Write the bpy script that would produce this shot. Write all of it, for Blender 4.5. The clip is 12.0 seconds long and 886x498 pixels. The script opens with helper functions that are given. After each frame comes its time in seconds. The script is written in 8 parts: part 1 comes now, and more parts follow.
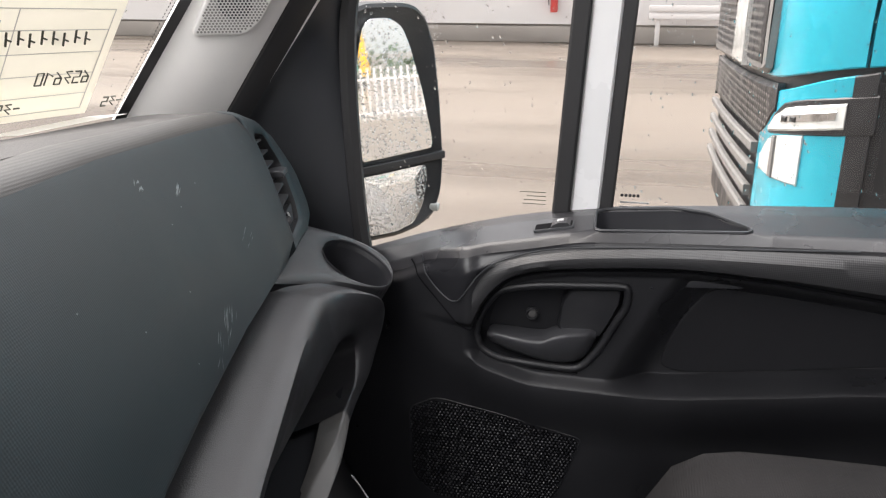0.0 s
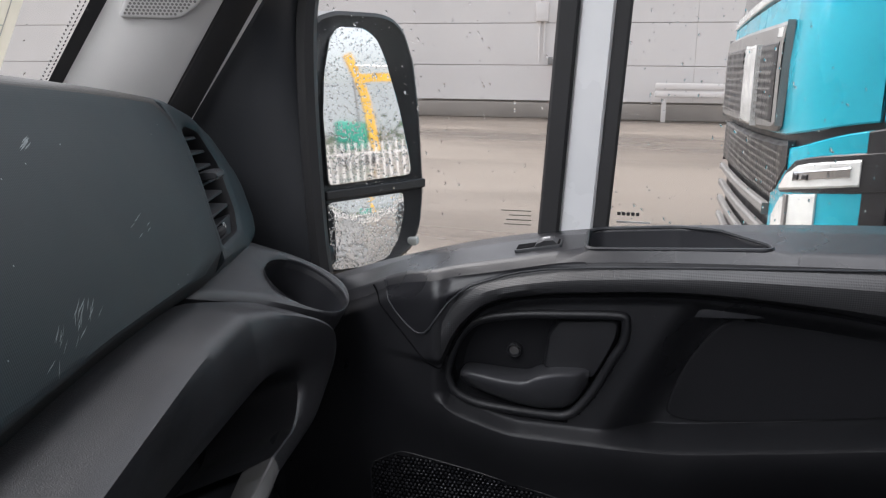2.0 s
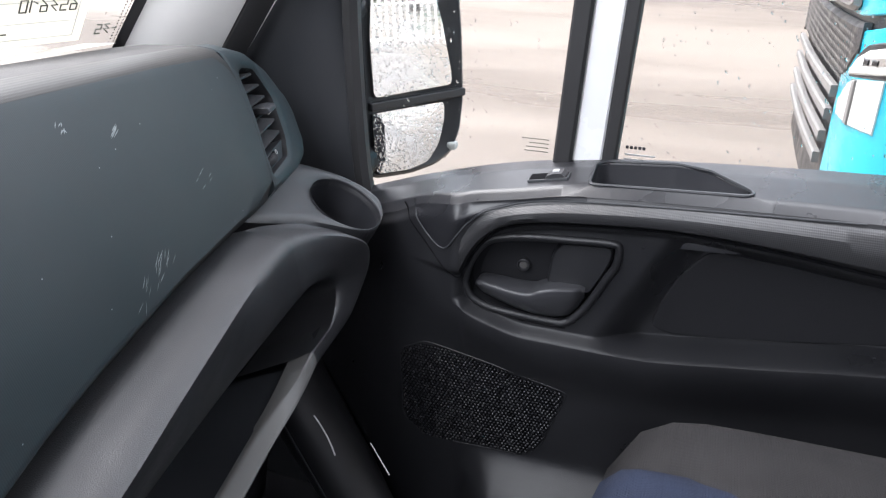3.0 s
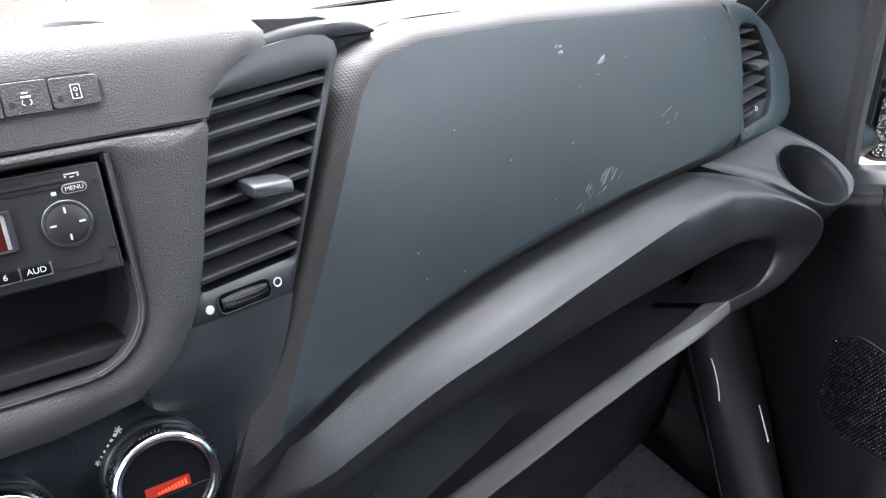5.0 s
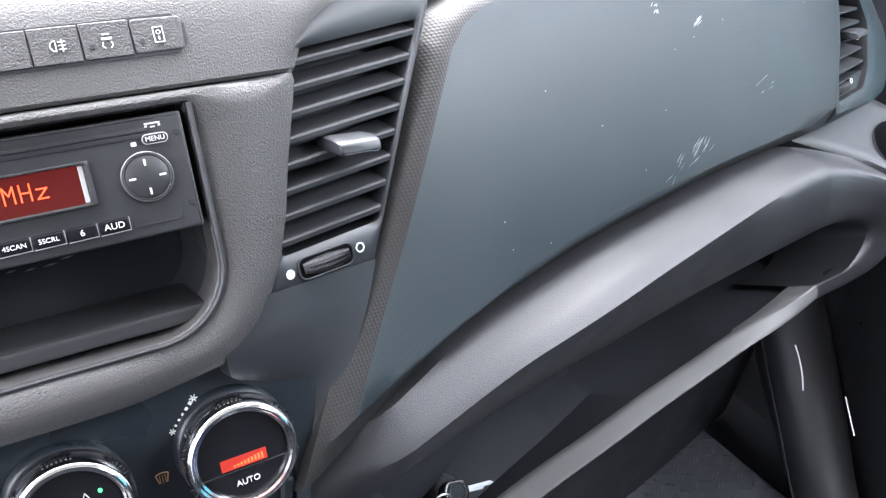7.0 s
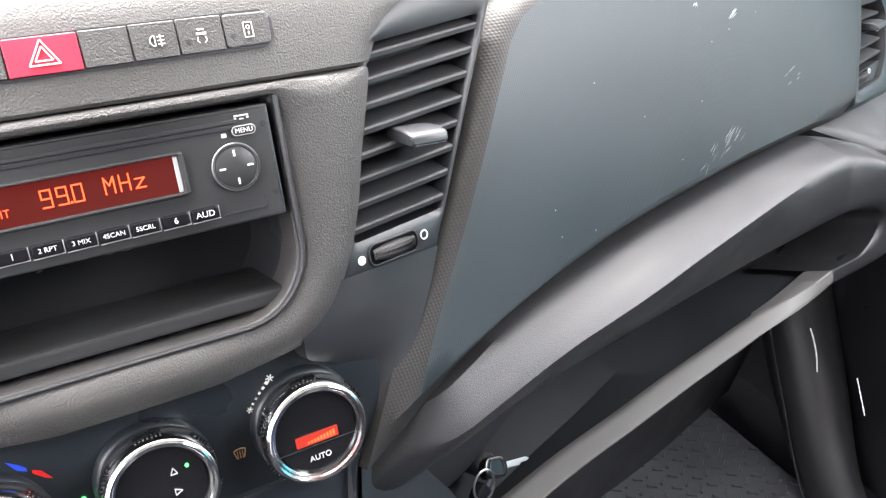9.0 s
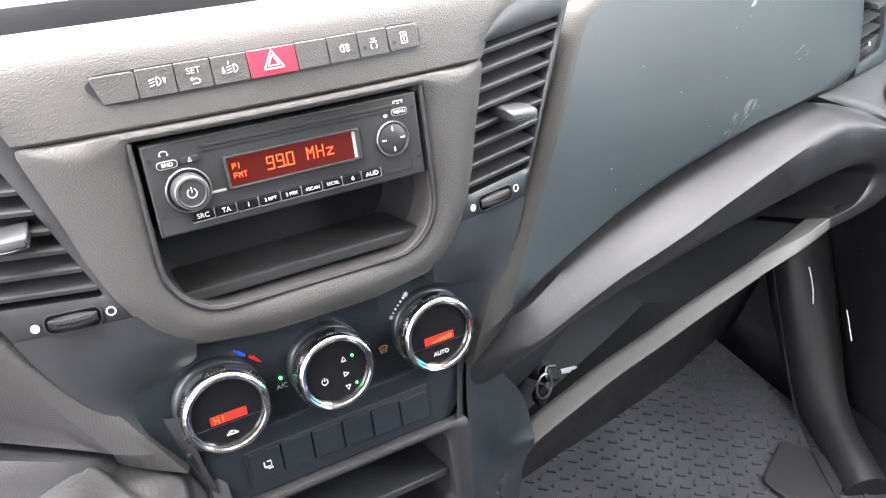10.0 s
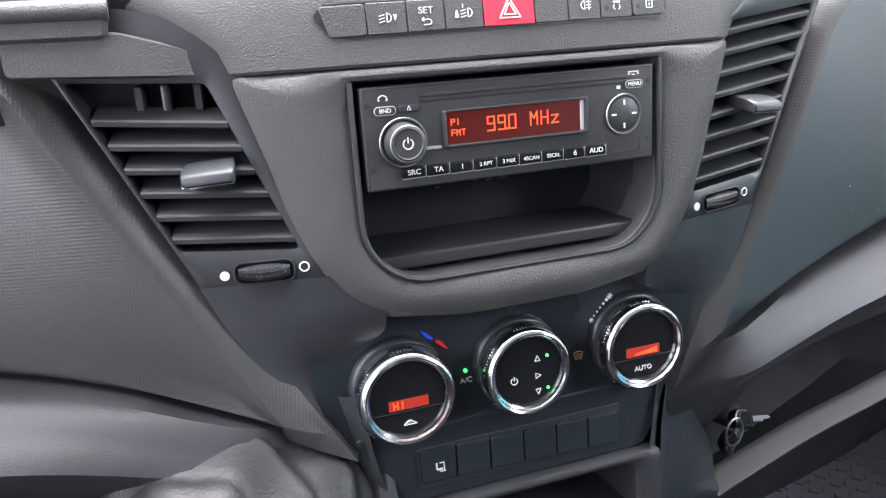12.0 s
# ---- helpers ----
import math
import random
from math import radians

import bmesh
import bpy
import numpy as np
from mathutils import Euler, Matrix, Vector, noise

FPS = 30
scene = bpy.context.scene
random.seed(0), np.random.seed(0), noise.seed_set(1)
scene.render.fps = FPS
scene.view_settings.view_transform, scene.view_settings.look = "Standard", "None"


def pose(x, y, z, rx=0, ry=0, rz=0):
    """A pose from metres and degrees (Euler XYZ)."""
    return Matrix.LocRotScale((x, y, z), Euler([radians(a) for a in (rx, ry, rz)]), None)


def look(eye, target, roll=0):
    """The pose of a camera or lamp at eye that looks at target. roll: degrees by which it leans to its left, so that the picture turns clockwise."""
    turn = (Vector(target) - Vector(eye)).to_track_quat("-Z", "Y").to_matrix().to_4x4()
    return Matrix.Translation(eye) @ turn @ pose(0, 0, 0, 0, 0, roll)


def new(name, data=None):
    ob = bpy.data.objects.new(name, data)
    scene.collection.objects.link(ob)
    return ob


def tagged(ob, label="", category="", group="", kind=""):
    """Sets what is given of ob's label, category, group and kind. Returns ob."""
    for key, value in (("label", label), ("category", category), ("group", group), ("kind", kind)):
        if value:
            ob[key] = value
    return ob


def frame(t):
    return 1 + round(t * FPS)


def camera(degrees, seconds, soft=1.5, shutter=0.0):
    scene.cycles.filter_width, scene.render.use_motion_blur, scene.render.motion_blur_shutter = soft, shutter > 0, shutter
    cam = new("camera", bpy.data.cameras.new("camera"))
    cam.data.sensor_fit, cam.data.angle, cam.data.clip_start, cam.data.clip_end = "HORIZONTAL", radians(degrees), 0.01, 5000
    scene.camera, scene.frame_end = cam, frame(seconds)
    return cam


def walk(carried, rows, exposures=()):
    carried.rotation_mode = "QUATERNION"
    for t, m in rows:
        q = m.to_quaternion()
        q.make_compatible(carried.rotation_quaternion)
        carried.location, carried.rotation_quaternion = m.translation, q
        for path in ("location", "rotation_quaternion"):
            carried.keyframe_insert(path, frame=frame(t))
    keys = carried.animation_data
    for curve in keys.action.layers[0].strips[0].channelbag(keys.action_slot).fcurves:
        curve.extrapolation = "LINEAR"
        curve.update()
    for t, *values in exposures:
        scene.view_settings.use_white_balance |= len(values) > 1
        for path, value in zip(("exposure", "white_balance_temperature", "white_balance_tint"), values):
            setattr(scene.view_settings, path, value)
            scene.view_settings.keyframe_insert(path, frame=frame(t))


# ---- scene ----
cam = camera(58.7, 12.0, soft=1.25, shutter=0.0)
PATH = [
    (0, (0.017, -0.224, 1.002), (1.865, 0.188, 0.358), 0.0),
    (0.5, (0.164, -0.19, 0.943), (2.087, 0.255, 0.623), 0.1),
    (1, (0.143, -0.228, 0.919), (2.073, 0.222, 0.651), 0.3),
    (1.5, (0.151, -0.244, 0.906), (2.081, 0.205, 0.636), 0.4),
    (2, (0.148, -0.243, 0.9), (2.042, 0.203, 0.439), 0.4),
    (2.5, (0.14, -0.253, 0.943), (1.925, 0.165, 0.143), 0.6),
    (3, (0.07, -0.32, 1.02), (1.802, 0.254, 0.199), 1.2),
    (3.5, (0.024, -0.385, 1.054), (1.613, 0.507, 0.231), 1.0),
    (3.6, (0.017, -0.394, 1.041), (1.578, 0.572, 0.248), 0.9),
    (3.7, (0.022, -0.391, 1.056), (1.532, 0.624, 0.227), 1.0),
    (5.3, (0.033, -0.42, 1.031), (0.939, 1.087, 0.078), 0.6),
    (5.5, (0.034, -0.422, 1.032), (0.915, 1.077, 0.043), 0.6),
    (6, (0.034, -0.411, 1.026), (0.906, 1.097, 0.043), 0.4),
    (6.5, (0.023, -0.386, 1.023), (0.881, 1.119, 0.024), 0.8),
    (6.7, (0.021, -0.376, 1.011), (0.883, 1.133, 0.021), 0.6),
    (8.3, (0.021, -0.375, 1.021), (0.919, 1.114, 0.033), 1.4),
    (8.5, (0.022, -0.372, 1.025), (0.913, 1.107, 0.016), 1.9),
    (9, (-0.024, -0.364, 1.026), (0.858, 1.097, -0.017), 1.8),
    (9.5, (-0.101, -0.41, 1.072), (0.729, 0.929, -0.161), 2.2),
    (10, (-0.147, -0.437, 1.105), (0.696, 0.957, -0.055), 2.3),
    (10.5, (-0.141, -0.43, 1.103), (0.748, 1.087, 0.148), 2.1),
    (11, (-0.153, -0.421, 1.084), (0.707, 1.091, 0.097), 2.6),
    (11.5, (-0.167, -0.396, 1.051), (0.653, 1.127, 0.046), 2.7),
    (12, (-0.19, -0.389, 1.032), (0.42, 1.195, -0.027), 2.7),
]
EXPOSURES = [(t, stops, kelvin, 16) for t, stops, kelvin in (
    (0, 1.55, 6800), (0.5, 0.95, 6800), (1, 0.9, 6700), (1.5, 0.85, 6570), (2, 1.05, 6400), (2.5, 1.75, 6250), (3, 1.98, 6250), (3.5, 1.7, 6300), (4.5, 2.4, 6250), (5.5, 3.1, 6150), (6.5, 3.5, 6150),
    (8.5, 3.52, 6600), (9, 3.57, 6750), (10, 3.66, 6750), (10.5, 1.74, 6500), (11, 1.3, 6550), (11.5, 2.4, 6450), (12, 2.9, 6300))]
walk(cam, [(t, look(eye, target, roll)) for t, eye, target, roll in PATH], EXPOSURES)

# ---- world and light ----
world = bpy.data.worlds.new("overcast_sky")
scene.world = world
world.use_nodes = True
wn = world.node_tree.nodes
sky = wn.new("ShaderNodeTexSky")
sky.sky_type, sky.sun_disc = "NISHITA", False
sky.sun_elevation, sky.sun_rotation = radians(55), radians(20)
sky.dust_density, sky.air_density = 4.0, 1.0
soft_sky = wn.new("ShaderNodeHueSaturation")
soft_sky.inputs["Saturation"].default_value = 0.25
soft_sky.inputs["Value"].default_value = 1.7
world.node_tree.links.new(sky.outputs[0], soft_sky.inputs["Color"])
veil = wn.new("ShaderNodeMixRGB")
veil.blend_type = "LIGHTEN"
veil.inputs["Fac"].default_value = 1.0
veil.inputs["Color2"].default_value = (3.6, 3.7, 3.75, 1)
world.node_tree.links.new(soft_sky.outputs[0], veil.inputs["Color1"])
world.node_tree.links.new(veil.outputs[0], wn["Background"].inputs["Color"])
wn["Background"].inputs["Strength"].default_value = 0.15
sun_data = bpy.data.lights.new("sun", "SUN")
sun_data.energy, sun_data.angle, sun_data.color = 1.2, radians(40), (1.0, 0.97, 0.93)
sun = new("sun", sun_data)
sun.matrix_world = look((0, 0, 10), (0 - 1.2, -3.2, 10 - 5.5))

# sky light through the open driver doorway
door_light = bpy.data.lights.new("doorway_light", "AREA")
door_light.shape, door_light.size, door_light.size_y, door_light.energy, door_light.color = "RECTANGLE", 1.1, 0.5, 1.2, (0.95, 0.98, 1.0)
new("doorway_light", door_light).matrix_world = look((-1.16, -0.5, 1.42), (0.1, 0.0, 0.72))

# sky light through the upper windscreen
screen_light = bpy.data.lights.new("windscreen_light", "AREA")
screen_light.shape, screen_light.size, screen_light.size_y, screen_light.energy, screen_light.color = "RECTANGLE", 1.6, 0.4, 5.2, (0.97, 0.99, 1.0)
new("windscreen_light", screen_light).matrix_world = look((0, 0.2, 1.43), (0.15, -0.25, 0.7))

# sky light through the top of the passenger window
window_light = bpy.data.lights.new("window_light", "AREA")
window_light.shape, window_light.size, window_light.size_y, window_light.energy, window_light.color = "RECTANGLE", 0.85, 0.3, 2.1, (0.95, 0.98, 1.0)
new("window_light", window_light).matrix_world = look((1.05, -0.5, 1.36), (0.3, -0.1, 0.6))


# ---- materials ----
def nodes_of(name):
    m = bpy.data.materials.new(name)
    m.use_nodes = True
    nt = m.node_tree
    return m, nt, nt.nodes["Principled BSDF"]


def mat(name, color, rough=0.5, metal=0.0, grain=0.0, grain_size=600.0, vary=0.12, patch=9.0, coat=0.0, spec=0.5,
        rough_vary=0.12, weave=0.0, weave_size=900.0):
    """A surface with patchy colour, uneven gloss and fine relief; sizes are cycles per metre."""
    m, nt, b = nodes_of(name)
    n, ln = nt.nodes, nt.links
    co = n.new("ShaderNodeTexCoord")
    big = n.new("ShaderNodeTexNoise")
    big.inputs["Scale"].default_value, big.inputs["Detail"].default_value = patch, 5
    ln.new(co.outputs["Object"], big.inputs["Vector"])
    ramp = n.new("ShaderNodeMapRange")
    ramp.inputs["From Min"].default_value, ramp.inputs["From Max"].default_value = 0.3, 0.7
    ramp.inputs["To Min"].default_value, ramp.inputs["To Max"].default_value = 1 - vary, 1 + vary
    ln.new(big.outputs["Fac"], ramp.inputs["Value"])
    mul = n.new("ShaderNodeVectorMath")
    mul.operation = "SCALE"
    mul.inputs[0].default_value = color
    ln.new(ramp.outputs[0], mul.inputs["Scale"])
    ln.new(mul.outputs[0], b.inputs["Base Color"])
    rr = n.new("ShaderNodeMapRange")
    rr.inputs["From Min"].default_value, rr.inputs["From Max"].default_value = 0.3, 0.7
    rr.inputs["To Min"].default_value, rr.inputs["To Max"].default_value = max(0.02, rough - rough_vary), min(1, rough + rough_vary)
    ln.new(big.outputs["Fac"], rr.inputs["Value"])
    ln.new(rr.outputs[0], b.inputs["Roughness"])
    b.inputs["Metallic"].default_value = metal
    b.inputs["Coat Weight"].default_value = coat
    b.inputs["Specular IOR Level"].default_value = spec
    height = None
    if grain:
        g = n.new("ShaderNodeTexNoise")
        g.inputs["Scale"].default_value, g.inputs["Detail"].default_value = grain_size, 3
        ln.new(co.outputs["Object"], g.inputs["Vector"])
        height = g.outputs["Fac"]
    if weave:
        w = n.new("ShaderNodeTexVoronoi")
        w.inputs["Scale"].default_value, w.inputs["Randomness"].default_value = weave_size, 0.05
        ln.new(co.outputs["Object"], w.inputs["Vector"])
        height = w.outputs["Distance"]
    if height:
        bump = n.new("ShaderNodeBump")
        bump.inputs["Strength"].default_value, bump.inputs["Distance"].default_value = grain or weave, 0.001
        ln.new(height, bump.inputs["Height"])
        ln.new(bump.outputs[0], b.inputs["Normal"])
    return m


def glow(name, color, strength, base=(0.02, 0.02, 0.02)):
    m, nt, b = nodes_of(name)
    b.inputs["Base Color"].default_value = (*base, 1)
    b.inputs["Emission Color"].default_value = (*color, 1)
    b.inputs["Emission Strength"].default_value = strength
    b.inputs["Roughness"].default_value = 0.35
    return m


def glass_mat(name, tint=(1, 1, 1), rough=0.0, gloss=0.06):
    m, nt, b = nodes_of(name)
    n, ln = nt.nodes, nt.links
    clear = n.new("ShaderNodeBsdfTransparent")
    clear.inputs["Color"].default_value = (*tint, 1)
    shine = n.new("ShaderNodeBsdfGlossy")
    shine.inputs["Roughness"].default_value = rough
    mix = n.new("ShaderNodeMixShader")
    mix.inputs["Fac"].default_value = gloss
    ln.new(clear.outputs[0], mix.inputs[1])
    ln.new(shine.outputs[0], mix.inputs[2])
    ln.new(mix.outputs[0], n["Material Output"].inputs["Surface"])
    return m


def water_mat():
    """Refracting rain beads."""
    m, nt, b = nodes_of("water")
    g = nt.nodes.new("ShaderNodeBsdfGlass")
    g.inputs["IOR"].default_value, g.inputs["Roughness"].default_value = 1.33, 0.0
    nt.links.new(g.outputs[0], nt.nodes["Material Output"].inputs["Surface"])
    return m


def paper_mat():
    """Thin cream paper that lets daylight through."""
    m = mat("cream_paper", (0.78, 0.75, 0.64), 0.8, vary=0.05, patch=14)
    n, ln = m.node_tree.nodes, m.node_tree.links
    t = n.new("ShaderNodeBsdfTranslucent")
    t.inputs["Color"].default_value = (0.8, 0.77, 0.65, 1)
    mix = n.new("ShaderNodeMixShader")
    mix.inputs["Fac"].default_value = 0.16
    ln.new(n["Principled BSDF"].outputs[0], mix.inputs[1])
    ln.new(t.outputs[0], mix.inputs[2])
    ln.new(mix.outputs[0], n["Material Output"].inputs["Surface"])
    return m


def weave_mat(name, color, rough, u, v, pitch, strength, spec=0.5):
    """A plastic skin embossed with a diamond weave that runs along the directions u and v."""
    m = mat(name, color, rough, vary=0.06, spec=spec, rough_vary=0.05)
    n, ln = m.node_tree.nodes, m.node_tree.links
    co = n.new("ShaderNodeTexCoord")
    waves = []
    for sgn in (1, -1):
        d = n.new("ShaderNodeVectorMath")
        d.operation = "DOT_PRODUCT"
        d.inputs[1].default_value = (Vector(u).normalized() + Vector(v).normalized() * sgn) * (math.pi / pitch)
        ln.new(co.outputs["Object"], d.inputs[0])
        w = n.new("ShaderNodeMath")
        w.operation = "SINE"
        ln.new(d.outputs["Value"], w.inputs[0])
        waves.append(w)
    prod = n.new("ShaderNodeMath")
    prod.operation = "MULTIPLY"
    ln.new(waves[0].outputs[0], prod.inputs[0])
    ln.new(waves[1].outputs[0], prod.inputs[1])
    bump = n.new("ShaderNodeBump")
    bump.inputs["Strength"].default_value, bump.inputs["Distance"].default_value = strength, 0.0004
    ln.new(prod.outputs[0], bump.inputs["Height"])
    ln.new(bump.outputs[0], n["Principled BSDF"].inputs["Normal"])
    return m


PLASTIC = mat("grained_black_plastic", (0.027, 0.0275, 0.03), 0.42, grain=0.35, grain_size=1200)
STACK = mat("grained_stack_plastic", (0.062, 0.06, 0.059), 0.46, grain=0.7, grain_size=1000)
PLASTIC_UP = mat("grained_grey_plastic", (0.075, 0.073, 0.071), 0.5, grain=0.7, grain_size=1000)
PLASTIC_SMOOTH = mat("satin_black_plastic", (0.029, 0.031, 0.0345), 0.4, grain=0.12, grain_size=1800)
SLAT = mat("matt_black_vane", (0.04, 0.041, 0.044), 0.46, grain=0.15, grain_size=1500, spec=0.4)
PLASTIC_DEEP = mat("deep_black_plastic", (0.023, 0.024, 0.028), 0.5, grain=0.2, grain_size=1200)
DOOR_PLASTIC = mat("grained_door_plastic", (0.0155, 0.016, 0.018), 0.36, grain=0.3, grain_size=1200, spec=0.55)
WELL = mat("smooth_shelf_plastic", (0.02, 0.0215, 0.025), 0.75, grain=0.15, grain_size=900, spec=0.15)
# Lip's copy of the black plastic, lightened for light falling on its top.
LIP_PLASTIC = mat("satin_lit_lip_plastic", (0.13, 0.128, 0.125), 0.5, grain=0.3, grain_size=1200)
DASH_TOP = mat("matt_dash_top_plastic", (0.045, 0.044, 0.044), 0.72, grain=0.6, grain_size=520, spec=0.3)
ALONG, ALONG_L, UPWARD = (1, 0.2509, 0), (1, -0.2509, 0), (0, 0.391, 1)  # across and up the lid's face
# Lid and rim are one plastic; the lid's slate paints in reflected sky.
LID = weave_mat("woven_slate_sheen_plastic", (0.0275, 0.0365, 0.041), 0.48, ALONG, UPWARD, 0.0017, 0.09, 0.42)
WEAVE = weave_mat("woven_grain_plastic", (0.022, 0.0215, 0.021), 0.52, ALONG, UPWARD, 0.0021, 0.2, 0.38)
# Driver's side of the same weave, lightened for the doorway light it catches.
WEAVE_LEFT = weave_mat("woven_lit_plastic", (0.046, 0.0455, 0.046), 0.46, ALONG_L, UPWARD, 0.0021, 0.2)
PAD_WEAVE = weave_mat("woven_door_pad", (0.026, 0.0265, 0.028), 0.42, (0, 1, 0), (0, 0, 1), 0.0021, 0.25)
CLIMATE = mat("satin_black_panel", (0.0185, 0.0235, 0.029), 0.36, vary=0.08, grain=0.1, grain_size=1600)
GLOSS = mat("gloss_black_panel", (0.012, 0.012, 0.014), 0.16, vary=0.05, rough_vary=0.06)
RADIO = mat("radio_black_plastic", (0.04, 0.041, 0.043), 0.4, grain=0.15, grain_size=1800)
LEVER = mat("glossy_black_lever", (0.045, 0.046, 0.05), 0.3, vary=0.06, rough_vary=0.06)
LEDGE = mat("satin_ledge_plastic", (0.018, 0.0185, 0.021), 0.29, grain=0.12, grain_size=1800)
STUD = mat("glossy_grille_plastic", (0.018, 0.0185, 0.021), 0.24, vary=0.2, patch=90)
# Near-black without gloss, to paint the shade inside wells, slots and grooves.
PIT = mat("hollow_shade_black", (0.006, 0.006, 0.007), 0.95, vary=0.1, spec=0.05)
CHROME = mat("chrome", (0.62, 0.63, 0.64), 0.15, 1.0, vary=0.03, rough_vary=0.1)
RED_BTN = mat("red_button_plastic", (0.62, 0.03, 0.06), 0.4, vary=0.05)
WHITE_INK = mat("white_print", (0.75, 0.75, 0.73), 0.5, vary=0.03)
GREY_INK = mat("grey_print", (0.4, 0.4, 0.4), 0.5, vary=0.03)
BLACK_INK = mat("black_print", (0.015, 0.015, 0.018), 0.5, vary=0.03)
PEN = mat("dark_pen_ink", (0.06, 0.065, 0.05), 0.6, vary=0.1)
BLUE_INK = mat("blue_print", (0.02, 0.08, 0.8), 0.4, vary=0.03)
RED_INK = mat("red_print", (0.7, 0.02, 0.02), 0.4, vary=0.03)
GREEN_LED = glow("green_led", (0.05, 1.0, 0.15), 0.5)
RED_LCD = glow("dark_red_screen", (0.5, 0.015, 0.004), 0.02, (0.03, 0.006, 0.005))
ORANGE_LCD = glow("lit_orange_screen", (1.0, 0.04, 0.01), 0.07)
RED_CHAR = glow("lit_red_digits", (1.0, 0.06, 0.015), 0.55)
PILLAR = mat("pale_grey_trim", (0.7, 0.69, 0.67), 0.6, grain=0.25, grain_size=900, vary=0.06)
HEADLINER = mat("pale_grey_headliner", (0.5, 0.49, 0.47), 0.9, grain=0.4, grain_size=300)
RUBBER = mat("black_rubber", (0.02, 0.02, 0.021), 0.6, grain=0.2, grain_size=300)
BONNET_PAINT = mat("pale_wet_paint", (0.74, 0.725, 0.7), 0.3, vary=0.06, coat=0.4)
WHITE_PAINT = mat("white_vehicle_paint", (0.86, 0.87, 0.87), 0.3, vary=0.04, coat=0.4)
FABRIC = mat("navy_seat_fabric", (0.012, 0.016, 0.029), 0.9, spec=0.12, weave=0.9, weave_size=420, vary=0.2, patch=30)
FABRIC_GREY = mat("charcoal_seat_fabric", (0.017, 0.0165, 0.017), 0.9, spec=0.12, weave=0.9, weave_size=420, vary=0.2, patch=30)
LEATHER = mat("black_leatherette", (0.016, 0.016, 0.017), 0.42, grain=0.4, grain_size=400)
MAT = mat("black_rubber_mat", (0.065, 0.069, 0.079), 0.45, grain=0.2, grain_size=300, vary=0.3, patch=6)
CARPET = mat("dark_floor_felt", (0.013, 0.014, 0.017), 0.95, spec=0.15, grain=0.6, grain_size=700)
INSERT = mat("dark_door_felt", (0.012, 0.0125, 0.0145), 0.8, grain=0.3, grain_size=900, spec=0.25)
METAL = mat("grey_steel", (0.4, 0.4, 0.41), 0.35, 1.0)
PAPER = paper_mat()
GLASS = glass_mat("clear_glass", (0.8, 0.81, 0.8), 0.0, 0.015)
SCREEN_GLASS = glass_mat("tinted_windscreen_glass", (0.64, 0.66, 0.64), 0.0, 0.02)
DROP = water_mat()
MIRROR = mat("mirror_silver", (0.86, 0.88, 0.88), 0.03, 1.0, vary=0.02, rough_vary=0.01)
CYAN = mat("cyan_truck_paint", (0.01, 0.42, 0.56), 0.28, vary=0.05, coat=0.5, patch=3)
TRUCK_GREY = mat("grey_truck_plastic", (0.2, 0.195, 0.19), 0.5, vary=0.1)
TRUCK_BLACK = mat("black_truck_plastic", (0.03, 0.03, 0.032), 0.4, vary=0.15)
LAMP_CLEAR = mat("headlamp_lens", (0.72, 0.74, 0.72), 0.12, vary=0.1, patch=14, coat=0.6)
DARK_GLASS = mat("dark_tinted_glass", (0.05, 0.06, 0.06), 0.05, vary=0.1, coat=0.5)
WALL_WHITE = mat("white_cladding", (0.74, 0.705, 0.68), 0.55, vary=0.05, patch=0.4, grain=0.1, grain_size=20)
WALL_GREY = mat("grey_plinth_concrete", (0.3, 0.27, 0.24), 0.8, vary=0.15, patch=1)
RED_PAINT = mat("red_paint", (0.55, 0.03, 0.02), 0.35, vary=0.05)
YELLOW = mat("yellow_machine_paint", (0.75, 0.42, 0.04), 0.45, vary=0.1, patch=2)
TEAL = mat("green_machine_paint", (0.03, 0.3, 0.22), 0.45, vary=0.1, patch=2)
LEAF = mat("dark_green_leaves", (0.05, 0.09, 0.035), 0.6, vary=0.4, patch=3)
BRASS = mat("brass", (0.7, 0.55, 0.25), 0.3, 1.0)


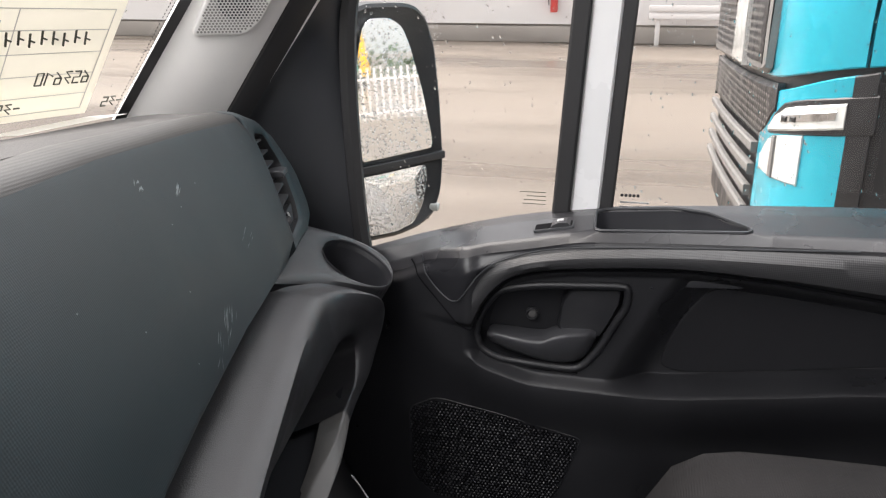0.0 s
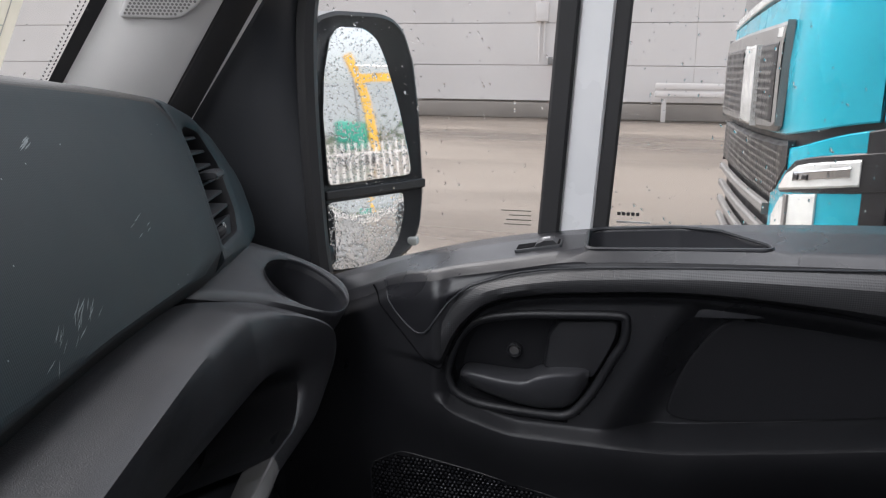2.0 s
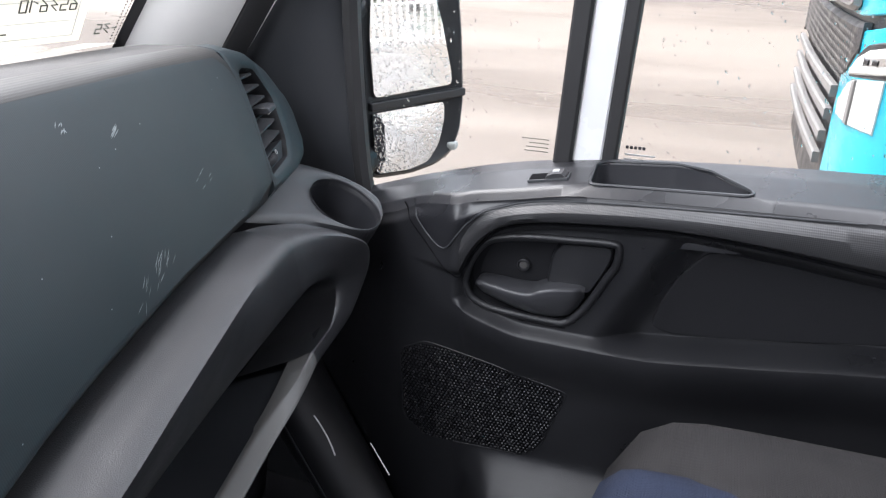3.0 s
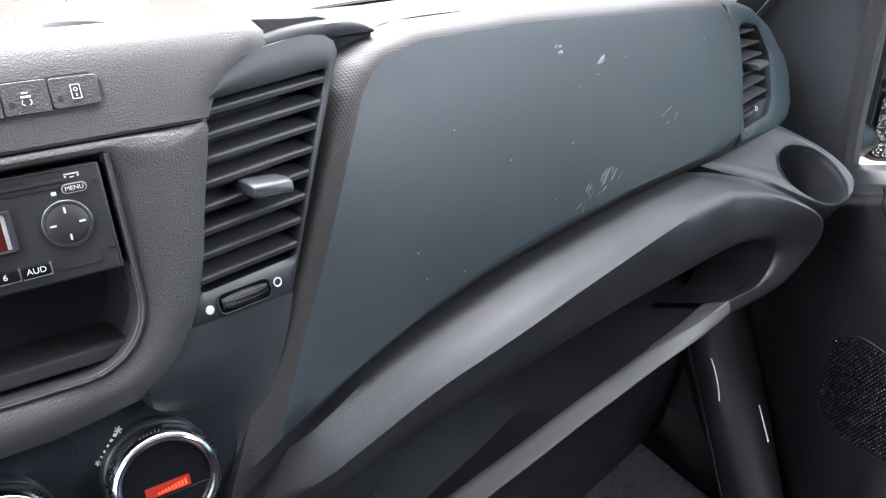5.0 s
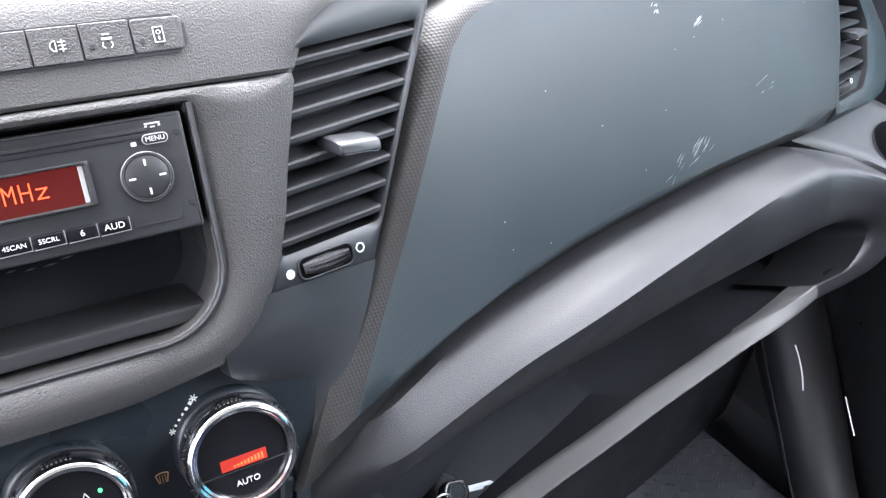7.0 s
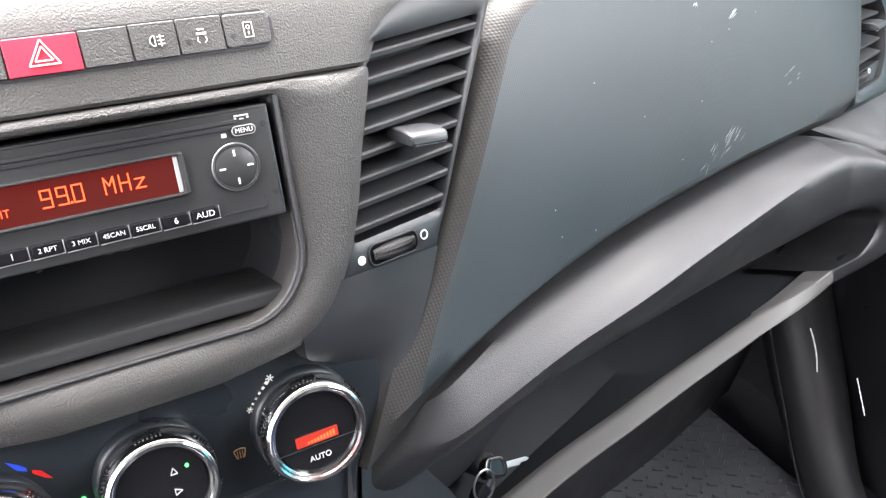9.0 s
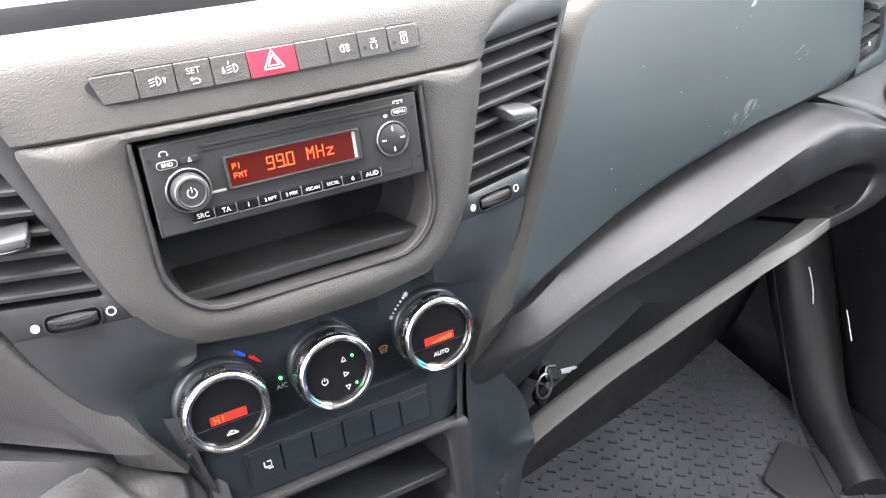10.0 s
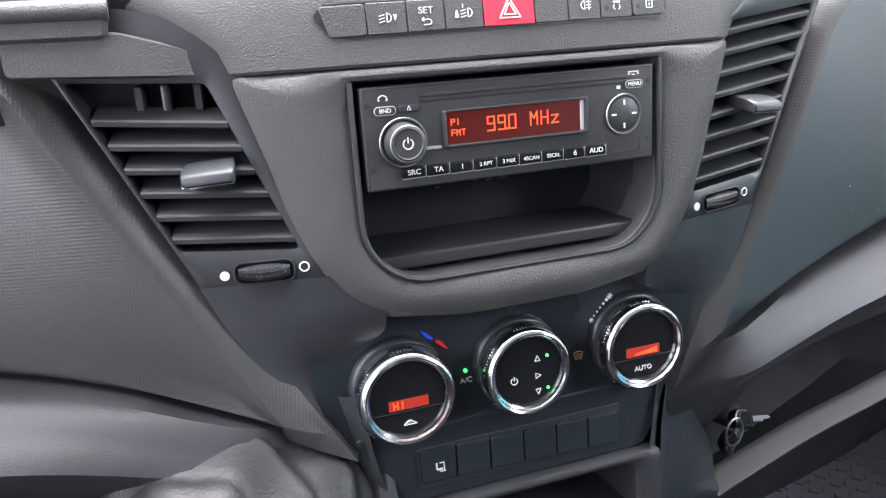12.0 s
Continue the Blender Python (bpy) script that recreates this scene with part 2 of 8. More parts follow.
def ground_mat():
    """Wet concrete: tan slabs with broad puddled, glossier streaks."""
    m, nt, b = nodes_of("wet_concrete")
    n, ln = nt.nodes, nt.links
    co = n.new("ShaderNodeTexCoord")
    mp = n.new("ShaderNodeMapping")
    mp.inputs["Scale"].default_value = (0.45, 0.09, 1)
    ln.new(co.outputs["Object"], mp.inputs["Vector"])
    wet = n.new("ShaderNodeTexNoise")
    wet.inputs["Scale"].default_value, wet.inputs["Detail"].default_value = 1.2, 6
    ln.new(mp.outputs[0], wet.inputs["Vector"])
    fine = n.new("ShaderNodeTexNoise")
    fine.inputs["Scale"].default_value, fine.inputs["Detail"].default_value = 30, 6
    ln.new(co.outputs["Object"], fine.inputs["Vector"])
    add = n.new("ShaderNodeMath")
    add.operation, add.inputs[1].default_value = "MULTIPLY_ADD", 0.25
    ln.new(fine.outputs["Fac"], add.inputs[0])
    ln.new(wet.outputs["Fac"], add.inputs[2])
    ramp = n.new("ShaderNodeValToRGB")
    ramp.color_ramp.elements[0].position, ramp.color_ramp.elements[0].color = 0.45, (0.115, 0.09, 0.069, 1)
    ramp.color_ramp.elements[1].position, ramp.color_ramp.elements[1].color = 0.75, (0.225, 0.19, 0.157, 1)
    ln.new(add.outputs[0], ramp.inputs["Fac"])
    ln.new(ramp.outputs[0], b.inputs["Base Color"])
    rr = n.new("ShaderNodeMapRange")
    rr.inputs["From Min"].default_value, rr.inputs["From Max"].default_value = 0.4, 0.6
    rr.inputs["To Min"].default_value, rr.inputs["To Max"].default_value = 0.22, 0.6
    ln.new(wet.outputs["Fac"], rr.inputs["Value"])
    ln.new(rr.outputs[0], b.inputs["Roughness"])
    bump = n.new("ShaderNodeBump")
    bump.inputs["Strength"].default_value, bump.inputs["Distance"].default_value = 0.2, 0.01
    ln.new(fine.outputs["Fac"], bump.inputs["Height"])
    ln.new(bump.outputs[0], b.inputs["Normal"])
    return m


GROUND = ground_mat()


# ---- building blocks ----
def part(name, bm, material, parent=None, label="", smooth=True):
    """Links a bmesh as one mesh object, under a thing or a part."""
    me = bpy.data.meshes.new(name)
    bmesh.ops.recalc_face_normals(bm, faces=bm.faces)
    bm.to_mesh(me)
    bm.free()
    me.materials.append(material)
    if smooth:
        me.shade_smooth()
        me.set_sharp_from_angle(angle=radians(38))
    ob = new(name, me)
    if parent:
        ob.parent = parent
    if label:
        ob["label"] = label
    return ob


def thing(name, label, category, group="", kind=""):
    return tagged(new(name), label, category, group, kind)


class Plane:
    """A flat working frame: u along, v up, n out of the surface."""

    def __init__(self, o, u, v):
        self.o, self.u = Vector(o), Vector(u).normalized()
        v = Vector(v)
        self.v = (v - self.u * v.dot(self.u)).normalized()
        self.n = self.u.cross(self.v)

    def __call__(self, u, v, n=0.0):
        return self.o + self.u * u + self.v * v + self.n * n


S = Plane((0, 0, 0.87), (1, 0, 0), (0, 0.33, 1))
G = Plane((0.5, 0.059, 0.75), (1, 0.2509, 0), (0, 0.391, 1))
D = Plane((0.93, 0, 0), (0, -1, 0), (0, 0, 1))  # door face: u runs backwards, n into the cab
VR = Plane(S(0.13, -0.08, -0.009), S.u - 0.22 * S.n, S.v)  # right centre vent, turned outwards


class Bowed:
    """The centre stack's face, which falls away towards its sides and above the radio."""

    def __init__(self, base, k, tilt=0.0):
        self.base, self.k, self.tilt, self.u, self.v, self.n = base, k, tilt, base.u, base.v, base.n

    def __call__(self, u, v, n=0.0):
        return self.base(u, v, n - self.k * u * u - self.tilt * max(0.0, v - 0.02))


SC = Bowed(S, 0.6)
SU = Bowed(S, 0.6, 0.12)  # the switch panel above
MP = Plane((1.328, 0.086, 0.7338), (0.853, -0.523, 0), (0.0277, 0.0452, 1))  # mirror glass, leaning back a little


def rrect(u0, v0, u1, v1, r, seg=5):
    pts = []
    for cu, cv, a0 in ((u1 - r, v1 - r, 0), (u0 + r, v1 - r, 90), (u0 + r, v0 + r, 180), (u1 - r, v0 + r, 270)):
        for k in range(seg + 1):
            a = radians(a0 + 90 * k / seg)
            pts.append((cu + r * math.cos(a), cv + r * math.sin(a)))
    return pts


def circle(cu, cv, r, seg=40):
    return [(cu + r * math.cos(2 * math.pi * k / seg), cv + r * math.sin(2 * math.pi * k / seg)) for k in range(seg)]


def rounded(pts, r, seg=4):
    """The polygon with its corners cut round by r."""
    out, k = [], len(pts)
    for i in range(k):
        p, a, b = Vector(pts[i]), Vector(pts[i - 1]), Vector(pts[(i + 1) % k])
        ra = min(r, (a - p).length * 0.45)
        rb = min(r, (b - p).length * 0.45)
        s, e = p + (a - p).normalized() * ra, p + (b - p).normalized() * rb
        for j in range(seg + 1):
            t = j / seg
            q = s * (1 - t) ** 2 + p * 2 * t * (1 - t) + e * t ** 2
            out.append((q.x, q.y))
    return out


def inset(pts, d):
    """The loop moved inwards by d (counter-clockwise loops shrink)."""
    area = sum(a[0] * b[1] - b[0] * a[1] for a, b in zip(pts, pts[1:] + pts[:1]))
    sgn = 1 if area > 0 else -1
    out, k = [], len(pts)
    for i in range(k):
        a, p, b = Vector(pts[i - 1]), Vector(pts[i]), Vector(pts[(i + 1) % k])
        t = (b - a)
        t = t.normalized() if t.length > 1e-9 else Vector((1, 0))
        out.append((p.x - t.y * d * sgn, p.y + t.x * d * sgn))
    return out


def snug(pts, d):
    """The loop moved inwards by d, or by less where its corners would fold over."""
    for f in (1.0, 0.6, 0.35, 0.15):
        out = inset(pts, d * f)
        if all((b[0] - a[0]) * (q[0] - p[0]) + (b[1] - a[1]) * (q[1] - p[1]) > 0 for a, b, p, q in zip(pts, pts[1:] + pts[:1], out, out[1:] + out[:1])):
            return out
    return inset(pts, d * 0.05)


def add_loops(bm, loops, cap_first=False, cap_last=True):
    """Joins loops of equal length, given as lists of 3D points, into a skin."""
    rings = [[bm.verts.new(p) for p in lp] for lp in loops]
    k = len(rings[0])
    for r0, r1 in zip(rings, rings[1:]):
        for i in range(k):
            bm.faces.new((r0[i], r0[(i + 1) % k], r1[(i + 1) % k], r1[i]))
    if cap_first:
        bm.faces.new(rings[0])
    if cap_last:
        bm.faces.new(rings[-1])
    return bm


def plate(fr, pts, n0, n1, edge=0.001, bm=None, crown=0.0):
    """A raised plate with softened front edges from the outline pts."""
    bm = bm or bmesh.new()
    up = 1 if n1 > n0 else -1
    loops = [[fr(u, v, n0) for u, v in pts], [fr(u, v, n1 - up * edge) for u, v in pts],
             [fr(u, v, n1 - up * edge * 0.3) for u, v in snug(pts, edge * 0.3)], [fr(u, v, n1) for u, v in snug(pts, edge)],
             [fr(u, v, n1) for u, v in snug(snug(pts, edge), edge * 0.5)]]
    return add_loops(bm, loops, cap_first=True)


def star(pts, center, angles):
    """Where rays from center at the given angles leave the loop."""
    out = []
    c = Vector(center)
    for a in angles:
        d = Vector((math.cos(a), math.sin(a)))
        best = 0.0
        for p, q in zip(pts, pts[1:] + pts[:1]):
            p, q = Vector(p) - c, Vector(q) - c
            e = q - p
            den = d.x * e.y - d.y * e.x
            if abs(den) < 1e-12:
                continue
            t = (p.x * e.y - p.y * e.x) / den
            s = (p.x * d.y - p.y * d.x) / den
            if t > 0 and -1e-6 <= s <= 1 + 1e-6:
                best = max(best, t)
        out.append((c.x + d.x * best, c.y + d.y * best))
    return out


def frame_plate(fr, outer, inner, center, n0, n1, edge=0.002, depth=0.0, count=96, flush=False):
    """A plate with a hole: outer and inner outlines, rounded lips, and walls going depth behind the face."""
    angles = sorted({round(math.atan2(v - center[1], u - center[0]) % (2 * math.pi), 5) for u, v in outer + inner}
                    | {round(2 * math.pi * k / count, 5) for k in range(count)})
    o, i = star(outer, center, angles), star(inner, center, angles)
    mix = lambda t: [(a[0] * (1 - t) + b[0] * t, a[1] * (1 - t) + b[1] * t) for a, b in zip(o, i)]
    width = min((Vector(a) - Vector(b)).length for a, b in zip(o, i))
    e = min(0.45, edge / max(width, 1e-4))
    loops = [[fr(u, v, n0) for u, v in o], [fr(u, v, n1 - edge) for u, v in o], [fr(u, v, n1 - 0.25 * edge) for u, v in mix(e * 0.35)],
             [fr(u, v, n1) for u, v in mix(e)], [fr(u, v, n1) for u, v in mix(1 - e)],
             [fr(u, v, n1 - 0.25 * edge) for u, v in mix(1 - e * 0.35)], [fr(u, v, n1 - edge) for u, v in i],
             [fr(u, v, n1 - max(depth, n1 - n0)) for u, v in i]]
    if flush:
        loops = [[fr(u, v, n1) for u, v in o]] + loops[4:]
    return add_loops(bmesh.new(), loops, cap_last=False)


def dish(fr, pts, n0, depth, shrink=0.004):
    """An open-topped recess: walls and a floor behind the outline."""
    loops = [[fr(u, v, n0) for u, v in pts], [fr(u, v, n0 - depth * 0.9) for u, v in inset(pts, shrink * 0.7)],
             [fr(u, v, n0 - depth) for u, v in inset(pts, shrink * 2)]]
    return add_loops(bmesh.new(), loops)


def grid(rows, close=False, bm=None):
    """A skin over rows of 3D points."""
    bm = bm or bmesh.new()
    vs = [[bm.verts.new(p) for p in r] for r in rows]
    for a, b in zip(vs, vs[1:]):
        k = len(a)
        for i in range(k if close else k - 1):
            bm.faces.new((a[i], a[(i + 1) % k], b[(i + 1) % k], b[i]))
    return bm


def smooth_path(pts, per=6):
    """Catmull-Rom through 3D points."""
    pts = [Vector(p) for p in pts]
    out = []
    for i in range(len(pts) - 1):
        p0, p1, p2, p3 = pts[max(i - 1, 0)], pts[i], pts[i + 1], pts[min(i + 2, len(pts) - 1)]
        for j in range(per):
            t = j / per
            out.append(0.5 * ((2 * p1) + (p2 - p0) * t + (2 * p0 - 5 * p1 + 4 * p2 - p3) * t * t + (3 * p1 - p0 - 3 * p2 + p3) * t ** 3))
    return out + [pts[-1]]


def tube(pts, r, seg=8, closed=False, bm=None, taper=None):
    """A round bar along 3D points."""
    bm = bm or bmesh.new()
    pts = [Vector(p) for p in pts]
    rings, up, k = [], None, len(pts)
    for i, p in enumerate(pts):
        a = pts[i - 1] if (i > 0 or closed) else p
        b = pts[(i + 1) % k] if (i < k - 1 or closed) else p
        t = (b - a).normalized()
        if up is None:
            up = t.orthogonal().normalized()
        up = (up - t * up.dot(t)).normalized()
        side = t.cross(up)
        rr = r * (taper[i] if taper else 1)
        rings.append([bm.verts.new(p + (up * math.cos(2 * math.pi * j / seg) + side * math.sin(2 * math.pi * j / seg)) * rr) for j in range(seg)])
    pairs = list(zip(rings, rings[1:])) + ([(rings[-1], rings[0])] if closed else [])
    for r0, r1 in pairs:
        for j in range(seg):
            bm.faces.new((r0[j], r0[(j + 1) % seg], r1[(j + 1) % seg], r1[j]))
    if not closed:
        bm.faces.new(rings[0])
        bm.faces.new(rings[-1])
    return bm


def box(c, size, bevel=0.0, bm=None, rot=None):
    own = bmesh.new()
    bmesh.ops.create_cube(own, size=1.0)
    bmesh.ops.scale(own, vec=size, verts=own.verts)
    if bevel:
        bmesh.ops.bevel(own, geom=own.edges[:] + own.verts[:], offset=bevel, segments=2, affect="EDGES", profile=0.5)
    if rot:
        bmesh.ops.transform(own, matrix=Euler([radians(a) for a in rot]).to_matrix().to_4x4(), verts=own.verts)
    bmesh.ops.translate(own, vec=c, verts=own.verts)
    if bm is None:
        return own
    me = bpy.data.meshes.new("tmp")
    own.to_mesh(me)
    own.free()
    bm.from_mesh(me)
    bpy.data.meshes.remove(me)
    return bm


def lathe(fr, cu, cv, profile, seg=48, bm=None):
    """A turned shape round the normal at (cu, cv): profile rows of radius and height."""
    bm = bm or bmesh.new()
    loops = [[fr(cu + r * math.cos(2 * math.pi * k / seg), cv + r * math.sin(2 * math.pi * k / seg), n) for k in range(seg)] for r, n in profile]
    return add_loops(bm, loops, cap_first=False, cap_last=True)


def letters(name, text, fr, u, v, n, size, material, parent, align="CENTER", flip=False, depth=0.0002, turn=0.0, wide=1.0):
    """Raised printing in the built-in font, lying on a working frame."""
    cu = bpy.data.curves.new(name, "FONT")
    cu.body, cu.size, cu.extrude, cu.align_x, cu.align_y = text, size, depth, align, "CENTER"
    tmp = bpy.data.objects.new(name, cu)
    scene.collection.objects.link(tmp)
    bpy.context.view_layer.update()
    me = bpy.data.meshes.new_from_object(tmp)
    bpy.data.objects.remove(tmp)
    me.materials.clear()
    me.materials.append(material)
    ux, vx = fr.u * (-1 if flip else 1), fr.v
    c, s = math.cos(radians(turn)), math.sin(radians(turn))
    ux, vx = (ux * c + vx * s) * wide, vx * c - ux * s
    m = Matrix((ux, vx, fr.n)).transposed().to_4x4()
    m.translation = fr(u, v, n)
    me.transform(m)
    ob = new(name, me)
    ob.parent = parent
    return ob


def interp(x, table):
    """Smooth reading of a table of (x, value), with no overshoot."""
    if x <= table[0][0]:
        return table[0][1]
    if x >= table[-1][0]:
        return table[-1][1]
    k = max(i for i in range(len(table) - 1) if table[i][0] <= x)

    def sec(i):
        return (table[i + 1][1] - table[i][1]) / (table[i + 1][0] - table[i][0])

    def slope(i):
        if i == 0 or i == len(table) - 1:
            return sec(min(i, len(table) - 2))
        a, b = sec(i - 1), sec(i)
        return 2 * a * b / (a + b) if a * b > 0 else 0.0

    (a, va), (b, vb) = table[k], table[k + 1]
    h = b - a
    t = (x - a) / h
    return (2 * t ** 3 - 3 * t * t + 1) * va + (t ** 3 - 2 * t * t + t) * h * slope(k) + (3 * t * t - 2 * t ** 3) * vb + (t ** 3 - t * t) * h * slope(k + 1)


def sstep(a, b, x):
    t = min(1.0, max(0.0, (x - a) / (b - a)))
    return t * t * (3 - 2 * t)


# ---- outdoors ----
GZ = -0.6  # height of the yard


def glass_y(x, z):
    """The windscreen's surface, bowed and raked."""
    return 0.351 + 0.13 * (1 - (x / 0.89) ** 2) - 0.78 * (z - 0.874)


def build_yard():
    bm = bmesh.new()
    bm.faces.new([bm.verts.new(p) for p in ((-300, -300, GZ), (300, -300, GZ), (300, 300, GZ), (-300, 300, GZ))])
    tagged(part("ground", bm, GROUND), "wet tan concrete yard with puddled streaks", "ground", kind="structure")
    # long white shed beyond the passenger side
    wall = tagged(part("wall_east", box((22.7, 0, 3.2), (0.3, 90, 7.6)), WALL_GREY), "long white clad warehouse wall with grey plinth",
                  "wall", kind="structure")
    bm = bmesh.new()
    heights = [-0.12, 0.84, 1.96, 3.07, 4.24, 5.4, 6.9]
    for z0, z1 in zip(heights, heights[1:]):
        one = bmesh.new()
        for k in range(8):
            me = box((22.5, -43.9 + 12 * k + 0.12, (z0 + z1) / 2), (0.12, 11.995, z1 - z0 - 0.014), 0.01)
            tmp = bpy.data.meshes.new("tmp")
            me.to_mesh(tmp)
            me.free()
            one.from_mesh(tmp)
            bpy.data.meshes.remove(tmp)
        part("panel", one, WALL_WHITE, wall, smooth=False)
    bm.free()
    part("plinth", box((22.47, 0, -0.38), (0.2, 90, 0.42), 0.02), WALL_GREY, wall, "stained concrete plinth")
    # white shed ahead of the bonnet
    front = tagged(part("wall_north", box((-4, 16, 3.4), (30, 0.3, 8)), WALL_WHITE), "white clad shed wall ahead of the van", "wall", kind="structure")
    for z in (1.0, 2.1, 3.2, 4.3, 5.4, 6.5):
        part("joint", box((-4, 15.83, z), (29.9, 0.05, 0.03)), WALL_GREY, front)
    # wall box with conduits
    w = thing("meter_box", "small pale electrical box with conduits on the shed wall", "electrical box")
    part("casing", box((22.36, 2.27, 2.25), (0.16, 0.34, 0.5), 0.02), WALL_WHITE, w)
    for dy in (-0.07, 0.06):
        part("conduit", tube([(22.4, 2.27 + dy, 2.0), (22.4, 2.27 + dy, 1.0 - dy)], 0.03), WALL_WHITE, w)
        part("cable_stub", tube([(22.4, 2.27 + dy, 2.5), (22.4, 2.27 + dy, 2.66)], 0.03), WALL_WHITE, w)
    part("junction", box((22.38, 1.98, 0.96), (0.12, 0.2, 0.2), 0.02), TRUCK_GREY, w)
    e = thing("fire_extinguisher", "red fire extinguisher hanging on the shed wall", "extinguisher")
    bm = bmesh.new()
    prof = [(0.02, 0.0), (0.09, 0.01), (0.1, 0.05), (0.1, 0.42), (0.07, 0.5), (0.03, 0.54), (0.03, 0.58)]
    add_loops(bm, [[Vector((22.28 + r * math.cos(a), 1.68 + r * math.sin(a), 0.2 + h)) for a in [2 * math.pi * k / 20 for k in range(20)]] for r, h in prof], cap_first=True)
    part("cylinder", bm, RED_PAINT, e)
    part("valve", box((22.26, 1.68, 0.81), (0.06, 0.16, 0.06), 0.01), TRUCK_BLACK, e)
    part("hose", tube(smooth_path([(22.22, 1.72, 0.8), (22.16, 1.82, 0.7), (22.2, 1.82, 0.4)]), 0.015), TRUCK_BLACK, e)
    part("bracket", box((22.39, 1.68, 0.5), (0.08, 0.1, 0.3), 0.01), METAL, e)
    # guard rail before the wall
    g = thing("guard_rail", "white steel guard rail on posts beside the shed wall", "guard rail")
    for z in (0.33, 0.13):
        part("beam", box((22.0, -6.3, z), (0.08, 11, 0.16), 0.03), WALL_WHITE, g)
    for k in range(5):
        part("post", box((22.09, -1.05 - 2.5 * k, -0.1), (0.1, 0.12, 1.02), 0.01), WALL_WHITE, g)


class TruckSkin:
    """The lorry's nose: u runs along the skin from the front face (below 0) round the corner to the flank; v is height."""
    X0, YF, R = 3.05, -0.84, 0.45

    def __call__(self, u, v, n=0.0):
        cx, cy = self.X0 + self.R, self.YF - self.R
        arc = self.R * math.pi / 2
        lean = -0.10 * max(0.0, v - 0.95)
        if u <= 0:
            p = Vector((cx - u, self.YF + n + 0.02 * math.sin(min(1.0, -u / 2.05) * math.pi), v))
        elif u < arc:
            a = math.pi / 2 + u / self.R
            p = Vector((cx + (self.R + n) * math.cos(a), cy + (self.R + n) * math.sin(a), v))
        else:
            p = Vector((self.X0 - n, cy - (u - arc), v))
        p.y += lean
        return p


def build_truck():
    """The cyan tractor unit parked alongside, nose level with the cab door."""
    t = thing("truck", "cyan lorry tractor unit with grey grille, wet with rain", "truck")
    K = TruckSkin()
    L0, L1 = -2.05, 2.9

    def wrap(name, u0, u1, low, high, n, material, parent=t, label="", thick=0.03, cols=0, edge=0.006):
        """A panel wrapped on the nose between two height lines, with its rim turned in."""
        cols = cols or max(6, int((u1 - u0) / 0.06))
        lo = (lambda u: low) if isinstance(low, float) else (lambda u: interp(u, low))
        hi = (lambda u: high) if isinstance(high, float) else (lambda u: interp(u, high))
        us = [u0 + (u1 - u0) * k / cols for k in range(cols + 1)]
        rows = [[K(u, lo(u), n - thick) for u in us], [K(u, lo(u), n - edge) for u in us], [K(u, lo(u) + edge, n) for u in us]]
        for s in (0.25, 0.5, 0.75):
            rows.append([K(u, lo(u) + (hi(u) - lo(u)) * s, n) for u in us])
        rows += [[K(u, hi(u) - edge, n) for u in us], [K(u, hi(u), n - edge) for u in us], [K(u, hi(u), n - thick) for u in us]]
        bm = grid(rows)
        for e in (0, -1):
            bm.faces.new([v for v in [bm.verts.new(K(us[e], lo(us[e]), n - thick)), bm.verts.new(K(us[e], lo(us[e]), n)), bm.verts.new(K(us[e], hi(us[e]), n)), bm.verts.new(K(us[e], hi(us[e]), n - thick))]])
        return part(name, bm, material, parent, label)

    belt = [(-2.05, 1.1), (-0.2, 1.2), (0.0, 1.222), (0.15, 1.242), (0.3, 1.27), (0.47, 1.32), (0.9, 1.46), (1.6, 1.66), (2.9, 1.75)]
    under = [(-2.05, 0.60), (-0.12, 0.622), (0.1, 0.645), (0.46, 0.71), (0.75, 0.735), (2.9, 0.74)]
    wrap("cab_body", L0, 0.468, under, belt, 0.0, CYAN, label="cyan painted cab corner panel")
    wrap("door_skin", 0.482, L1, under, belt, 0.0, CYAN, label="cyan painted cab door")
    wrap("windscreen", L0, 0.25, 1.05, 2.3, -0.02, DARK_GLASS, label="dark wrap-round windscreen")
    wrap("side_window", 0.26, L1, 1.1, 2.3, -0.025, DARK_GLASS, label="dark side window")
    wrap("window_post", 0.1, 0.2, 1.2, 2.3, -0.012, TRUCK_BLACK)
    wrap("roof", L0, L1, 2.28, 3.1, 0.0, CYAN)
    wrap("sill_strip", L0, 0.0, [(-2.05, 1.1), (0.0, 1.222)], [(-2.05, 1.155), (0.0, 1.262)], 0.012, LAMP_CLEAR, label="pale grey sill strip below the windscreen")
    wrap("gap_strip", L0, L1, 0.55, 0.8, -0.03, TRUCK_BLACK)
    wrap("bumper", -0.2, 0.5, [(-0.2, -0.3), (0.5, -0.3)], [(-0.2, 0.56), (0.096, 0.593), (0.44, 0.682), (0.5, 0.69)], -0.002, CYAN, label="cyan bumper corner")
    wrap("bumper_front", L0, -0.21, -0.3, 0.58, -0.03, TRUCK_BLACK)
    wrap("step_skirt", 0.52, L1, -0.25, 0.66, -0.02, TRUCK_BLACK)
    gr = wrap("grille", -1.98, -0.07, [(-1.98, 0.585), (-0.15, 0.632), (-0.07, 0.66)], [(-1.98, 1.04), (-0.07, 1.073)], 0.035, TRUCK_GREY, label="grey upper grille with mesh", edge=0.02)
    wrap("grille_field", -1.9, -0.14, [(-1.9, 0.63), (-0.14, 0.67)], [(-1.9, 0.965), (-0.14, 0.99)], 0.039, TRUCK_BLACK, gr)
    bm = bmesh.new()
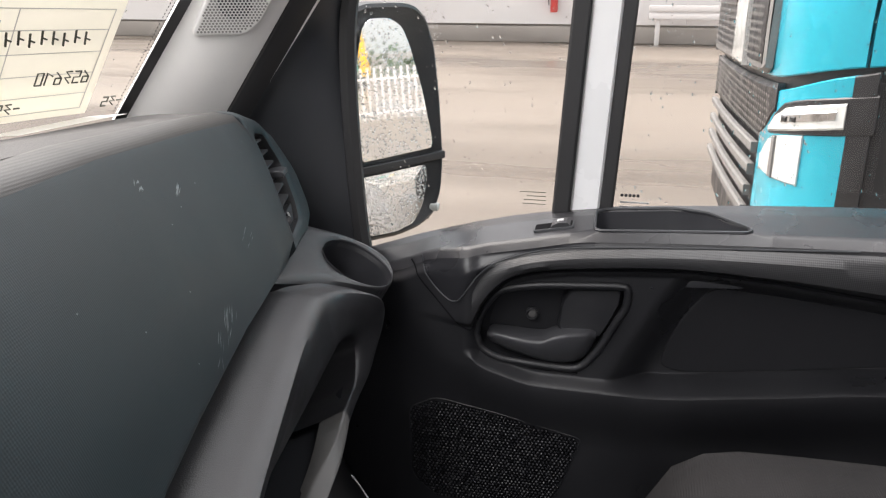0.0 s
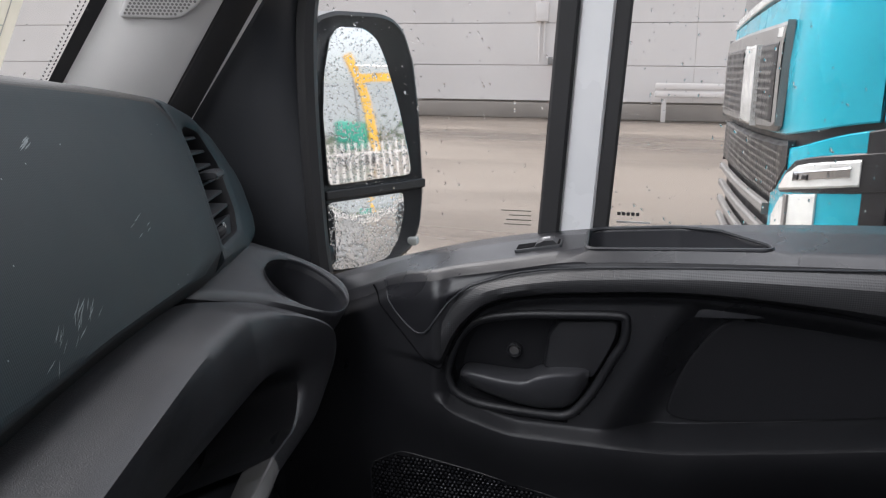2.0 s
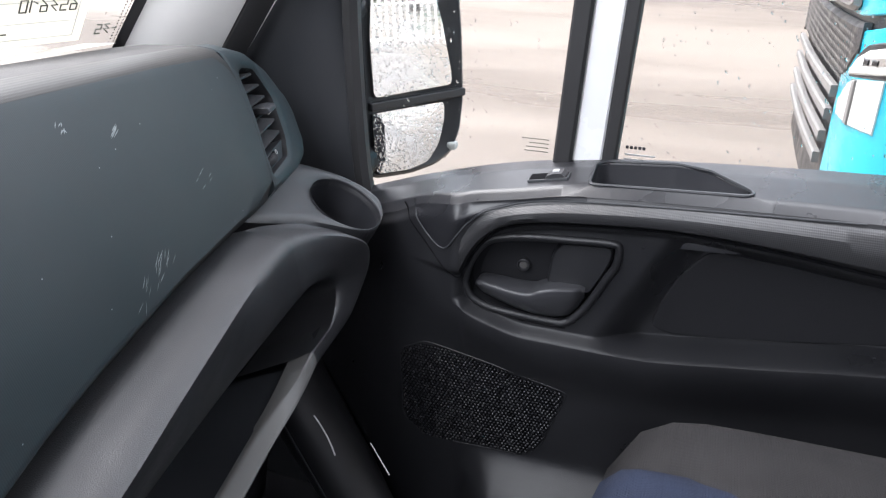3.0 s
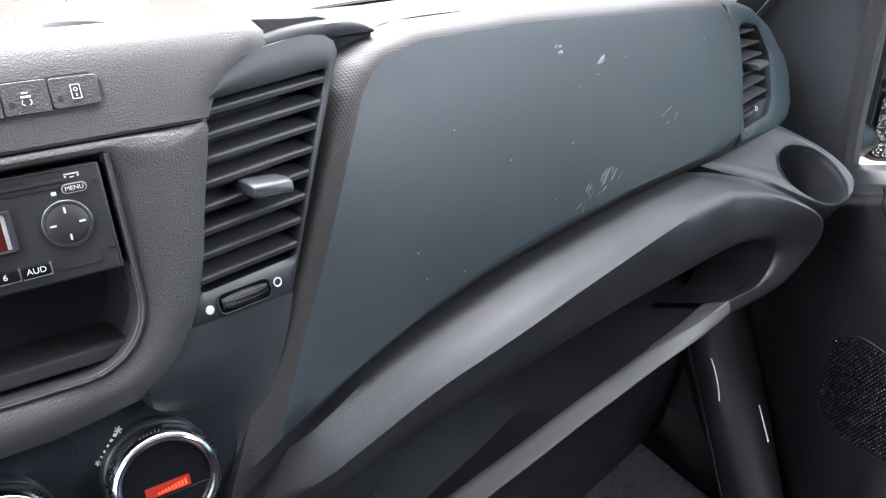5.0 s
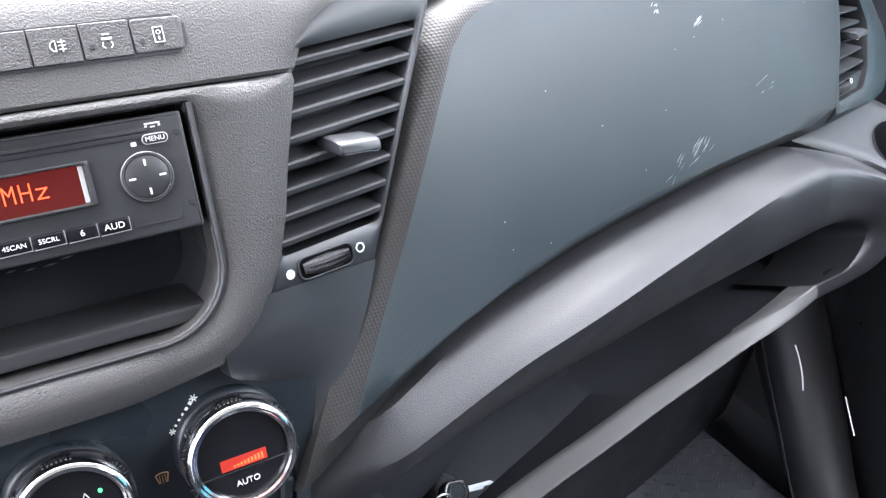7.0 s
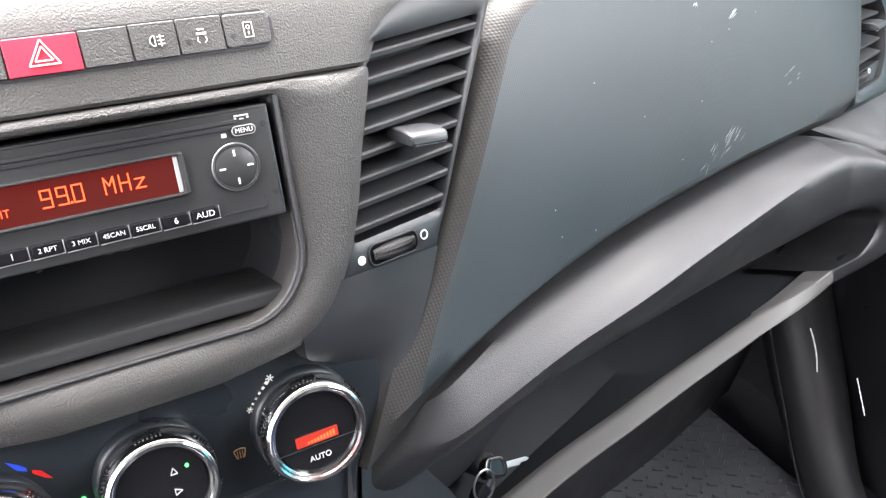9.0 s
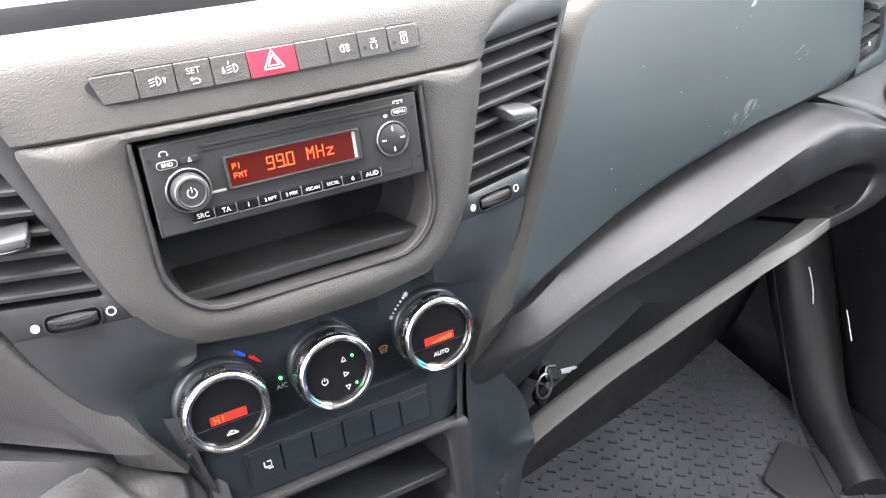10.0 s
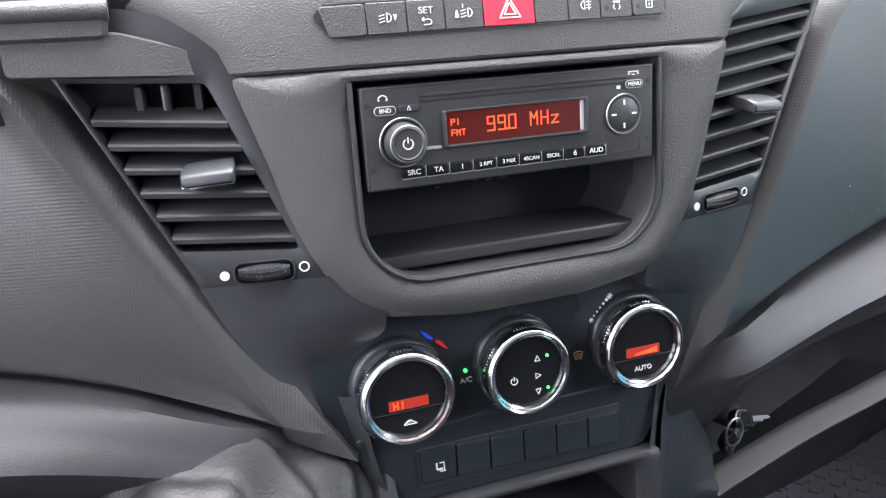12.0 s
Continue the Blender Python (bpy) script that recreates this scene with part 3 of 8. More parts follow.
    for i in range(40):
        for j in range(10):
            u = -1.88 + 0.0435 * i + 0.021 * (j % 2)
            v = 0.645 + 0.033 * j + 0.02 * (u + 1.9) / 1.8
            for q in (-1, 1):
                a, b = K(u, v, 0.043), K(u + 0.02 * q, v + 0.014, 0.043)
                d = Vector((0, 0.008, 0))
                w = Vector((0, 0, 0.0045))
                bm.faces.new([bm.verts.new(p) for p in (a - w + d, b - w + d, b + w + d, a + w + d)])
    tagged(part("mesh_bars", bm, TRUCK_GREY, gr, smooth=False), kind="stuff")
    wrap("badge_bar", -0.82, -0.5, 0.63, 0.985, 0.06, LAMP_CLEAR, gr, "plain pale vertical bar", edge=0.012)
    wrap("badge_slot", -1.5, -0.95, 0.88, 0.96, 0.05, TRUCK_BLACK, gr)
    wrap("badge_mark", -0.2, -0.1, 1.005, 1.05, 0.038, LAMP_CLEAR, gr, "plain pale mark", edge=0.004)
    low = wrap("lower_grille", L0, 0.06, [(-2.05, 0.3), (-0.2, 0.36), (0.06, 0.5)], [(-2.05, 0.545), (-0.1, 0.6), (0.06, 0.615)], 0.005, TRUCK_BLACK, label="dark mesh lower intake", edge=0.02)
    bm = bmesh.new()
    for i in range(44):
        for j in range(7):
            u = -1.98 + 0.045 * i + 0.022 * (j % 2)
            v = 0.37 + 0.03 * j
            if u < -0.02:
                a, w, d = K(u, v, 0.012), Vector((0, 0, 0.009)), Vector((0.016, 0, 0))
                bm.faces.new([bm.verts.new(p) for p in (a - w, a + d, a + w, a - d)])
    tagged(part("mesh_bars", bm, TRUCK_GREY, low, smooth=False), kind="stuff")
    for k in range(4):
        z = 0.29 - 0.105 * k
        wrap("bar", L0, -0.24 - 0.03 * k, [(-2.05, z - 0.05), (-0.2, z - 0.02)], [(-2.05, z - 0.01), (-0.2, z + 0.03)], 0.02, TRUCK_GREY, low, edge=0.008)
    wrap("lamp_surround", 0.0, 0.53, [(0.0, 0.405), (0.53, 0.475)], [(0.0, 0.44), (0.13, 0.545), (0.43, 0.605), (0.53, 0.62)], 0.004, TRUCK_BLACK)
    lamp = wrap("headlight", 0.02, 0.43, [(0.0, 0.412), (0.43, 0.487)], [(0.0, 0.425), (0.14, 0.525), (0.43, 0.583)], 0.012, LAMP_CLEAR, label="clear wrap-round headlight", edge=0.008)
    wrap("lamp_tube", 0.15, 0.4, [(0.15, 0.47), (0.4, 0.515)], [(0.15, 0.505), (0.4, 0.555)], 0.016, CHROME, lamp)
    for k in range(2):
        wrap("lamp_cell", 0.16 + 0.05 * k, 0.185 + 0.05 * k, 0.48 + 0.006 * k, 0.5 + 0.006 * k, 0.02, TRUCK_BLACK, lamp, cols=3, edge=0.003)
    fog = wrap("fog_lamp", -0.1, 0.27, [(-0.1, 0.23), (0.27, 0.24)], [(-0.1, 0.3), (0.03, 0.395), (0.27, 0.44)], 0.006, LAMP_CLEAR, label="clear lower lamp with grey divider", edge=0.008)
    wrap("divider", 0.09, 0.115, 0.24, 0.41, 0.014, TRUCK_GREY, fog, cols=4, edge=0.004)
    wrap("panel_gap", 0.44, 0.52, -0.2, [(0.44, 0.68), (0.52, 0.7)], 0.001, TRUCK_BLACK)
    for y in (-2.3, -5.8):
        for x in (3.3, 5.4):
            WH = Plane((x, y, GZ + 0.5), (0, -1, 0), (0, 0, 1))
            WH.n = Vector((-1, 0, 0)) if x < 4 else Vector((1, 0, 0))
            wheel = part("wheel", lathe(WH, 0, 0, [(0.3, -0.14), (0.47, -0.14), (0.5, -0.1), (0.5, 0.1), (0.47, 0.14), (0.3, 0.13)], 40), RUBBER, t)
            part("rim", lathe(WH, 0, 0, [(0.3, 0.12), (0.28, 0.06), (0.14, 0.05), (0.12, 0.1), (0.02, 0.11)], 40), METAL, wheel)
    part("chassis", box((4.3, -4.6, 0.3), (0.9, 4.6, 0.35), 0.03), TRUCK_BLACK, t)
    part("rear_cab_wall", box((4.3, -3.3, 1.5), (2.44, 0.3, 3.1), 0.02), CYAN, t)
    part("far_side", box((5.52, -2.2, 1.45), (0.06, 2.3, 3.2), 0.02), CYAN, t)
    part("roof_top", box((4.3, -2.2, 3.1), (2.4, 2.2, 0.06), 0.02), CYAN, t)


def build_behind():
    """What the door mirror shows: a yellow digger boom, a teal machine and a white fence."""
    d = thing("excavator", "yellow boom excavator with a green body behind the yard fence", "excavator")
    by = -32.0
    part("body", box((5.2, by - 0.6, 0.55), (1.15, 2.2, 1.15), 0.2), TEAL, d)
    part("cab", box((4.75, by + 0.2, 0.75), (0.6, 1.0, 0.9), 0.12), TEAL, d)
    for x in (4.7, 5.9):
        part("track", box((x, by - 0.6, -0.35), (0.4, 2.8, 0.5), 0.2), TRUCK_BLACK, d)

    def beam(name, pts, w):
        return part(name, tube(smooth_path(pts, 4), w, 4), YELLOW, d)

    beam("boom", [(6.05, by + 0.4, -0.1), (5.88, by + 0.4, 1.2), (5.68, by + 0.4, 2.4), (5.15, by + 0.4, 3.85)], 0.24)
    beam("stick", [(5.62, by + 0.4, 2.85), (6.6, by + 0.4, 2.86), (8.4, by + 0.4, 2.7)], 0.23)
    part("ram", tube([(5.4, by + 0.7, 0.9), (5.3, by + 0.7, 2.9)], 0.05), METAL, d)
    part("ram", tube([(5.5, by + 0.7, 3.35), (7.2, by + 0.7, 3.25)], 0.045), METAL, d)
    part("bucket", box((8.5, by + 0.4, 2.4), (0.7, 0.7, 0.8), 0.2), YELLOW, d)
    f = thing("fence", "white steel bar fence along the yard's back edge", "fence")
    for z in (-0.45, 0.28):
        part("rail", box((5, -16, z), (20, 0.04, 0.05), 0.01), WALL_WHITE, f)
    first = part("bar", box((-5, -16, -0.05), (0.045, 0.04, 1.15), 0.01), WALL_WHITE, f)
    for k in range(1, 130):
        o = new("bar", first.data)
        o.parent, o.location = f, (0.15 * k, 0, 0)
    h = thing("hedge", "dark green hedge clumps beyond the yard fence", "hedge")
    random.seed(9)
    bm = bmesh.new()
    for k in range(2600):
        c = Vector((random.uniform(-8, 20), random.uniform(-41, -38), GZ + abs(random.gauss(0, 0.75))))
        r = random.uniform(0.08, 0.22)
        n = Vector((random.uniform(-1, 1), random.uniform(-1, 1), random.uniform(-1, 1))).normalized()
        a = n.orthogonal().normalized() * r
        b = n.cross(a).normalized() * r * 0.6
        bm.faces.new([bm.verts.new(p) for p in (c - a, c - b, c + a, c + b)])
    tagged(part("foliage", bm, LEAF, h, smooth=False), kind="stuff")


# ---- the cab's shell ----
def build_shell():
    tagged(part("floor", box((0, -0.2, 0.1), (2.1, 1.9, 0.06)), CARPET), "dark felt cab floor", "floor", kind="structure")
    tagged(part("ceiling", box((0, -0.62, 1.68), (2.1, 1.1, 0.06), 0.02), HEADLINER), "pale grey cab headliner", "ceiling", kind="structure")
    # rear wall is out of view; solid and dark to hold back fill light
    tagged(part("wall_rear", box((0, -1.2, 0.85), (2.2, 0.08, 1.7), 0.02), CARPET), "unseen rear cab wall, dark to cut fill light", "wall", kind="structure")
    lw = tagged(part("wall_left", box((-1.07, -0.3, 0.1), (0.1, 1.8, 0.1), 0.02), PLASTIC), "door sill at the open driver doorway", "wall", kind="structure")
    # unseen panel added to keep low doorway light off the lower cab
    part("light_block", box((-1.07, -0.3, 0.38), (0.08, 1.8, 0.5), 0.02), PLASTIC, lw)
    part("door_head", box((-1.05, -0.4, 1.6), (0.08, 1.7, 0.14), 0.02), PILLAR, lw)
    part("rear_post", box((-1.05, -1.0, 0.9), (0.1, 0.34, 1.5), 0.02), PILLAR, lw)
    tagged(part("wall_front", box((0, 0.62, 0.36), (2.1, 0.05, 0.72)), PLASTIC_DEEP), "dark bulkhead below the windscreen", "wall", kind="structure")
    # windscreen
    xs = [-0.98 + 1.96 * k / 28 for k in range(29)]
    rows = []
    for k in range(13):
        z = 0.8 + 0.86 * k / 12
        rows.append([(x * (1 - 0.06 * k / 12), glass_y(x, z), z) for x in xs])
    w = tagged(part("windscreen", grid(rows), SCREEN_GLASS), "clear raked windscreen with raindrops and black border", "windscreen", kind="structure")
    w.visible_shadow = False
    # printed black border along the bottom and sides
    rows = []
    for s in (0, 1):
        rows.append([(x, glass_y(x, z) - 0.004, z) for x, z in [(x, 0.79 + s * (0.014 + 0.036 * sstep(0.1, 0.4, abs(x)))) for x in xs]])
    part("bottom_border", grid(rows), BLACK_INK, w)
    for sx in (1, -1):
        rows = []
        for k in range(13):
            z = 0.8 + 0.86 * k / 12
            rows.append([(sx * x * (1 - 0.06 * k / 12), glass_y(x, z) - 0.004, z) for x in (0.872, 0.92, 0.97, 1.0)])
        part("side_border", grid(rows), BLACK_INK, w)
        bm = bmesh.new()
        for k in range(190):
            z = 0.85 + 0.72 * k / 190
            for j in range(3):
                x = (0.870 - 0.0032 * j) * (1 - 0.06 * (z - 0.8) / 0.86)
                r = 0.0013 - 0.0003 * j
                p = Vector((sx * x, glass_y(x, z) - 0.0045, z + 0.003 * (j % 2)))
                vs = [bm.verts.new(p + Vector((r * math.cos(a), -0.78 * r * math.sin(a), r * math.sin(a)))) for a in [math.pi * q / 3 for q in range(6)]]
                bm.faces.new(vs)
        tagged(part("border_dots", bm, BLACK_INK, w), kind="stuff")
    rows = []
    for z in (1.58, 1.72):
        rows.append([(x, glass_y(x, z), z) for x in xs])
    tagged(part("trim_header", grid(rows), HEADLINER), "pale header trim above the windscreen", "trim", kind="structure")
    # bonnet ahead of the glass
    rows = []
    for k in range(15):
        x = -1.0 + 2 * k / 14
        e = 1 - 0.35 * (x / 1.0) ** 4
        rows.append([(x, 0.5 + 0.7 * e * s, 0.80 - 0.05 * s - 0.16 * s * s - 0.16 * abs(x) ** 2.5) for s in (0, 0.2, 0.4, 0.6, 0.8, 0.92, 1.0)])
    b = thing("bonnet", "pale grey wet bonnet ahead of the windscreen", "bonnet")
    part("panel", grid(rows), BONNET_PAINT, b)
    part("front_seal", tube([Vector(r[-1]) for r in rows], 0.012), RUBBER, b)


def build_pillar():
    """Right A-pillar: pale trim with tweeter, black seal, white body edge, black sail panel."""
    p = thing("pillar_trim", "pale grey windscreen pillar trim with perforated tweeter grille", "pillar trim")

    def line(x, b, t, z, lean=-0.05):
        """A point on a pillar line through b and t (y, z pairs) at height z."""
        k = (z - b[1]) / (t[1] - b[1])
        return Vector((x + lean * (z - 0.86), b[0] + (t[0] - b[0]) * k, z))

    A = (0.885, (0.351, 0.874), (0.217, 1.046))
    B = (0.94, (0.253, 0.861), (0.116, 1.052))
    C = (0.967, (0.242, 0.85), (0.095, 1.055))
    E = (0.982, (0.246, 0.848), (0.088, 1.058))
    zs = [0.80 + 0.07 * k for k in range(13)]
    rows = []
    for z in zs:
        a, b = line(*A, z), line(*B, z)
        m = a.lerp(b, 0.5) + Vector((-0.012, -0.012, 0))
        rows.append([a + Vector((0.01, 0.02, 0)), a, a.lerp(m, 0.5) + Vector((-0.004, -0.003, 0)), m, m.lerp(b, 0.5) + Vector((-0.002, -0.004, 0)), b, b + Vector((0.012, 0.012, 0))])
    part("trim", grid(rows), PILLAR, p)
    rows = []
    for z in zs:
        b, c = line(*B, z), line(*C, z)
        m = b.lerp(c, 0.5)
        rows.append([b + Vector((0.004, 0.006, 0)), b + Vector((0, -0.004, 0)), m + Vector((-0.005, -0.008, 0)), c + Vector((0.0, -0.006, 0)), c + Vector((0.006, 0.01, 0))])
    part("door_seal", grid(rows), RUBBER, p, "black rubber door seal")
    rows = []
    for z in zs:
        c, e = line(*C, z), line(*E, z)
        rows.append([c + Vector((0.003, 0.004, 0)), e + Vector((0.0, -0.002, 0)), e + Vector((0.008, 0.01, 0))])
    part("body_edge", grid(rows), WHITE_PAINT, p, "white painted body edge")
    # tweeter grille on the trim
    a0, a1 = line(*A, 0.95), line(*A, 1.05)
    across = (line(*B, 1.0) - line(*A, 1.0))
    T = Plane(line(*A, 1.0) + across * 0.0 + Vector((-0.009, -0.010, 0)), across, a1 - a0)
    out = rounded([(-0.018, -0.061), (0.043, -0.0605), (0.062, -0.045), (0.0865, 0.001), (0.078, 0.019), (0.03, 0.0155), (0.017, 0.011), (0.0, -0.02)], 0.008)
    g = part("tweeter_grille", plate(T, out, -0.006, 0.008, 0.003), PILLAR, p, "pale perforated tweeter grille")
    bm = bmesh.new()
    inner = inset(out, 0.004)

    def inside(u, v):
        hit = False
        for (x1, y1), (x2, y2) in zip(inner, inner[1:] + inner[:1]):
            if (y1 > v) != (y2 > v) and u < (x2 - x1) * (v - y1) / (y2 - y1) + x1:
                hit = not hit
        return hit

    dark = bmesh.new()
    for i in range(30):
        for j in range(36):
            u, v = -0.03 + 0.004 * i + 0.002 * (j % 2), -0.062 + 0.0034 * j
            if inside(u, v):
                deep = (u - 0.034) ** 2 + (v + 0.022) ** 2 < 0.0185 ** 2
                tgt = dark if deep else bm
                tgt.faces.new([tgt.verts.new(T(u + 0.0015 * math.cos(q), v + 0.0015 * math.sin(q), 0.0084)) for q in [math.pi * s / 3 for s in range(6)]])
    tagged(part("hole", bm, TRUCK_GREY, g), kind="stuff")
    tagged(part("speaker_hole", dark, PLASTIC_DEEP, g), kind="stuff")
    return p


# ---- dashboard ----
VT = [(-0.41, -0.08), (-0.32, 0.033), (-0.27, 0.115), (-0.237, 0.16), (-0.2, 0.174), (-0.16, 0.179), (-0.04, 0.172), (0.145, 0.153), (0.34, 0.131), (0.4, 0.112), (0.43, 0.085), (0.466, 0.035)]
LID_OUT = [(-0.406, -0.083), (-0.322, 0.033), (-0.273, 0.11), (-0.25, 0.145), (-0.232, 0.163), (-0.205, 0.1735), (-0.16, 0.1785), (-0.04, 0.172), (0.145, 0.153),
           (0.312, 0.135), (0.322, 0.09), (0.314, 0.03), (0.29, -0.0475), (0.2, -0.04), (0.05, -0.032), (-0.09, -0.031), (-0.16, -0.033), (-0.225, -0.039), (-0.31, -0.056), (-0.366, -0.07)]
LID_IN = [(-0.372, -0.068), (-0.298, 0.034), (-0.251, 0.104), (-0.23, 0.133), (-0.213, 0.147), (-0.192, 0.155), (-0.16, 0.159), (-0.04, 0.153), (0.145, 0.135),
          (0.3, 0.117), (0.3205, 0.087), (0.3125, 0.03), (0.2885, -0.0345), (0.2, -0.0285), (0.05, -0.021), (-0.09, -0.0195), (-0.16, -0.0215), (-0.225, -0.027), (-0.3, -0.0415), (-0.345, -0.056)]


VENT_EDGE = [(0.345, 0.1315), (0.402, 0.115), (0.442, 0.088), (0.475, 0.042), (0.482, 0.015), (0.472, -0.03), (0.452, -0.05), (0.415, -0.056), (0.35, -0.052)]
LID_RIM = LID_OUT[:10] + VENT_EDGE + LID_OUT[12:]


class Domed:
    """The face of a lid and its vent: swelling gently in the middle, rolling back at its rim and cut under at the foot."""

    def __init__(self, base, sgn):
        self.base, self.sgn, self.u, self.v, self.n = base, sgn, base.u, base.v, base.n
        self.edges = []
        for k, (p, q) in enumerate(zip(LID_RIM, LID_RIM[1:] + LID_RIM[:1])):
            foot = k >= len(LID_RIM) - len(LID_OUT[12:]) - 2 and k < len(LID_RIM) - 1
            self.edges.append((Vector(p), Vector(q), 0.014 if foot else 0.022, foot))

    def __call__(self, u, v, n=0.0):
        p = Vector((u * self.sgn, v))
        drop = 0.0
        tip = 0.35 + 0.65 * sstep(-0.37, -0.28, p.x)
        for a, b, w, foot in self.edges:
            e = b - a
            t = max(0.0, min(1.0, (p - a).dot(e) / e.length_squared))
            x = 1 - (p - a - e * t).length / w
            if x > 0:
                drop = max(drop, 0.022 * x if foot else 0.022 * x ** 2.1)
        swell = 0.012 * max(0.0, 1 - ((v - 0.05) / 0.13) ** 2) * sstep(-0.36, -0.2, p.x) * (1 - sstep(0.2, 0.42, p.x))
        turn = 0.0
        if self.sgn < 0:  # the instrument surround turns towards the driver behind a crease
            inside_crease = max(0.0, (p - Vector((-0.372, -0.068))).dot(Vector((0.818, -0.575))))
            turn = 0.045 * (1 - math.exp(-inside_crease / 0.13)) * (1 - sstep(0.11, 0.165, v)) + 1.3 * (v - 0.02) ** 2 * sstep(0.0, 0.02, inside_crease)
        return self.base(u, v, n + swell - drop * tip - turn)


def lid_panel(fr, sgn, dash, name, label):
    """A rounded rim that rolls back at the top and side, and the face within it."""
    ctr = (-0.1 * sgn, 0.03)
    o, i = [(u * sgn, v) for u, v in LID_OUT], [(u * sgn, v) for u, v in LID_IN]
    angles = sorted({round(2 * math.pi * k / 140, 4) for k in range(140)} | {round(math.atan2(v - ctr[1], u - ctr[0]) % (2 * math.pi), 4) for u, v in o})
    o, i = star(o, ctr, angles), star(i, ctr, angles)
    dome = Domed(fr, sgn)
    mix = lambda t: [(a[0] * (1 - t) + b[0] * t, a[1] * (1 - t) + b[1] * t) for a, b in zip(o, i)]
    loops = [[dome(u, v, -0.05) for u, v in o]]
    for t in (0.0, 0.06, 0.16, 0.3, 0.48, 0.7, 0.88, 1.0):
        loops.append([dome(*p) for p in mix(t)])
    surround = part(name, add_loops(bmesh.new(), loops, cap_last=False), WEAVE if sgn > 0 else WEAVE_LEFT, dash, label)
    face = []
    for t in (1.0, 0.97, 0.92, 0.86, 0.78, 0.68, 0.55, 0.42, 0.3, 0.18, 0.08, 0.02):
        face.append([dome(ctr[0] + (u - ctr[0]) * t, ctr[1] + (v - ctr[1]) * t, 0.0) for u, v in i])
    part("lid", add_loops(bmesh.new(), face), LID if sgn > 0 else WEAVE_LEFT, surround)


def slat_bank(fr, quad, rows, parent, depth=0.016, n=-0.004, thick=0.0026, droop=0.006):
    """Louvre blades across a four-sided opening: quad is top-left, top-right, bottom-right, bottom-left."""
    tl, tr, br, bl = [Vector(q) for q in quad]
    for k in range(rows):
        s = (k + 0.5) / rows
        a, b = tl.lerp(bl, s), tr.lerp(br, s)
        bm = bmesh.new()
        ring = []
        for p in (a, b):
            ring.append([fr(p.x, p.y + thick * 0.5, n - 0.0006), fr(p.x, p.y + thick * 0.2, n), fr(p.x, p.y - thick * 0.5, n - 0.0006),
                         fr(p.x, p.y - thick * 0.5 + droop, n - depth), fr(p.x, p.y + thick * 0.5 + droop, n - depth)])
        add_loops(bm, ring, cap_first=True)
        part("slat", bm, SLAT, parent)


def vent_tab(fr, u, v, n, parent, w=0.0125, slope=0.0):
    """A paddle on the louvres: sloping top, rounded front, chrome edge below."""
    h = w * 0.4
    loops = []
    for dn, lo, hi, sc in ((-0.012, -0.3, 0.9, 0.8), (0.0, -0.6, 1.0, 0.93), (0.008, -0.85, 0.75, 1.0), (0.0135, -1.0, 0.35, 1.0), (0.0155, -0.92, 0.1, 0.96), (0.0162, -0.8, -0.1, 0.9)):
        loops.append([fr(u + a * w * sc, v + (lo + (hi - lo) * (b + 1) / 2) * h + slope * a * w, n + dn) for a, b in rrect(-1, -1, 1, 1, 0.25, 3)])
    tab = part("tab", add_loops(bmesh.new(), loops, cap_first=True), PLASTIC_SMOOTH, parent)
    part("chrome_strip", tube([fr(u + a * w, v - h * 0.98 + slope * a * w, n + 0.0142 - 0.006 * max(0.0, abs(a) - 0.8)) for a in [-0.96 + 0.16 * k for k in range(13)]], 0.0008, 6), CHROME, tab, "thin chrome edge")


def wheel_dial(fr, u0, v0, u1, v1, n, parent):
    """A ribbed thumbwheel standing out of its slot, with its shut and open marks."""
    a, b = Vector((u0, v0)), Vector((u1, v1))
    d = (b - a)
    t = d.normalized()
    nn = Vector((-t.y, t.x))
    L = d.length
    slot = [tuple(a + t * (L * 0.5 + p) + nn * q) for p, q in rrect(-L * 0.5 - 0.0005, -0.0062, L * 0.5 + 0.0005, 0.0062, 0.0046, 6)]
    # flat plate whose black paints the shade in the slot
    bed = part("wheel_slot", plate(fr, slot, n - 0.002, n + 0.0006, 0.0004), PIT, parent)
    part("slot_rim", tube([fr(p[0], p[1], n + 0.0005) for p in slot], 0.0006, 6, closed=True), PLASTIC_SMOOTH, bed)
    rows = []
    for k in range(73):
        s = -0.94 + 1.88 * k / 72
        hgt = 0.0064 * (1 - s * s) ** 0.8 + (0.0005 if k % 2 else 0.0)
        wide = 0.0046 * (1 - 0.4 * s * s)
        c = a + t * (L * 0.5 + s * L * 0.47)
        rows.append([fr(*(c + nn * q * wide), n + 0.0004 + hgt * z) for q, z in ((-1.0, 0.0), (-0.95, 0.5), (-0.7, 0.85), (-0.3, 0.99), (0.0, 0.94), (0.3, 0.99), (0.7, 0.85), (0.95, 0.5), (1.0, 0.0))])
    part("thumb_wheel", grid(rows), PLASTIC, bed, "ribbed black thumbwheel", smooth=False)
    ring = a - t * 0.006 - nn * 0.0005
    part("shut_mark", plate(fr, circle(ring.x, ring.y, 0.0027, 20), n - 0.001, n + 0.0005, 0.0002), WHITE_INK, parent, "white dot")
    q = b + t * 0.006 + nn * 0.0008
    part("open_mark", tube([fr(u, v, n + 0.0004) for u, v in circle(q.x, q.y, 0.0026, 20)], 0.0005, 6, closed=True), WHITE_INK, parent, "white ring")


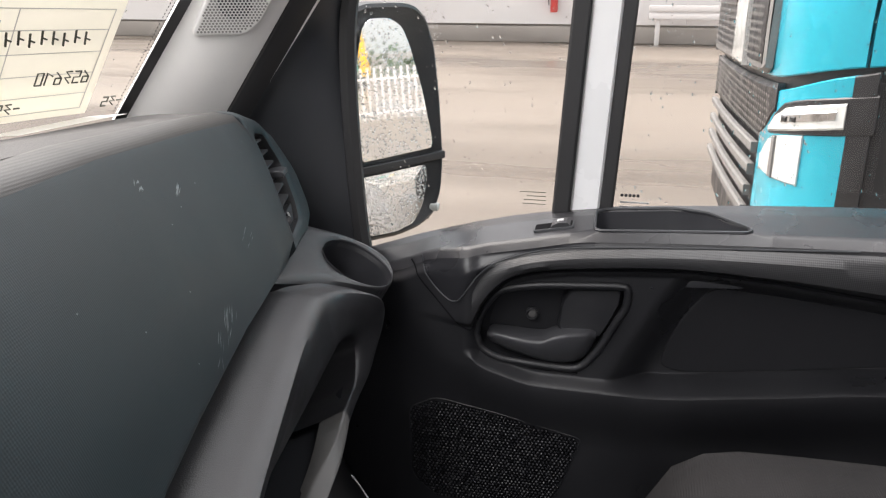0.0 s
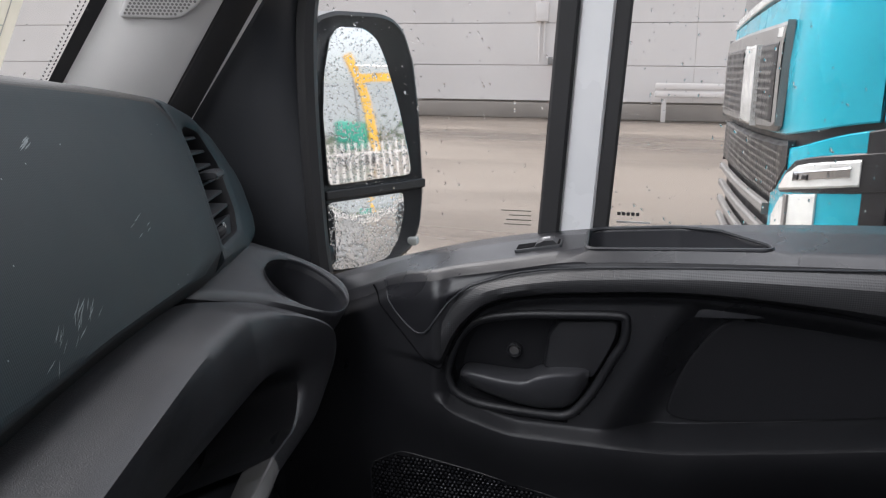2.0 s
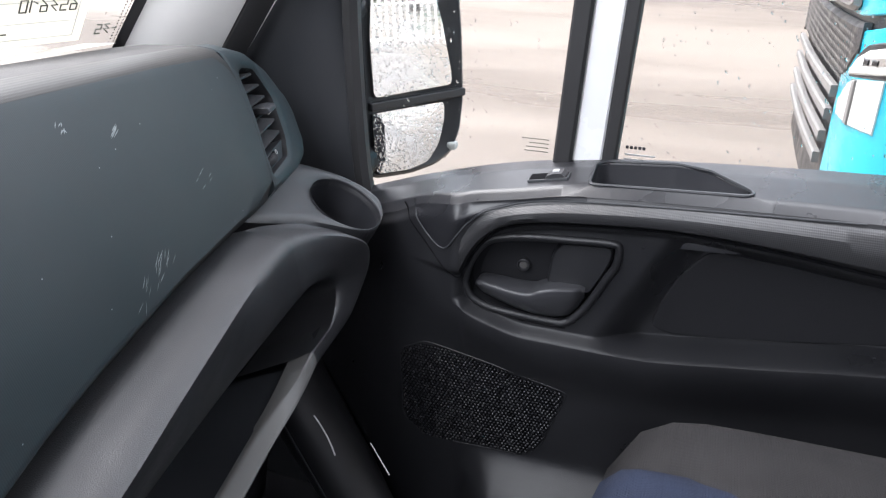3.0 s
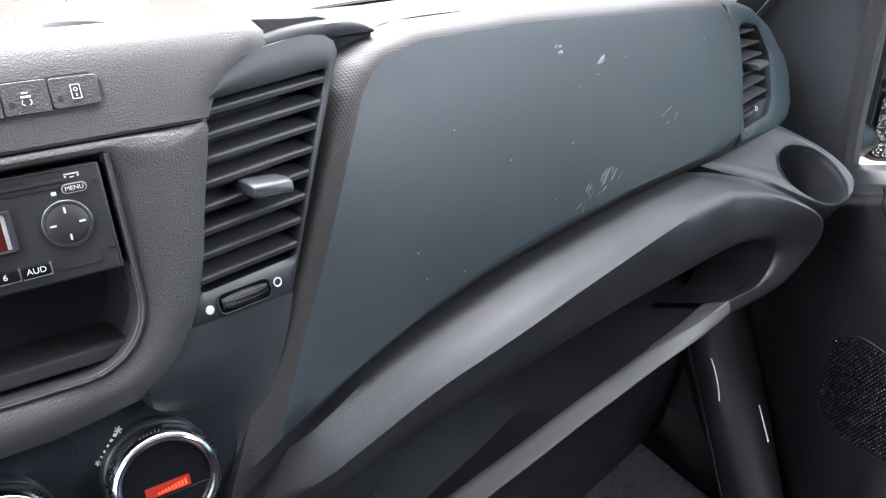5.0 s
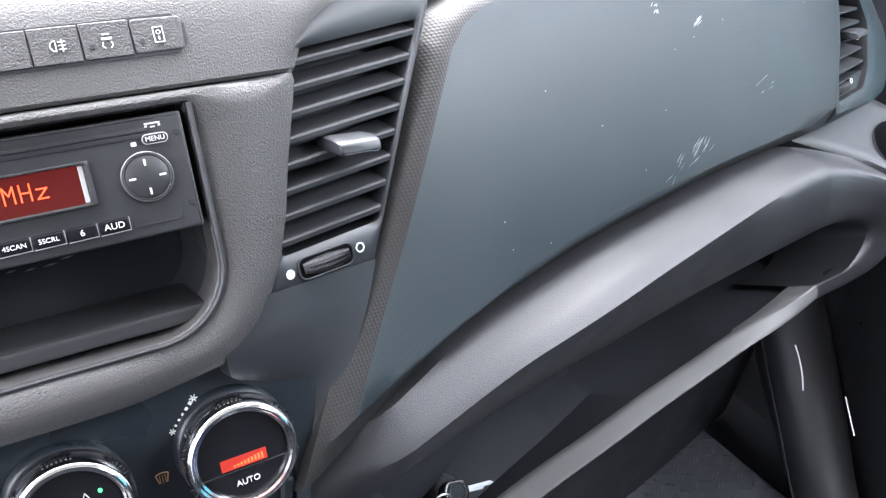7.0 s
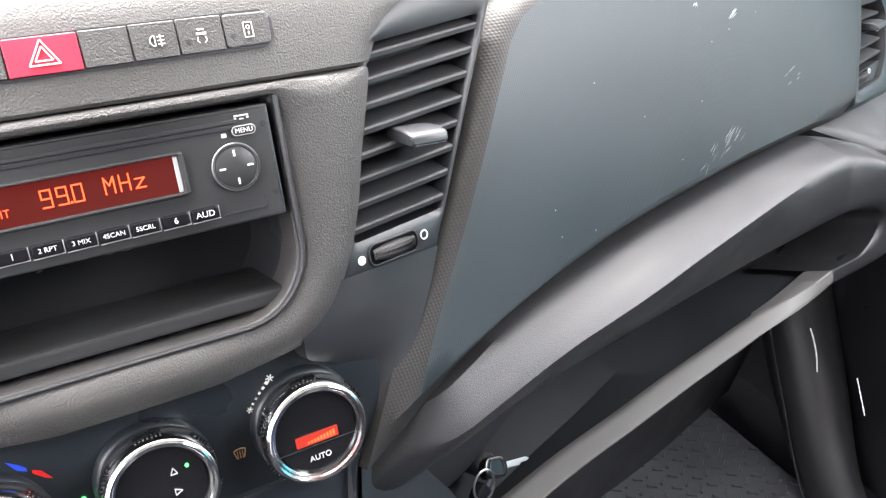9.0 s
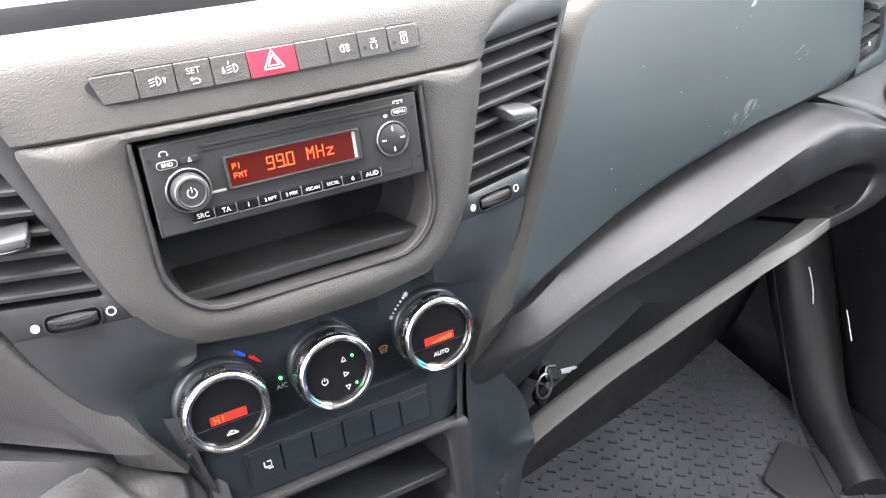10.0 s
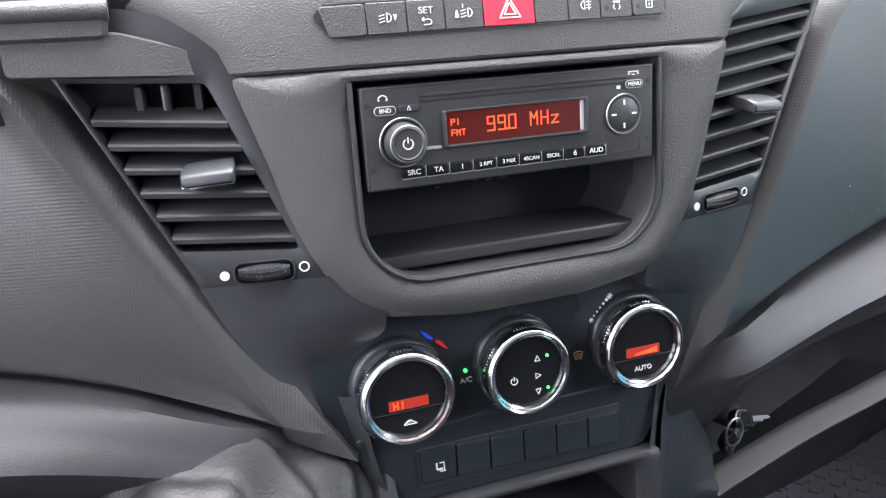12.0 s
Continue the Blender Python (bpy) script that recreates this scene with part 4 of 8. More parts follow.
def mirror_plane(P):
    Q = Plane((-P.o.x, P.o.y, P.o.z), (1, 0, 0), (0, 0, 1))
    Q.u, Q.v, Q.n = Vector((P.u.x, -P.u.y, -P.u.z)), Vector((-P.v.x, P.v.y, P.v.z)), Vector((-P.n.x, P.n.y, P.n.z))
    return Q


GL, VL = mirror_plane(G), mirror_plane(VR)


def centre_vent(sgn, dash):
    """A tall louvred vent beside the radio, with its panel."""
    fr = VR if sgn > 0 else VL
    sg = lambda pts: [(u * sgn, v) for u, v in pts]
    quad = [(0.030, 0.112), (0.117, 0.121), (0.066, 0.0095), (-0.001, 0.005)]
    if sgn < 0:
        quad = [(0.040, 0.099), (0.111, 0.104), (0.066, 0.0095), (0.0012, 0.005)]
    hole = rounded(sg(quad), 0.003, 2)
    outer = sg([(0.02, 0.1), (0.03, 0.117), (0.041, 0.1275), (0.056, 0.1335), (0.074, 0.138), (0.092, 0.141), (0.108, 0.1425), (0.12, 0.141), (0.1265, 0.137), (0.128, 0.13), (0.096, 0.066), (0.062, -0.004), (0.057, -0.015), (-0.012, -0.0135), (-0.008, 0.003), (0.006, 0.0565)])
    if sgn < 0:
        outer, hole = outer[::-1], hole[::-1]
    panel = part("vent_panel", frame_plate(fr, outer, hole, (0.056 * sgn, 0.062), -0.03, 0.0, 0.0015, 0.05), PLASTIC_SMOOTH, dash, "satin black vent surround")
    part("vent_well", plate(fr, hole, -0.06, -0.032, 0.001), PLASTIC_DEEP, panel)
    q = sg(quad)
    q = [q[0], q[1], q[2], q[3]] if sgn > 0 else [q[1], q[0], q[3], q[2]]
    if sgn < 0:
        q[0], q[1] = (-0.1035, 0.0895), (-0.034, 0.0835)
    slat_bank(fr, q, 8 if sgn > 0 else 6, panel, n=-0.001, thick=0.0036)
    vent_tab(fr, 0.051 if sgn > 0 else -0.043, 0.058 if sgn > 0 else 0.053, 0.0, panel, 0.0138, -0.05 * sgn)
    inner = [(-0.14, -0.018), (-0.127, -0.013), (-0.112, -0.0085), (-0.098, -0.0044), (-0.088, -0.0026), (-0.08, -0.0038), (-0.072, -0.008), (-0.0655, -0.0145), (-0.0605, -0.0225), (-0.0565, -0.031), (-0.053, -0.038), (-0.048, -0.042), (-0.03, -0.044), (-0.0135, -0.03)]
    outer_edge = [(-0.14, -0.0165), (-0.109, 0.0014), (-0.036, 0.047), (-0.0135, 0.0575)]
    rows = []
    for k in range(-1, 50):
        v = -0.12 + 0.1082 * max(k, 0) / 49 - (0.004 if k < 0 else 0.0)
        a, b = interp(v, inner), interp(v, outer_edge)
        dip = 0.013 * sstep(0.03, 0.075, -v) + (0.03 if k < 0 else 0.0)
        row = [fr(a * sgn, v, -0.04)]
        for q in range(9):
            t = q / 8
            row.append(fr((a + (b - a) * t) * sgn, v, -dip * (1 - t) ** 1.3 + 0.0003))
        rows.append(row + [fr(b * sgn, v, -0.02)])
    part("vent_lower_panel", grid(rows), PLASTIC_SMOOTH, dash)
    if sgn > 0:
        wheel_dial(fr, 0.0075, -0.0045, 0.0425, -0.0034, 0.0, panel)
    else:
        wheel_dial(fr, -0.0378, -0.0055, -0.0058, -0.0055, 0.0, panel)
    if sgn > 0:
        H = Plane((0.2115, 0.066, 0.914), (0.0823, 0.0125, 0), (0, 0.3, 1))
        crest = [(-0.02, 0.004), (0.0065, 0.009), (0.015, 0.0102), (0.0257, 0.0108), (0.0403, 0.0106), (0.0566, 0.0094), (0.064, 0.0082), (0.0703, 0.0065), (0.0774, 0.0031), (0.086, -0.0035)]
        rows = []
        for k in range(41):
            u = -0.02 + 0.106 * k / 40
            top, foot = interp(u, crest), -0.0102 + 0.0045 * sstep(0.0, 0.06, u)
            h = max(top - foot, 0.001)
            full = 0.35 + 0.65 * (1 - sstep(0.05, 0.086, u))
            row = [H(u, foot - 0.034, -0.02), H(u, foot - 0.008, -0.008), H(u, foot, -0.005)]
            for a in (0.12, 0.3, 0.5, 0.68, 0.82, 0.92, 0.98):
                row.append(H(u, foot + h * a, (-0.003 + 0.003 * math.sin(math.pi * a * 0.55) - 0.012 * max(0.0, (a - 0.5) / 0.5) ** 2.2) * full))
            row += [H(u, top, -0.016 * full), H(u, top + 0.0005, -0.022 * full), H(u, top - 0.006, -0.026 * full)]
            rows.append(row)
        part("vent_cap", grid(rows), PLASTIC_DEEP, dash, "smooth dark cap above the vent")
    else:
        part("vent_roof", plate(S, rounded([(-0.262, 0.028), (-0.1655, 0.022), (-0.174, 0.037), (-0.208, 0.0475), (-0.262, 0.05)], 0.004, 3), -0.05, -0.019, 0.003), PLASTIC_UP, dash, "grey roof over the vent")
        part("hood_end", plate(S, rounded([(-0.35, 0.045), (-0.2125, 0.0435), (-0.209, 0.066), (-0.35, 0.07)], 0.004, 3), -0.06, -0.016, 0.004), PLASTIC_UP, dash, "end of the instrument hood")
        part("hood_rim", tube([S(-0.35 + 0.14 * k / 8, 0.0595 - 0.001 * k / 8, -0.0175) for k in range(9)], 0.0055, 12), PLASTIC_UP, dash)
        for u in (-0.08, -0.066, -0.049):
            part("strut", plate(fr, rrect(u, 0.084, u + 0.0055, 0.1, 0.002, 3), -0.03, -0.012, 0.002), PLASTIC_SMOOTH, panel)


def passenger_vent(dash):
    outer = [(0.29, -0.0475), (0.314, 0.03), (0.322, 0.09), (0.312, 0.135)] + VENT_EDGE
    hole = rounded([(0.343, 0.09), (0.362, 0.0945), (0.398, 0.086), (0.42, 0.046), (0.408, -0.003), (0.388, -0.022), (0.308, -0.0225), (0.312, 0.008), (0.329, 0.042)], 0.007, 3)
    mid = (0.37, 0.025)
    angles = sorted({round(math.atan2(v - mid[1], u - mid[0]) % (2 * math.pi), 5) for u, v in outer + hole} | {round(2 * math.pi * k / 96, 5) for k in range(96)})
    o, i = star(outer, mid, angles), star(hole, mid, angles)
    dome = Domed(G, 1)
    loops = [[dome(u, v, -0.05) for u, v in o]]
    for t in (0.0, 0.04, 0.1, 0.18, 0.28, 0.4, 0.56, 0.8, 0.9, 1.0):
        loops.append([dome(a[0] + (b[0] - a[0]) * t, a[1] + (b[1] - a[1]) * t, -0.003 * max(0.0, (t - 0.8) / 0.2) ** 2) for a, b in zip(o, i)])
    p = part("vent_panel", add_loops(bmesh.new(), loops, cap_last=False), LID, dash, "slate vent end housing")
    tight = snug(hole, 0.0025)
    part("vent_collar", add_loops(bmesh.new(), [[dome(u, v, -0.0028) for u, v in hole], [G(u, v, -0.024) for u, v in tight], [G(u, v, -0.05) for u, v in tight]], cap_last=False), PLASTIC, p, "grained black inner collar")
    # back plate blackened to paint the shade behind the louvres
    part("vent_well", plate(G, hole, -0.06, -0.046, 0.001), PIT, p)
    quad = [(0.346, 0.092), (0.412, 0.088), (0.408, -0.002), (0.316, -0.005)]
    slat_bank(G, quad, 6, p, n=-0.007, depth=0.024, thick=0.003, droop=0.009)
    vent_tab(G, 0.37, 0.042, -0.005, p, 0.014)
    part("vent_sill", plate(G, [(0.31, -0.0215), (0.386, -0.0215), (0.405, -0.004), (0.315, -0.0065)], -0.04, -0.008, 0.001), PLASTIC_SMOOTH, p)
    wheel_dial(G, 0.326, -0.0145, 0.366, -0.0115, -0.008, p)


BAR_TOP = [(-0.42, -0.095), (-0.366, -0.069), (-0.31, -0.056), (-0.225, -0.039), (-0.09, -0.031), (0.05, -0.032), (0.15, -0.036), (0.2, -0.042), (0.26, -0.062)]
BAR_LOW = [(-0.42, -0.165), (-0.36, -0.153), (-0.31, -0.149), (-0.234, -0.1445), (-0.185, -0.143), (-0.11, -0.14), (-0.011, -0.134), (0.1, -0.128), (0.2, -0.13), (0.26, -0.143), (0.34, -0.16)]
BAR_BACK = [(-0.42, -0.078), (-0.31, -0.073), (-0.234, -0.068), (-0.185, -0.064), (-0.11, -0.05), (-0.011, -0.028), (0.1, 0.0), (0.2, 0.0153)]  # how far its lower edge lies back
LIP = [(-0.32, -0.229), (-0.3, -0.226), (-0.245, -0.2195), (-0.19, -0.2145), (-0.12, -0.2105), (-0.04, -0.2045), (0.016, -0.202), (0.1, -0.1975), (0.2, -0.1985), (0.26, -0.202)]
LIP_BACK = [(-0.32, -0.074), (-0.3, -0.073), (-0.245, -0.067), (-0.19, -0.061), (-0.12, -0.051), (-0.04, -0.039), (0.016, -0.031), (0.1, -0.018), (0.2, -0.008)]
# the frame's turn at the door end: outer and inner lines, and how far the outer line lies back
END_OUT = [(0.2, -0.042, -0.008), (0.25, -0.058, -0.006), (0.3, -0.083, 0.014), (0.335, -0.112, 0.04), (0.365, -0.142, 0.05), (0.385, -0.178, 0.036), (0.372, -0.208, 0.014), (0.335, -0.226, 0.0), (0.29, -0.229, -0.01), (0.245, -0.223, -0.01), (0.2, -0.2145, -0.008)]
END_IN = [(0.2, -0.13), (0.24, -0.136), (0.275, -0.146), (0.299, -0.156), (0.312, -0.167), (0.314, -0.178), (0.305, -0.189), (0.288, -0.198), (0.268, -0.202), (0.235, -0.198), (0.2, -0.1925)]


def bar_row(fr, sgn, u, lift=0.0):
    a, c = interp(u, BAR_TOP) + lift, interp(u, BAR_LOW) + lift
    bulge = 0.004 + 0.03 * sstep(-0.40, -0.12, u)
    low = 0.034 * (1 - sstep(-0.4, -0.335, u))
    back = interp(u, BAR_BACK)
    row = [fr(u * sgn, a + 0.004, -0.045), fr(u * sgn, a, -0.008 + 0.007 * (1 - sstep(-0.36, -0.2, u)) - low)]
    for t, n in ((0.06, 0.11), (0.13, 0.31), (0.2, 0.6), (0.26, 0.84), (0.32, 0.97), (0.4, 1.0), (0.6, 0.88), (0.82, 0.74), (0.95, 0.62), (1.0, 0.45)):
        under = max(0.0, (t - 0.32) / 0.68) ** 1.25
        row.append(fr(u * sgn, a + (c - a) * t, bulge * n - low + (back + low - 0.45 * bulge) * under))
    return row + [fr(u * sgn, c + 0.004, back - 0.014), fr(u * sgn, c + 0.01, back - 0.07)]


def shelf_end(dash):
    """Where the padded bar turns down and back into the shelf's lip."""
    o, i = smooth_path(END_OUT, 5), smooth_path([(u, v, 0) for u, v in END_IN], 5)
    rows = []
    for k, (p, q) in enumerate(zip(o, i)):
        s = k / (len(o) - 1)
        bulge = 0.034 - 0.026 * sstep(0.3, 0.9, s)
        row = [G(p.x, p.y, p.z - 0.03)]
        for t, n in ((0.0, 0.0), (0.06, 0.11), (0.13, 0.31), (0.2, 0.6), (0.26, 0.84), (0.32, 0.97), (0.4, 1.0), (0.6, 0.88), (0.82, 0.74), (0.95, 0.62), (1.0, 0.45)):
            c = p.lerp(q, t)
            row.append(G(c.x, c.y, p.z * (1 - t) ** 1.5 + bulge * n))
        w = (q - p).normalized()
        row += [G(q.x - w.x * 0.003, q.y - w.y * 0.003, -0.012), G(q.x - w.x * 0.006, q.y - w.y * 0.006, -0.09)]
        rows.append(row)
    part("shelf_end", grid(rows), PLASTIC, dash, "rounded end of the shelf frame")


def build_dash():
    d = thing("dashboard", "grey and black plastic van dashboard with shelves, vents and slate lid", "dashboard")
    lid_panel(G, 1, d, "passenger_panel", "slate airbag panel with grained rim")
    lid_panel(GL, -1, d, "driver_panel", "grained instrument surround")
    passenger_vent(d)
    centre_vent(1, d)
    centre_vent(-1, d)
    # top skin from each panel's upper edge to the glass
    for fr, sgn, nm in ((G, 1, "dash_top"), (GL, -1, "dash_top")):
        rows = []
        for k in range(40):
            u = -0.262 + (0.462 + 0.262) * k / 39
            vt = interp(u, VT) - 0.001
            base = fr(u * sgn, vt, -0.0205)
            nxt = fr(u * sgn, vt, -0.036) + Vector((0, 0.012, 0.005))
            x = base.x
            far = sstep(0.24, 0.6, abs(x))
            back = Vector((x * 1.02, glass_y(min(abs(x), 0.95), 0.835) + 0.01, 0.79 + 0.042 * far))
            m = nxt.lerp(back, 0.35) + Vector((0, 0, 0.006 + 0.016 * (1 - far)))
            m2 = nxt.lerp(back, 0.75) + Vector((0, 0, 0.003 + 0.014 * (1 - far)))
            rows.append([fr(u * sgn, vt - 0.002, -0.028), base, nxt, m, m2, back])
        part(nm, grid(rows), DASH_TOP, d, "matt grained dash top")
    # upper centre panel with flared ends
    UE = [(0.0205, 0.1565), (0.03, 0.161), (0.043, 0.172), (0.050, 0.186), (0.055, 0.2), (0.060, 0.2055), (0.066, 0.2065), (0.072, 0.2045), (0.078, 0.197), (0.082, 0.186)]
    rows = []
    for v, n in ((0.0212, -0.02), (0.0212, 0.0015), (0.023, 0.0035), (0.035, 0.004), (0.05, 0.004), (0.06, 0.0035), (0.068, 0.002), (0.075, -0.002), (0.080, -0.008), (0.082, -0.016), (0.0815, -0.03)):
        e = interp(v, UE)
        us = [-e + 2 * e * k / 30 for k in range(31)]
        tuck = 0.03 if v < 0.055 else 0.008
        rows.append([SU(us[0], v, n - tuck)] + [SU(u, v, n - 0.004 * max(0.0, abs(u) / e - 0.93) / 0.07) for u in us] + [SU(us[-1], v, n - tuck)])
    part("upper_panel", grid(rows), PLASTIC_UP, d, "grained grey switch panel")
    # open tray behind it
    rows = []
    prof = [(0.045, 0.935), (0.05, 0.858), (0.15, 0.85), (0.188, 0.852), (0.197, 0.86), (0.2, 0.9), (0.2025, 0.9075), (0.208, 0.911), (0.214, 0.91), (0.22, 0.9), (0.235, 0.865)]
    for k in range(42):
        x = -0.42 + 0.42 * min(1, k / 20) + 0.1 * max(0, min(1, (k - 20) / 6)) + 0.045 * max(0, (k - 26) / 15)
        q = max(0.0, min(1.0, (x - 0.1) / 0.045))
        e = math.sqrt(max(0.0, 1 - q * q))
        z1 = 0.911 + 0.014 * q * q
        row = []
        flat = {8: (0.074, 0.926), 9: (0.12, 0.923), 10: (0.2, 0.903)}
        for i, (y, z) in enumerate(prof):
            if i < 8:
                row.append((x, 0.045 + (y - 0.045) * e, 0.935 + (z - 0.935) * e if i < 6 else z + z1 - 0.911))
            else:
                k2 = 1 - e
                row.append((x, y + (flat[i][0] - y) * k2, z + (flat[i][1] - z) * k2))
        rows.append(row + [(x, 0.3, 0.84), (x, glass_y(abs(x), 0.8) + 0.01, 0.79)])
    part("top_tray", grid(rows), PLASTIC, d, "dark open tray on the dash top")
    rows = []
    for k in range(24):
        x = 0.143 + 0.15 * k / 23
        back = glass_y(x, 0.835) + 0.01
        y0 = 0.062 + 0.008 * sstep(0.15, 0.19, x) + 0.01 * sstep(0.2, 0.28, x)
        fall = -0.0035 + 0.004 * sstep(0.2, 0.25, x) + 0.013 * sstep(0.25, 0.29, x)
        rows.append([(x, y0, 0.91 - fall), (x, y0 + 0.004, 0.9235 - fall), (x, y0 + 0.012, 0.926 - fall), (x, 0.12, 0.923 - fall * 0.5), (x, 0.2, 0.9), (x, 0.2 + (back - 0.2) * 0.4, 0.866), (x, back, 0.79)])
    part("dash_top", grid(rows), DASH_TOP, d)
    # radio bezel
    right = [(0.1562, 0.0205), (0.153, 0.008), (0.149, -0.005), (0.142, -0.028), (0.136, -0.052), (0.126, -0.08), (0.111, -0.104), (0.1, -0.1145), (0.087, -0.121)]
    outer = [(-u, v) for u, v in right] + [(-0.04, -0.1265), (0.04, -0.1265)] + [(u, v) for u, v in right[::-1]]
    outer = rounded(outer, 0.004, 2)
    apert = [(-0.0945, 0.0135), (-0.0945, -0.06)] + [(-0.0945 + 0.036 * (1 - math.cos(a)), -0.0635 - 0.0365 * math.sin(a)) for a in [radians(90 * k / 8) for k in range(9)]]
    apert = apert + [(-u, v) for u, v in apert[::-1]]
    part("radio_bezel", frame_plate(SC, outer, apert, (0, -0.045), -0.03, 0.006, 0.005, 0.05), STACK, d, "grained black radio surround")
    lip = [SC(u, v, 0.0046) for u, v in [(u * 1.02, v * 1.01) for u, v in apert]]
    part("bezel_lip", tube(lip, 0.0016, 8), PLASTIC, d)
    part("radio_pocket", dish(S, inset(apert, -0.001), 0.0, 0.075, 0.003), PLASTIC_DEEP, d, "dark storage slot below the radio")
    part("pocket_floor", plate(S, rrect(-0.09, -0.097, 0.09, -0.088, 0.003), -0.07, -0.012, 0.002), RADIO, d)
    # climate panel backing and lower switch panel
    clim = [(-0.135, -0.128), (-0.12, -0.105), (-0.09, -0.1), (0.09, -0.1), (0.118, -0.105), (0.135, -0.128), (0.136, -0.15), (0.127, -0.19), (0.115, -0.21), (-0.115, -0.21), (-0.127, -0.19), (-0.136, -0.15)]
    part("climate_panel", plate(S, rounded(clim[::-1], 0.014, 6), -0.04, -0.016, 0.002), CLIMATE, d, "satin black climate panel")
    lowp = rounded([(-0.112, -0.2), (-0.095, -0.245), (-0.09, -0.252), (0.09, -0.252), (0.097, -0.245), (0.113, -0.2)], 0.006)
    part("lower_panel", plate(S, lowp, -0.035, -0.0122, 0.002), CLIMATE, d)
    cub_o = rounded([(-0.105, -0.252), (-0.1, -0.345), (0.1, -0.345), (0.105, -0.252)], 0.012)
    cub_i = rounded([(-0.085, -0.259), (-0.085, -0.33), (0.0845, -0.33), (0.0825, -0.259)], 0.01)
    part("cubby_frame", frame_plate(S, cub_o, cub_i, (0, -0.295), -0.035, -0.004, 0.004, 0.06), PLASTIC, d)
    part("cubby_well", dish(S, cub_i, -0.008, 0.09, 0.004), PLASTIC_DEEP, d, "dark open cubby")
    part("cubby_shelf", plate(S, rrect(-0.083, -0.305, 0.083, -0.298, 0.002), -0.08, -0.014, 0.002), PLASTIC_SMOOTH, d)
    # console flanks down to the floor
    for sgn in (1, -1):
        rows = []
        for v, n, u in ((-0.17, -0.008, 0.118), (-0.21, -0.01, 0.112), (-0.25, -0.006, 0.103), (-0.345, -0.004, 0.1), (-0.45, -0.02, 0.1), (-0.75, -0.04, 0.11)):
            rows.append([S(u * sgn * 0.9, v, n), S(u * sgn, v, n - 0.008), S((u + 0.02) * sgn, v, n - 0.03), S((u + 0.05) * sgn, v, n - 0.12), S((u + 0.06) * sgn, v, n - 0.3)])
        part("console_flank", grid(rows), PLASTIC, d)
    part("console_front", plate(S, [(-0.1, -0.34), (-0.11, -0.76), (0.11, -0.76), (0.1, -0.34)], -0.1, -0.01, 0.006), PLASTIC, d)
    # padded bar over the shelf, and the like on the driver side
    part("shelf_bar", grid([bar_row(G, 1, -0.395 + 0.596 * k / 49) for k in range(50)]), PLASTIC, d, "padded black bar over the open shelf")
    part("driver_bar", grid([bar_row(GL, -1, -0.395 + 0.635 * k / 49, 0.006) for k in range(50)]), PLASTIC, d, "padded black bar below the instruments")
    shelf_end(d)
    # shelf cavity and lower lip
    rows = []
    for k in range(52):
        u = -0.345 + 0.685 * k / 51
        roll = 0.036 * (1 - sstep(-0.3, -0.185, u))  # the rounded inner edge at the console end
        c, l = interp(u, BAR_LOW) + 0.004, interp(u, LIP)
        b, f = min(-0.006, interp(u, BAR_BACK) - 0.004), interp(u, LIP_BACK)
        dp = 0.26 + 0.74 * sstep(-0.3, 0.2, u)
        rows.append([G(u, c, b), G(u, c - 0.006 - 0.35 * roll, b + 0.08 * roll), G(u, c - 0.006 - 0.75 * roll, b + 0.02 * roll), G(u, c - 0.006 - roll, b - 0.15 * roll - 0.002), G(u, c + 0.002 - 0.95 * roll, b - 0.09 * dp),
                     G(u, c - 0.016 - 0.7 * roll, b - 0.14 * dp), G(u, l + 0.012, f - 0.14 * dp), G(u, l - 0.006, f - 0.1 * dp), G(u, l - 0.004, f - 0.02), G(u, l - 0.001, f - 0.002)])
    part("shelf_well", grid(rows), WELL, d, "dark open shelf")
    rows = []
    for s in (0.0, 0.25, 0.5, 0.75, 1.0):
        rows.append([G(0.33, -0.13 - 0.085 * s, -0.02 - 0.025 * k) for k in range(7)])
    part("shelf_wall", grid(rows), WELL, d)
    part("shelf_ridge", tube([G(0.1 + 0.2 * k / 8, -0.14 - 0.02 * k / 8, -0.135 + 0.02 * k / 8) for k in range(9)], 0.003, 6), PLASTIC, d)
    # hidden box added to stop windscreen light leaking in beside the shelf
    part("leak_block", box((0.62, 0.47, 0.6), (0.72, 0.24, 0.36), 0.02), PLASTIC_DEEP, d)
    part("stack_backing", plate(S, rrect(-0.15, -0.34, 0.15, 0.075, 0.01), -0.12, -0.092, 0.002), PLASTIC_DEEP, d)
    part("stack_fill", frame_plate(S, rrect(-0.135, -0.215, 0.135, 0.015, 0.01), rrect(-0.094, -0.1, 0.094, 0.012, 0.01), (0, -0.05), -0.05, -0.026, 0.002), PLASTIC_SMOOTH, d)
    rows = []
    ledge_cut = ((-0.034, -0.05), (-0.028, -0.03), (-0.022, -0.012), (-0.016, 0.003), (-0.0118, 0.0118), (-0.0098, 0.0142), (-0.0084, 0.0138), (-0.0072, 0.012), (-0.001, 0.0015), (0.0, -0.0005), (0.0003, -0.004))
    swell = (0.0, 0.11, 0.31, 0.6, 0.84, 0.97, 1.0, 0.88, 0.74, 0.62, 0.45)
    for k in range(56):
        u = -0.3 + 0.5 * k / 55
        join = sstep(0.06, 0.2, u)
        l, f = interp(u, LIP) + (-0.1925 - interp(0.2, LIP)) * join, interp(u, LIP_BACK)
        slant = 0.013 * (1 - sstep(-0.3, -0.22, u))
        row = [G(u - slant, l - 0.022 - 0.018 * (1 - join), -0.038 * join + (f - 0.075) * (1 - join))]
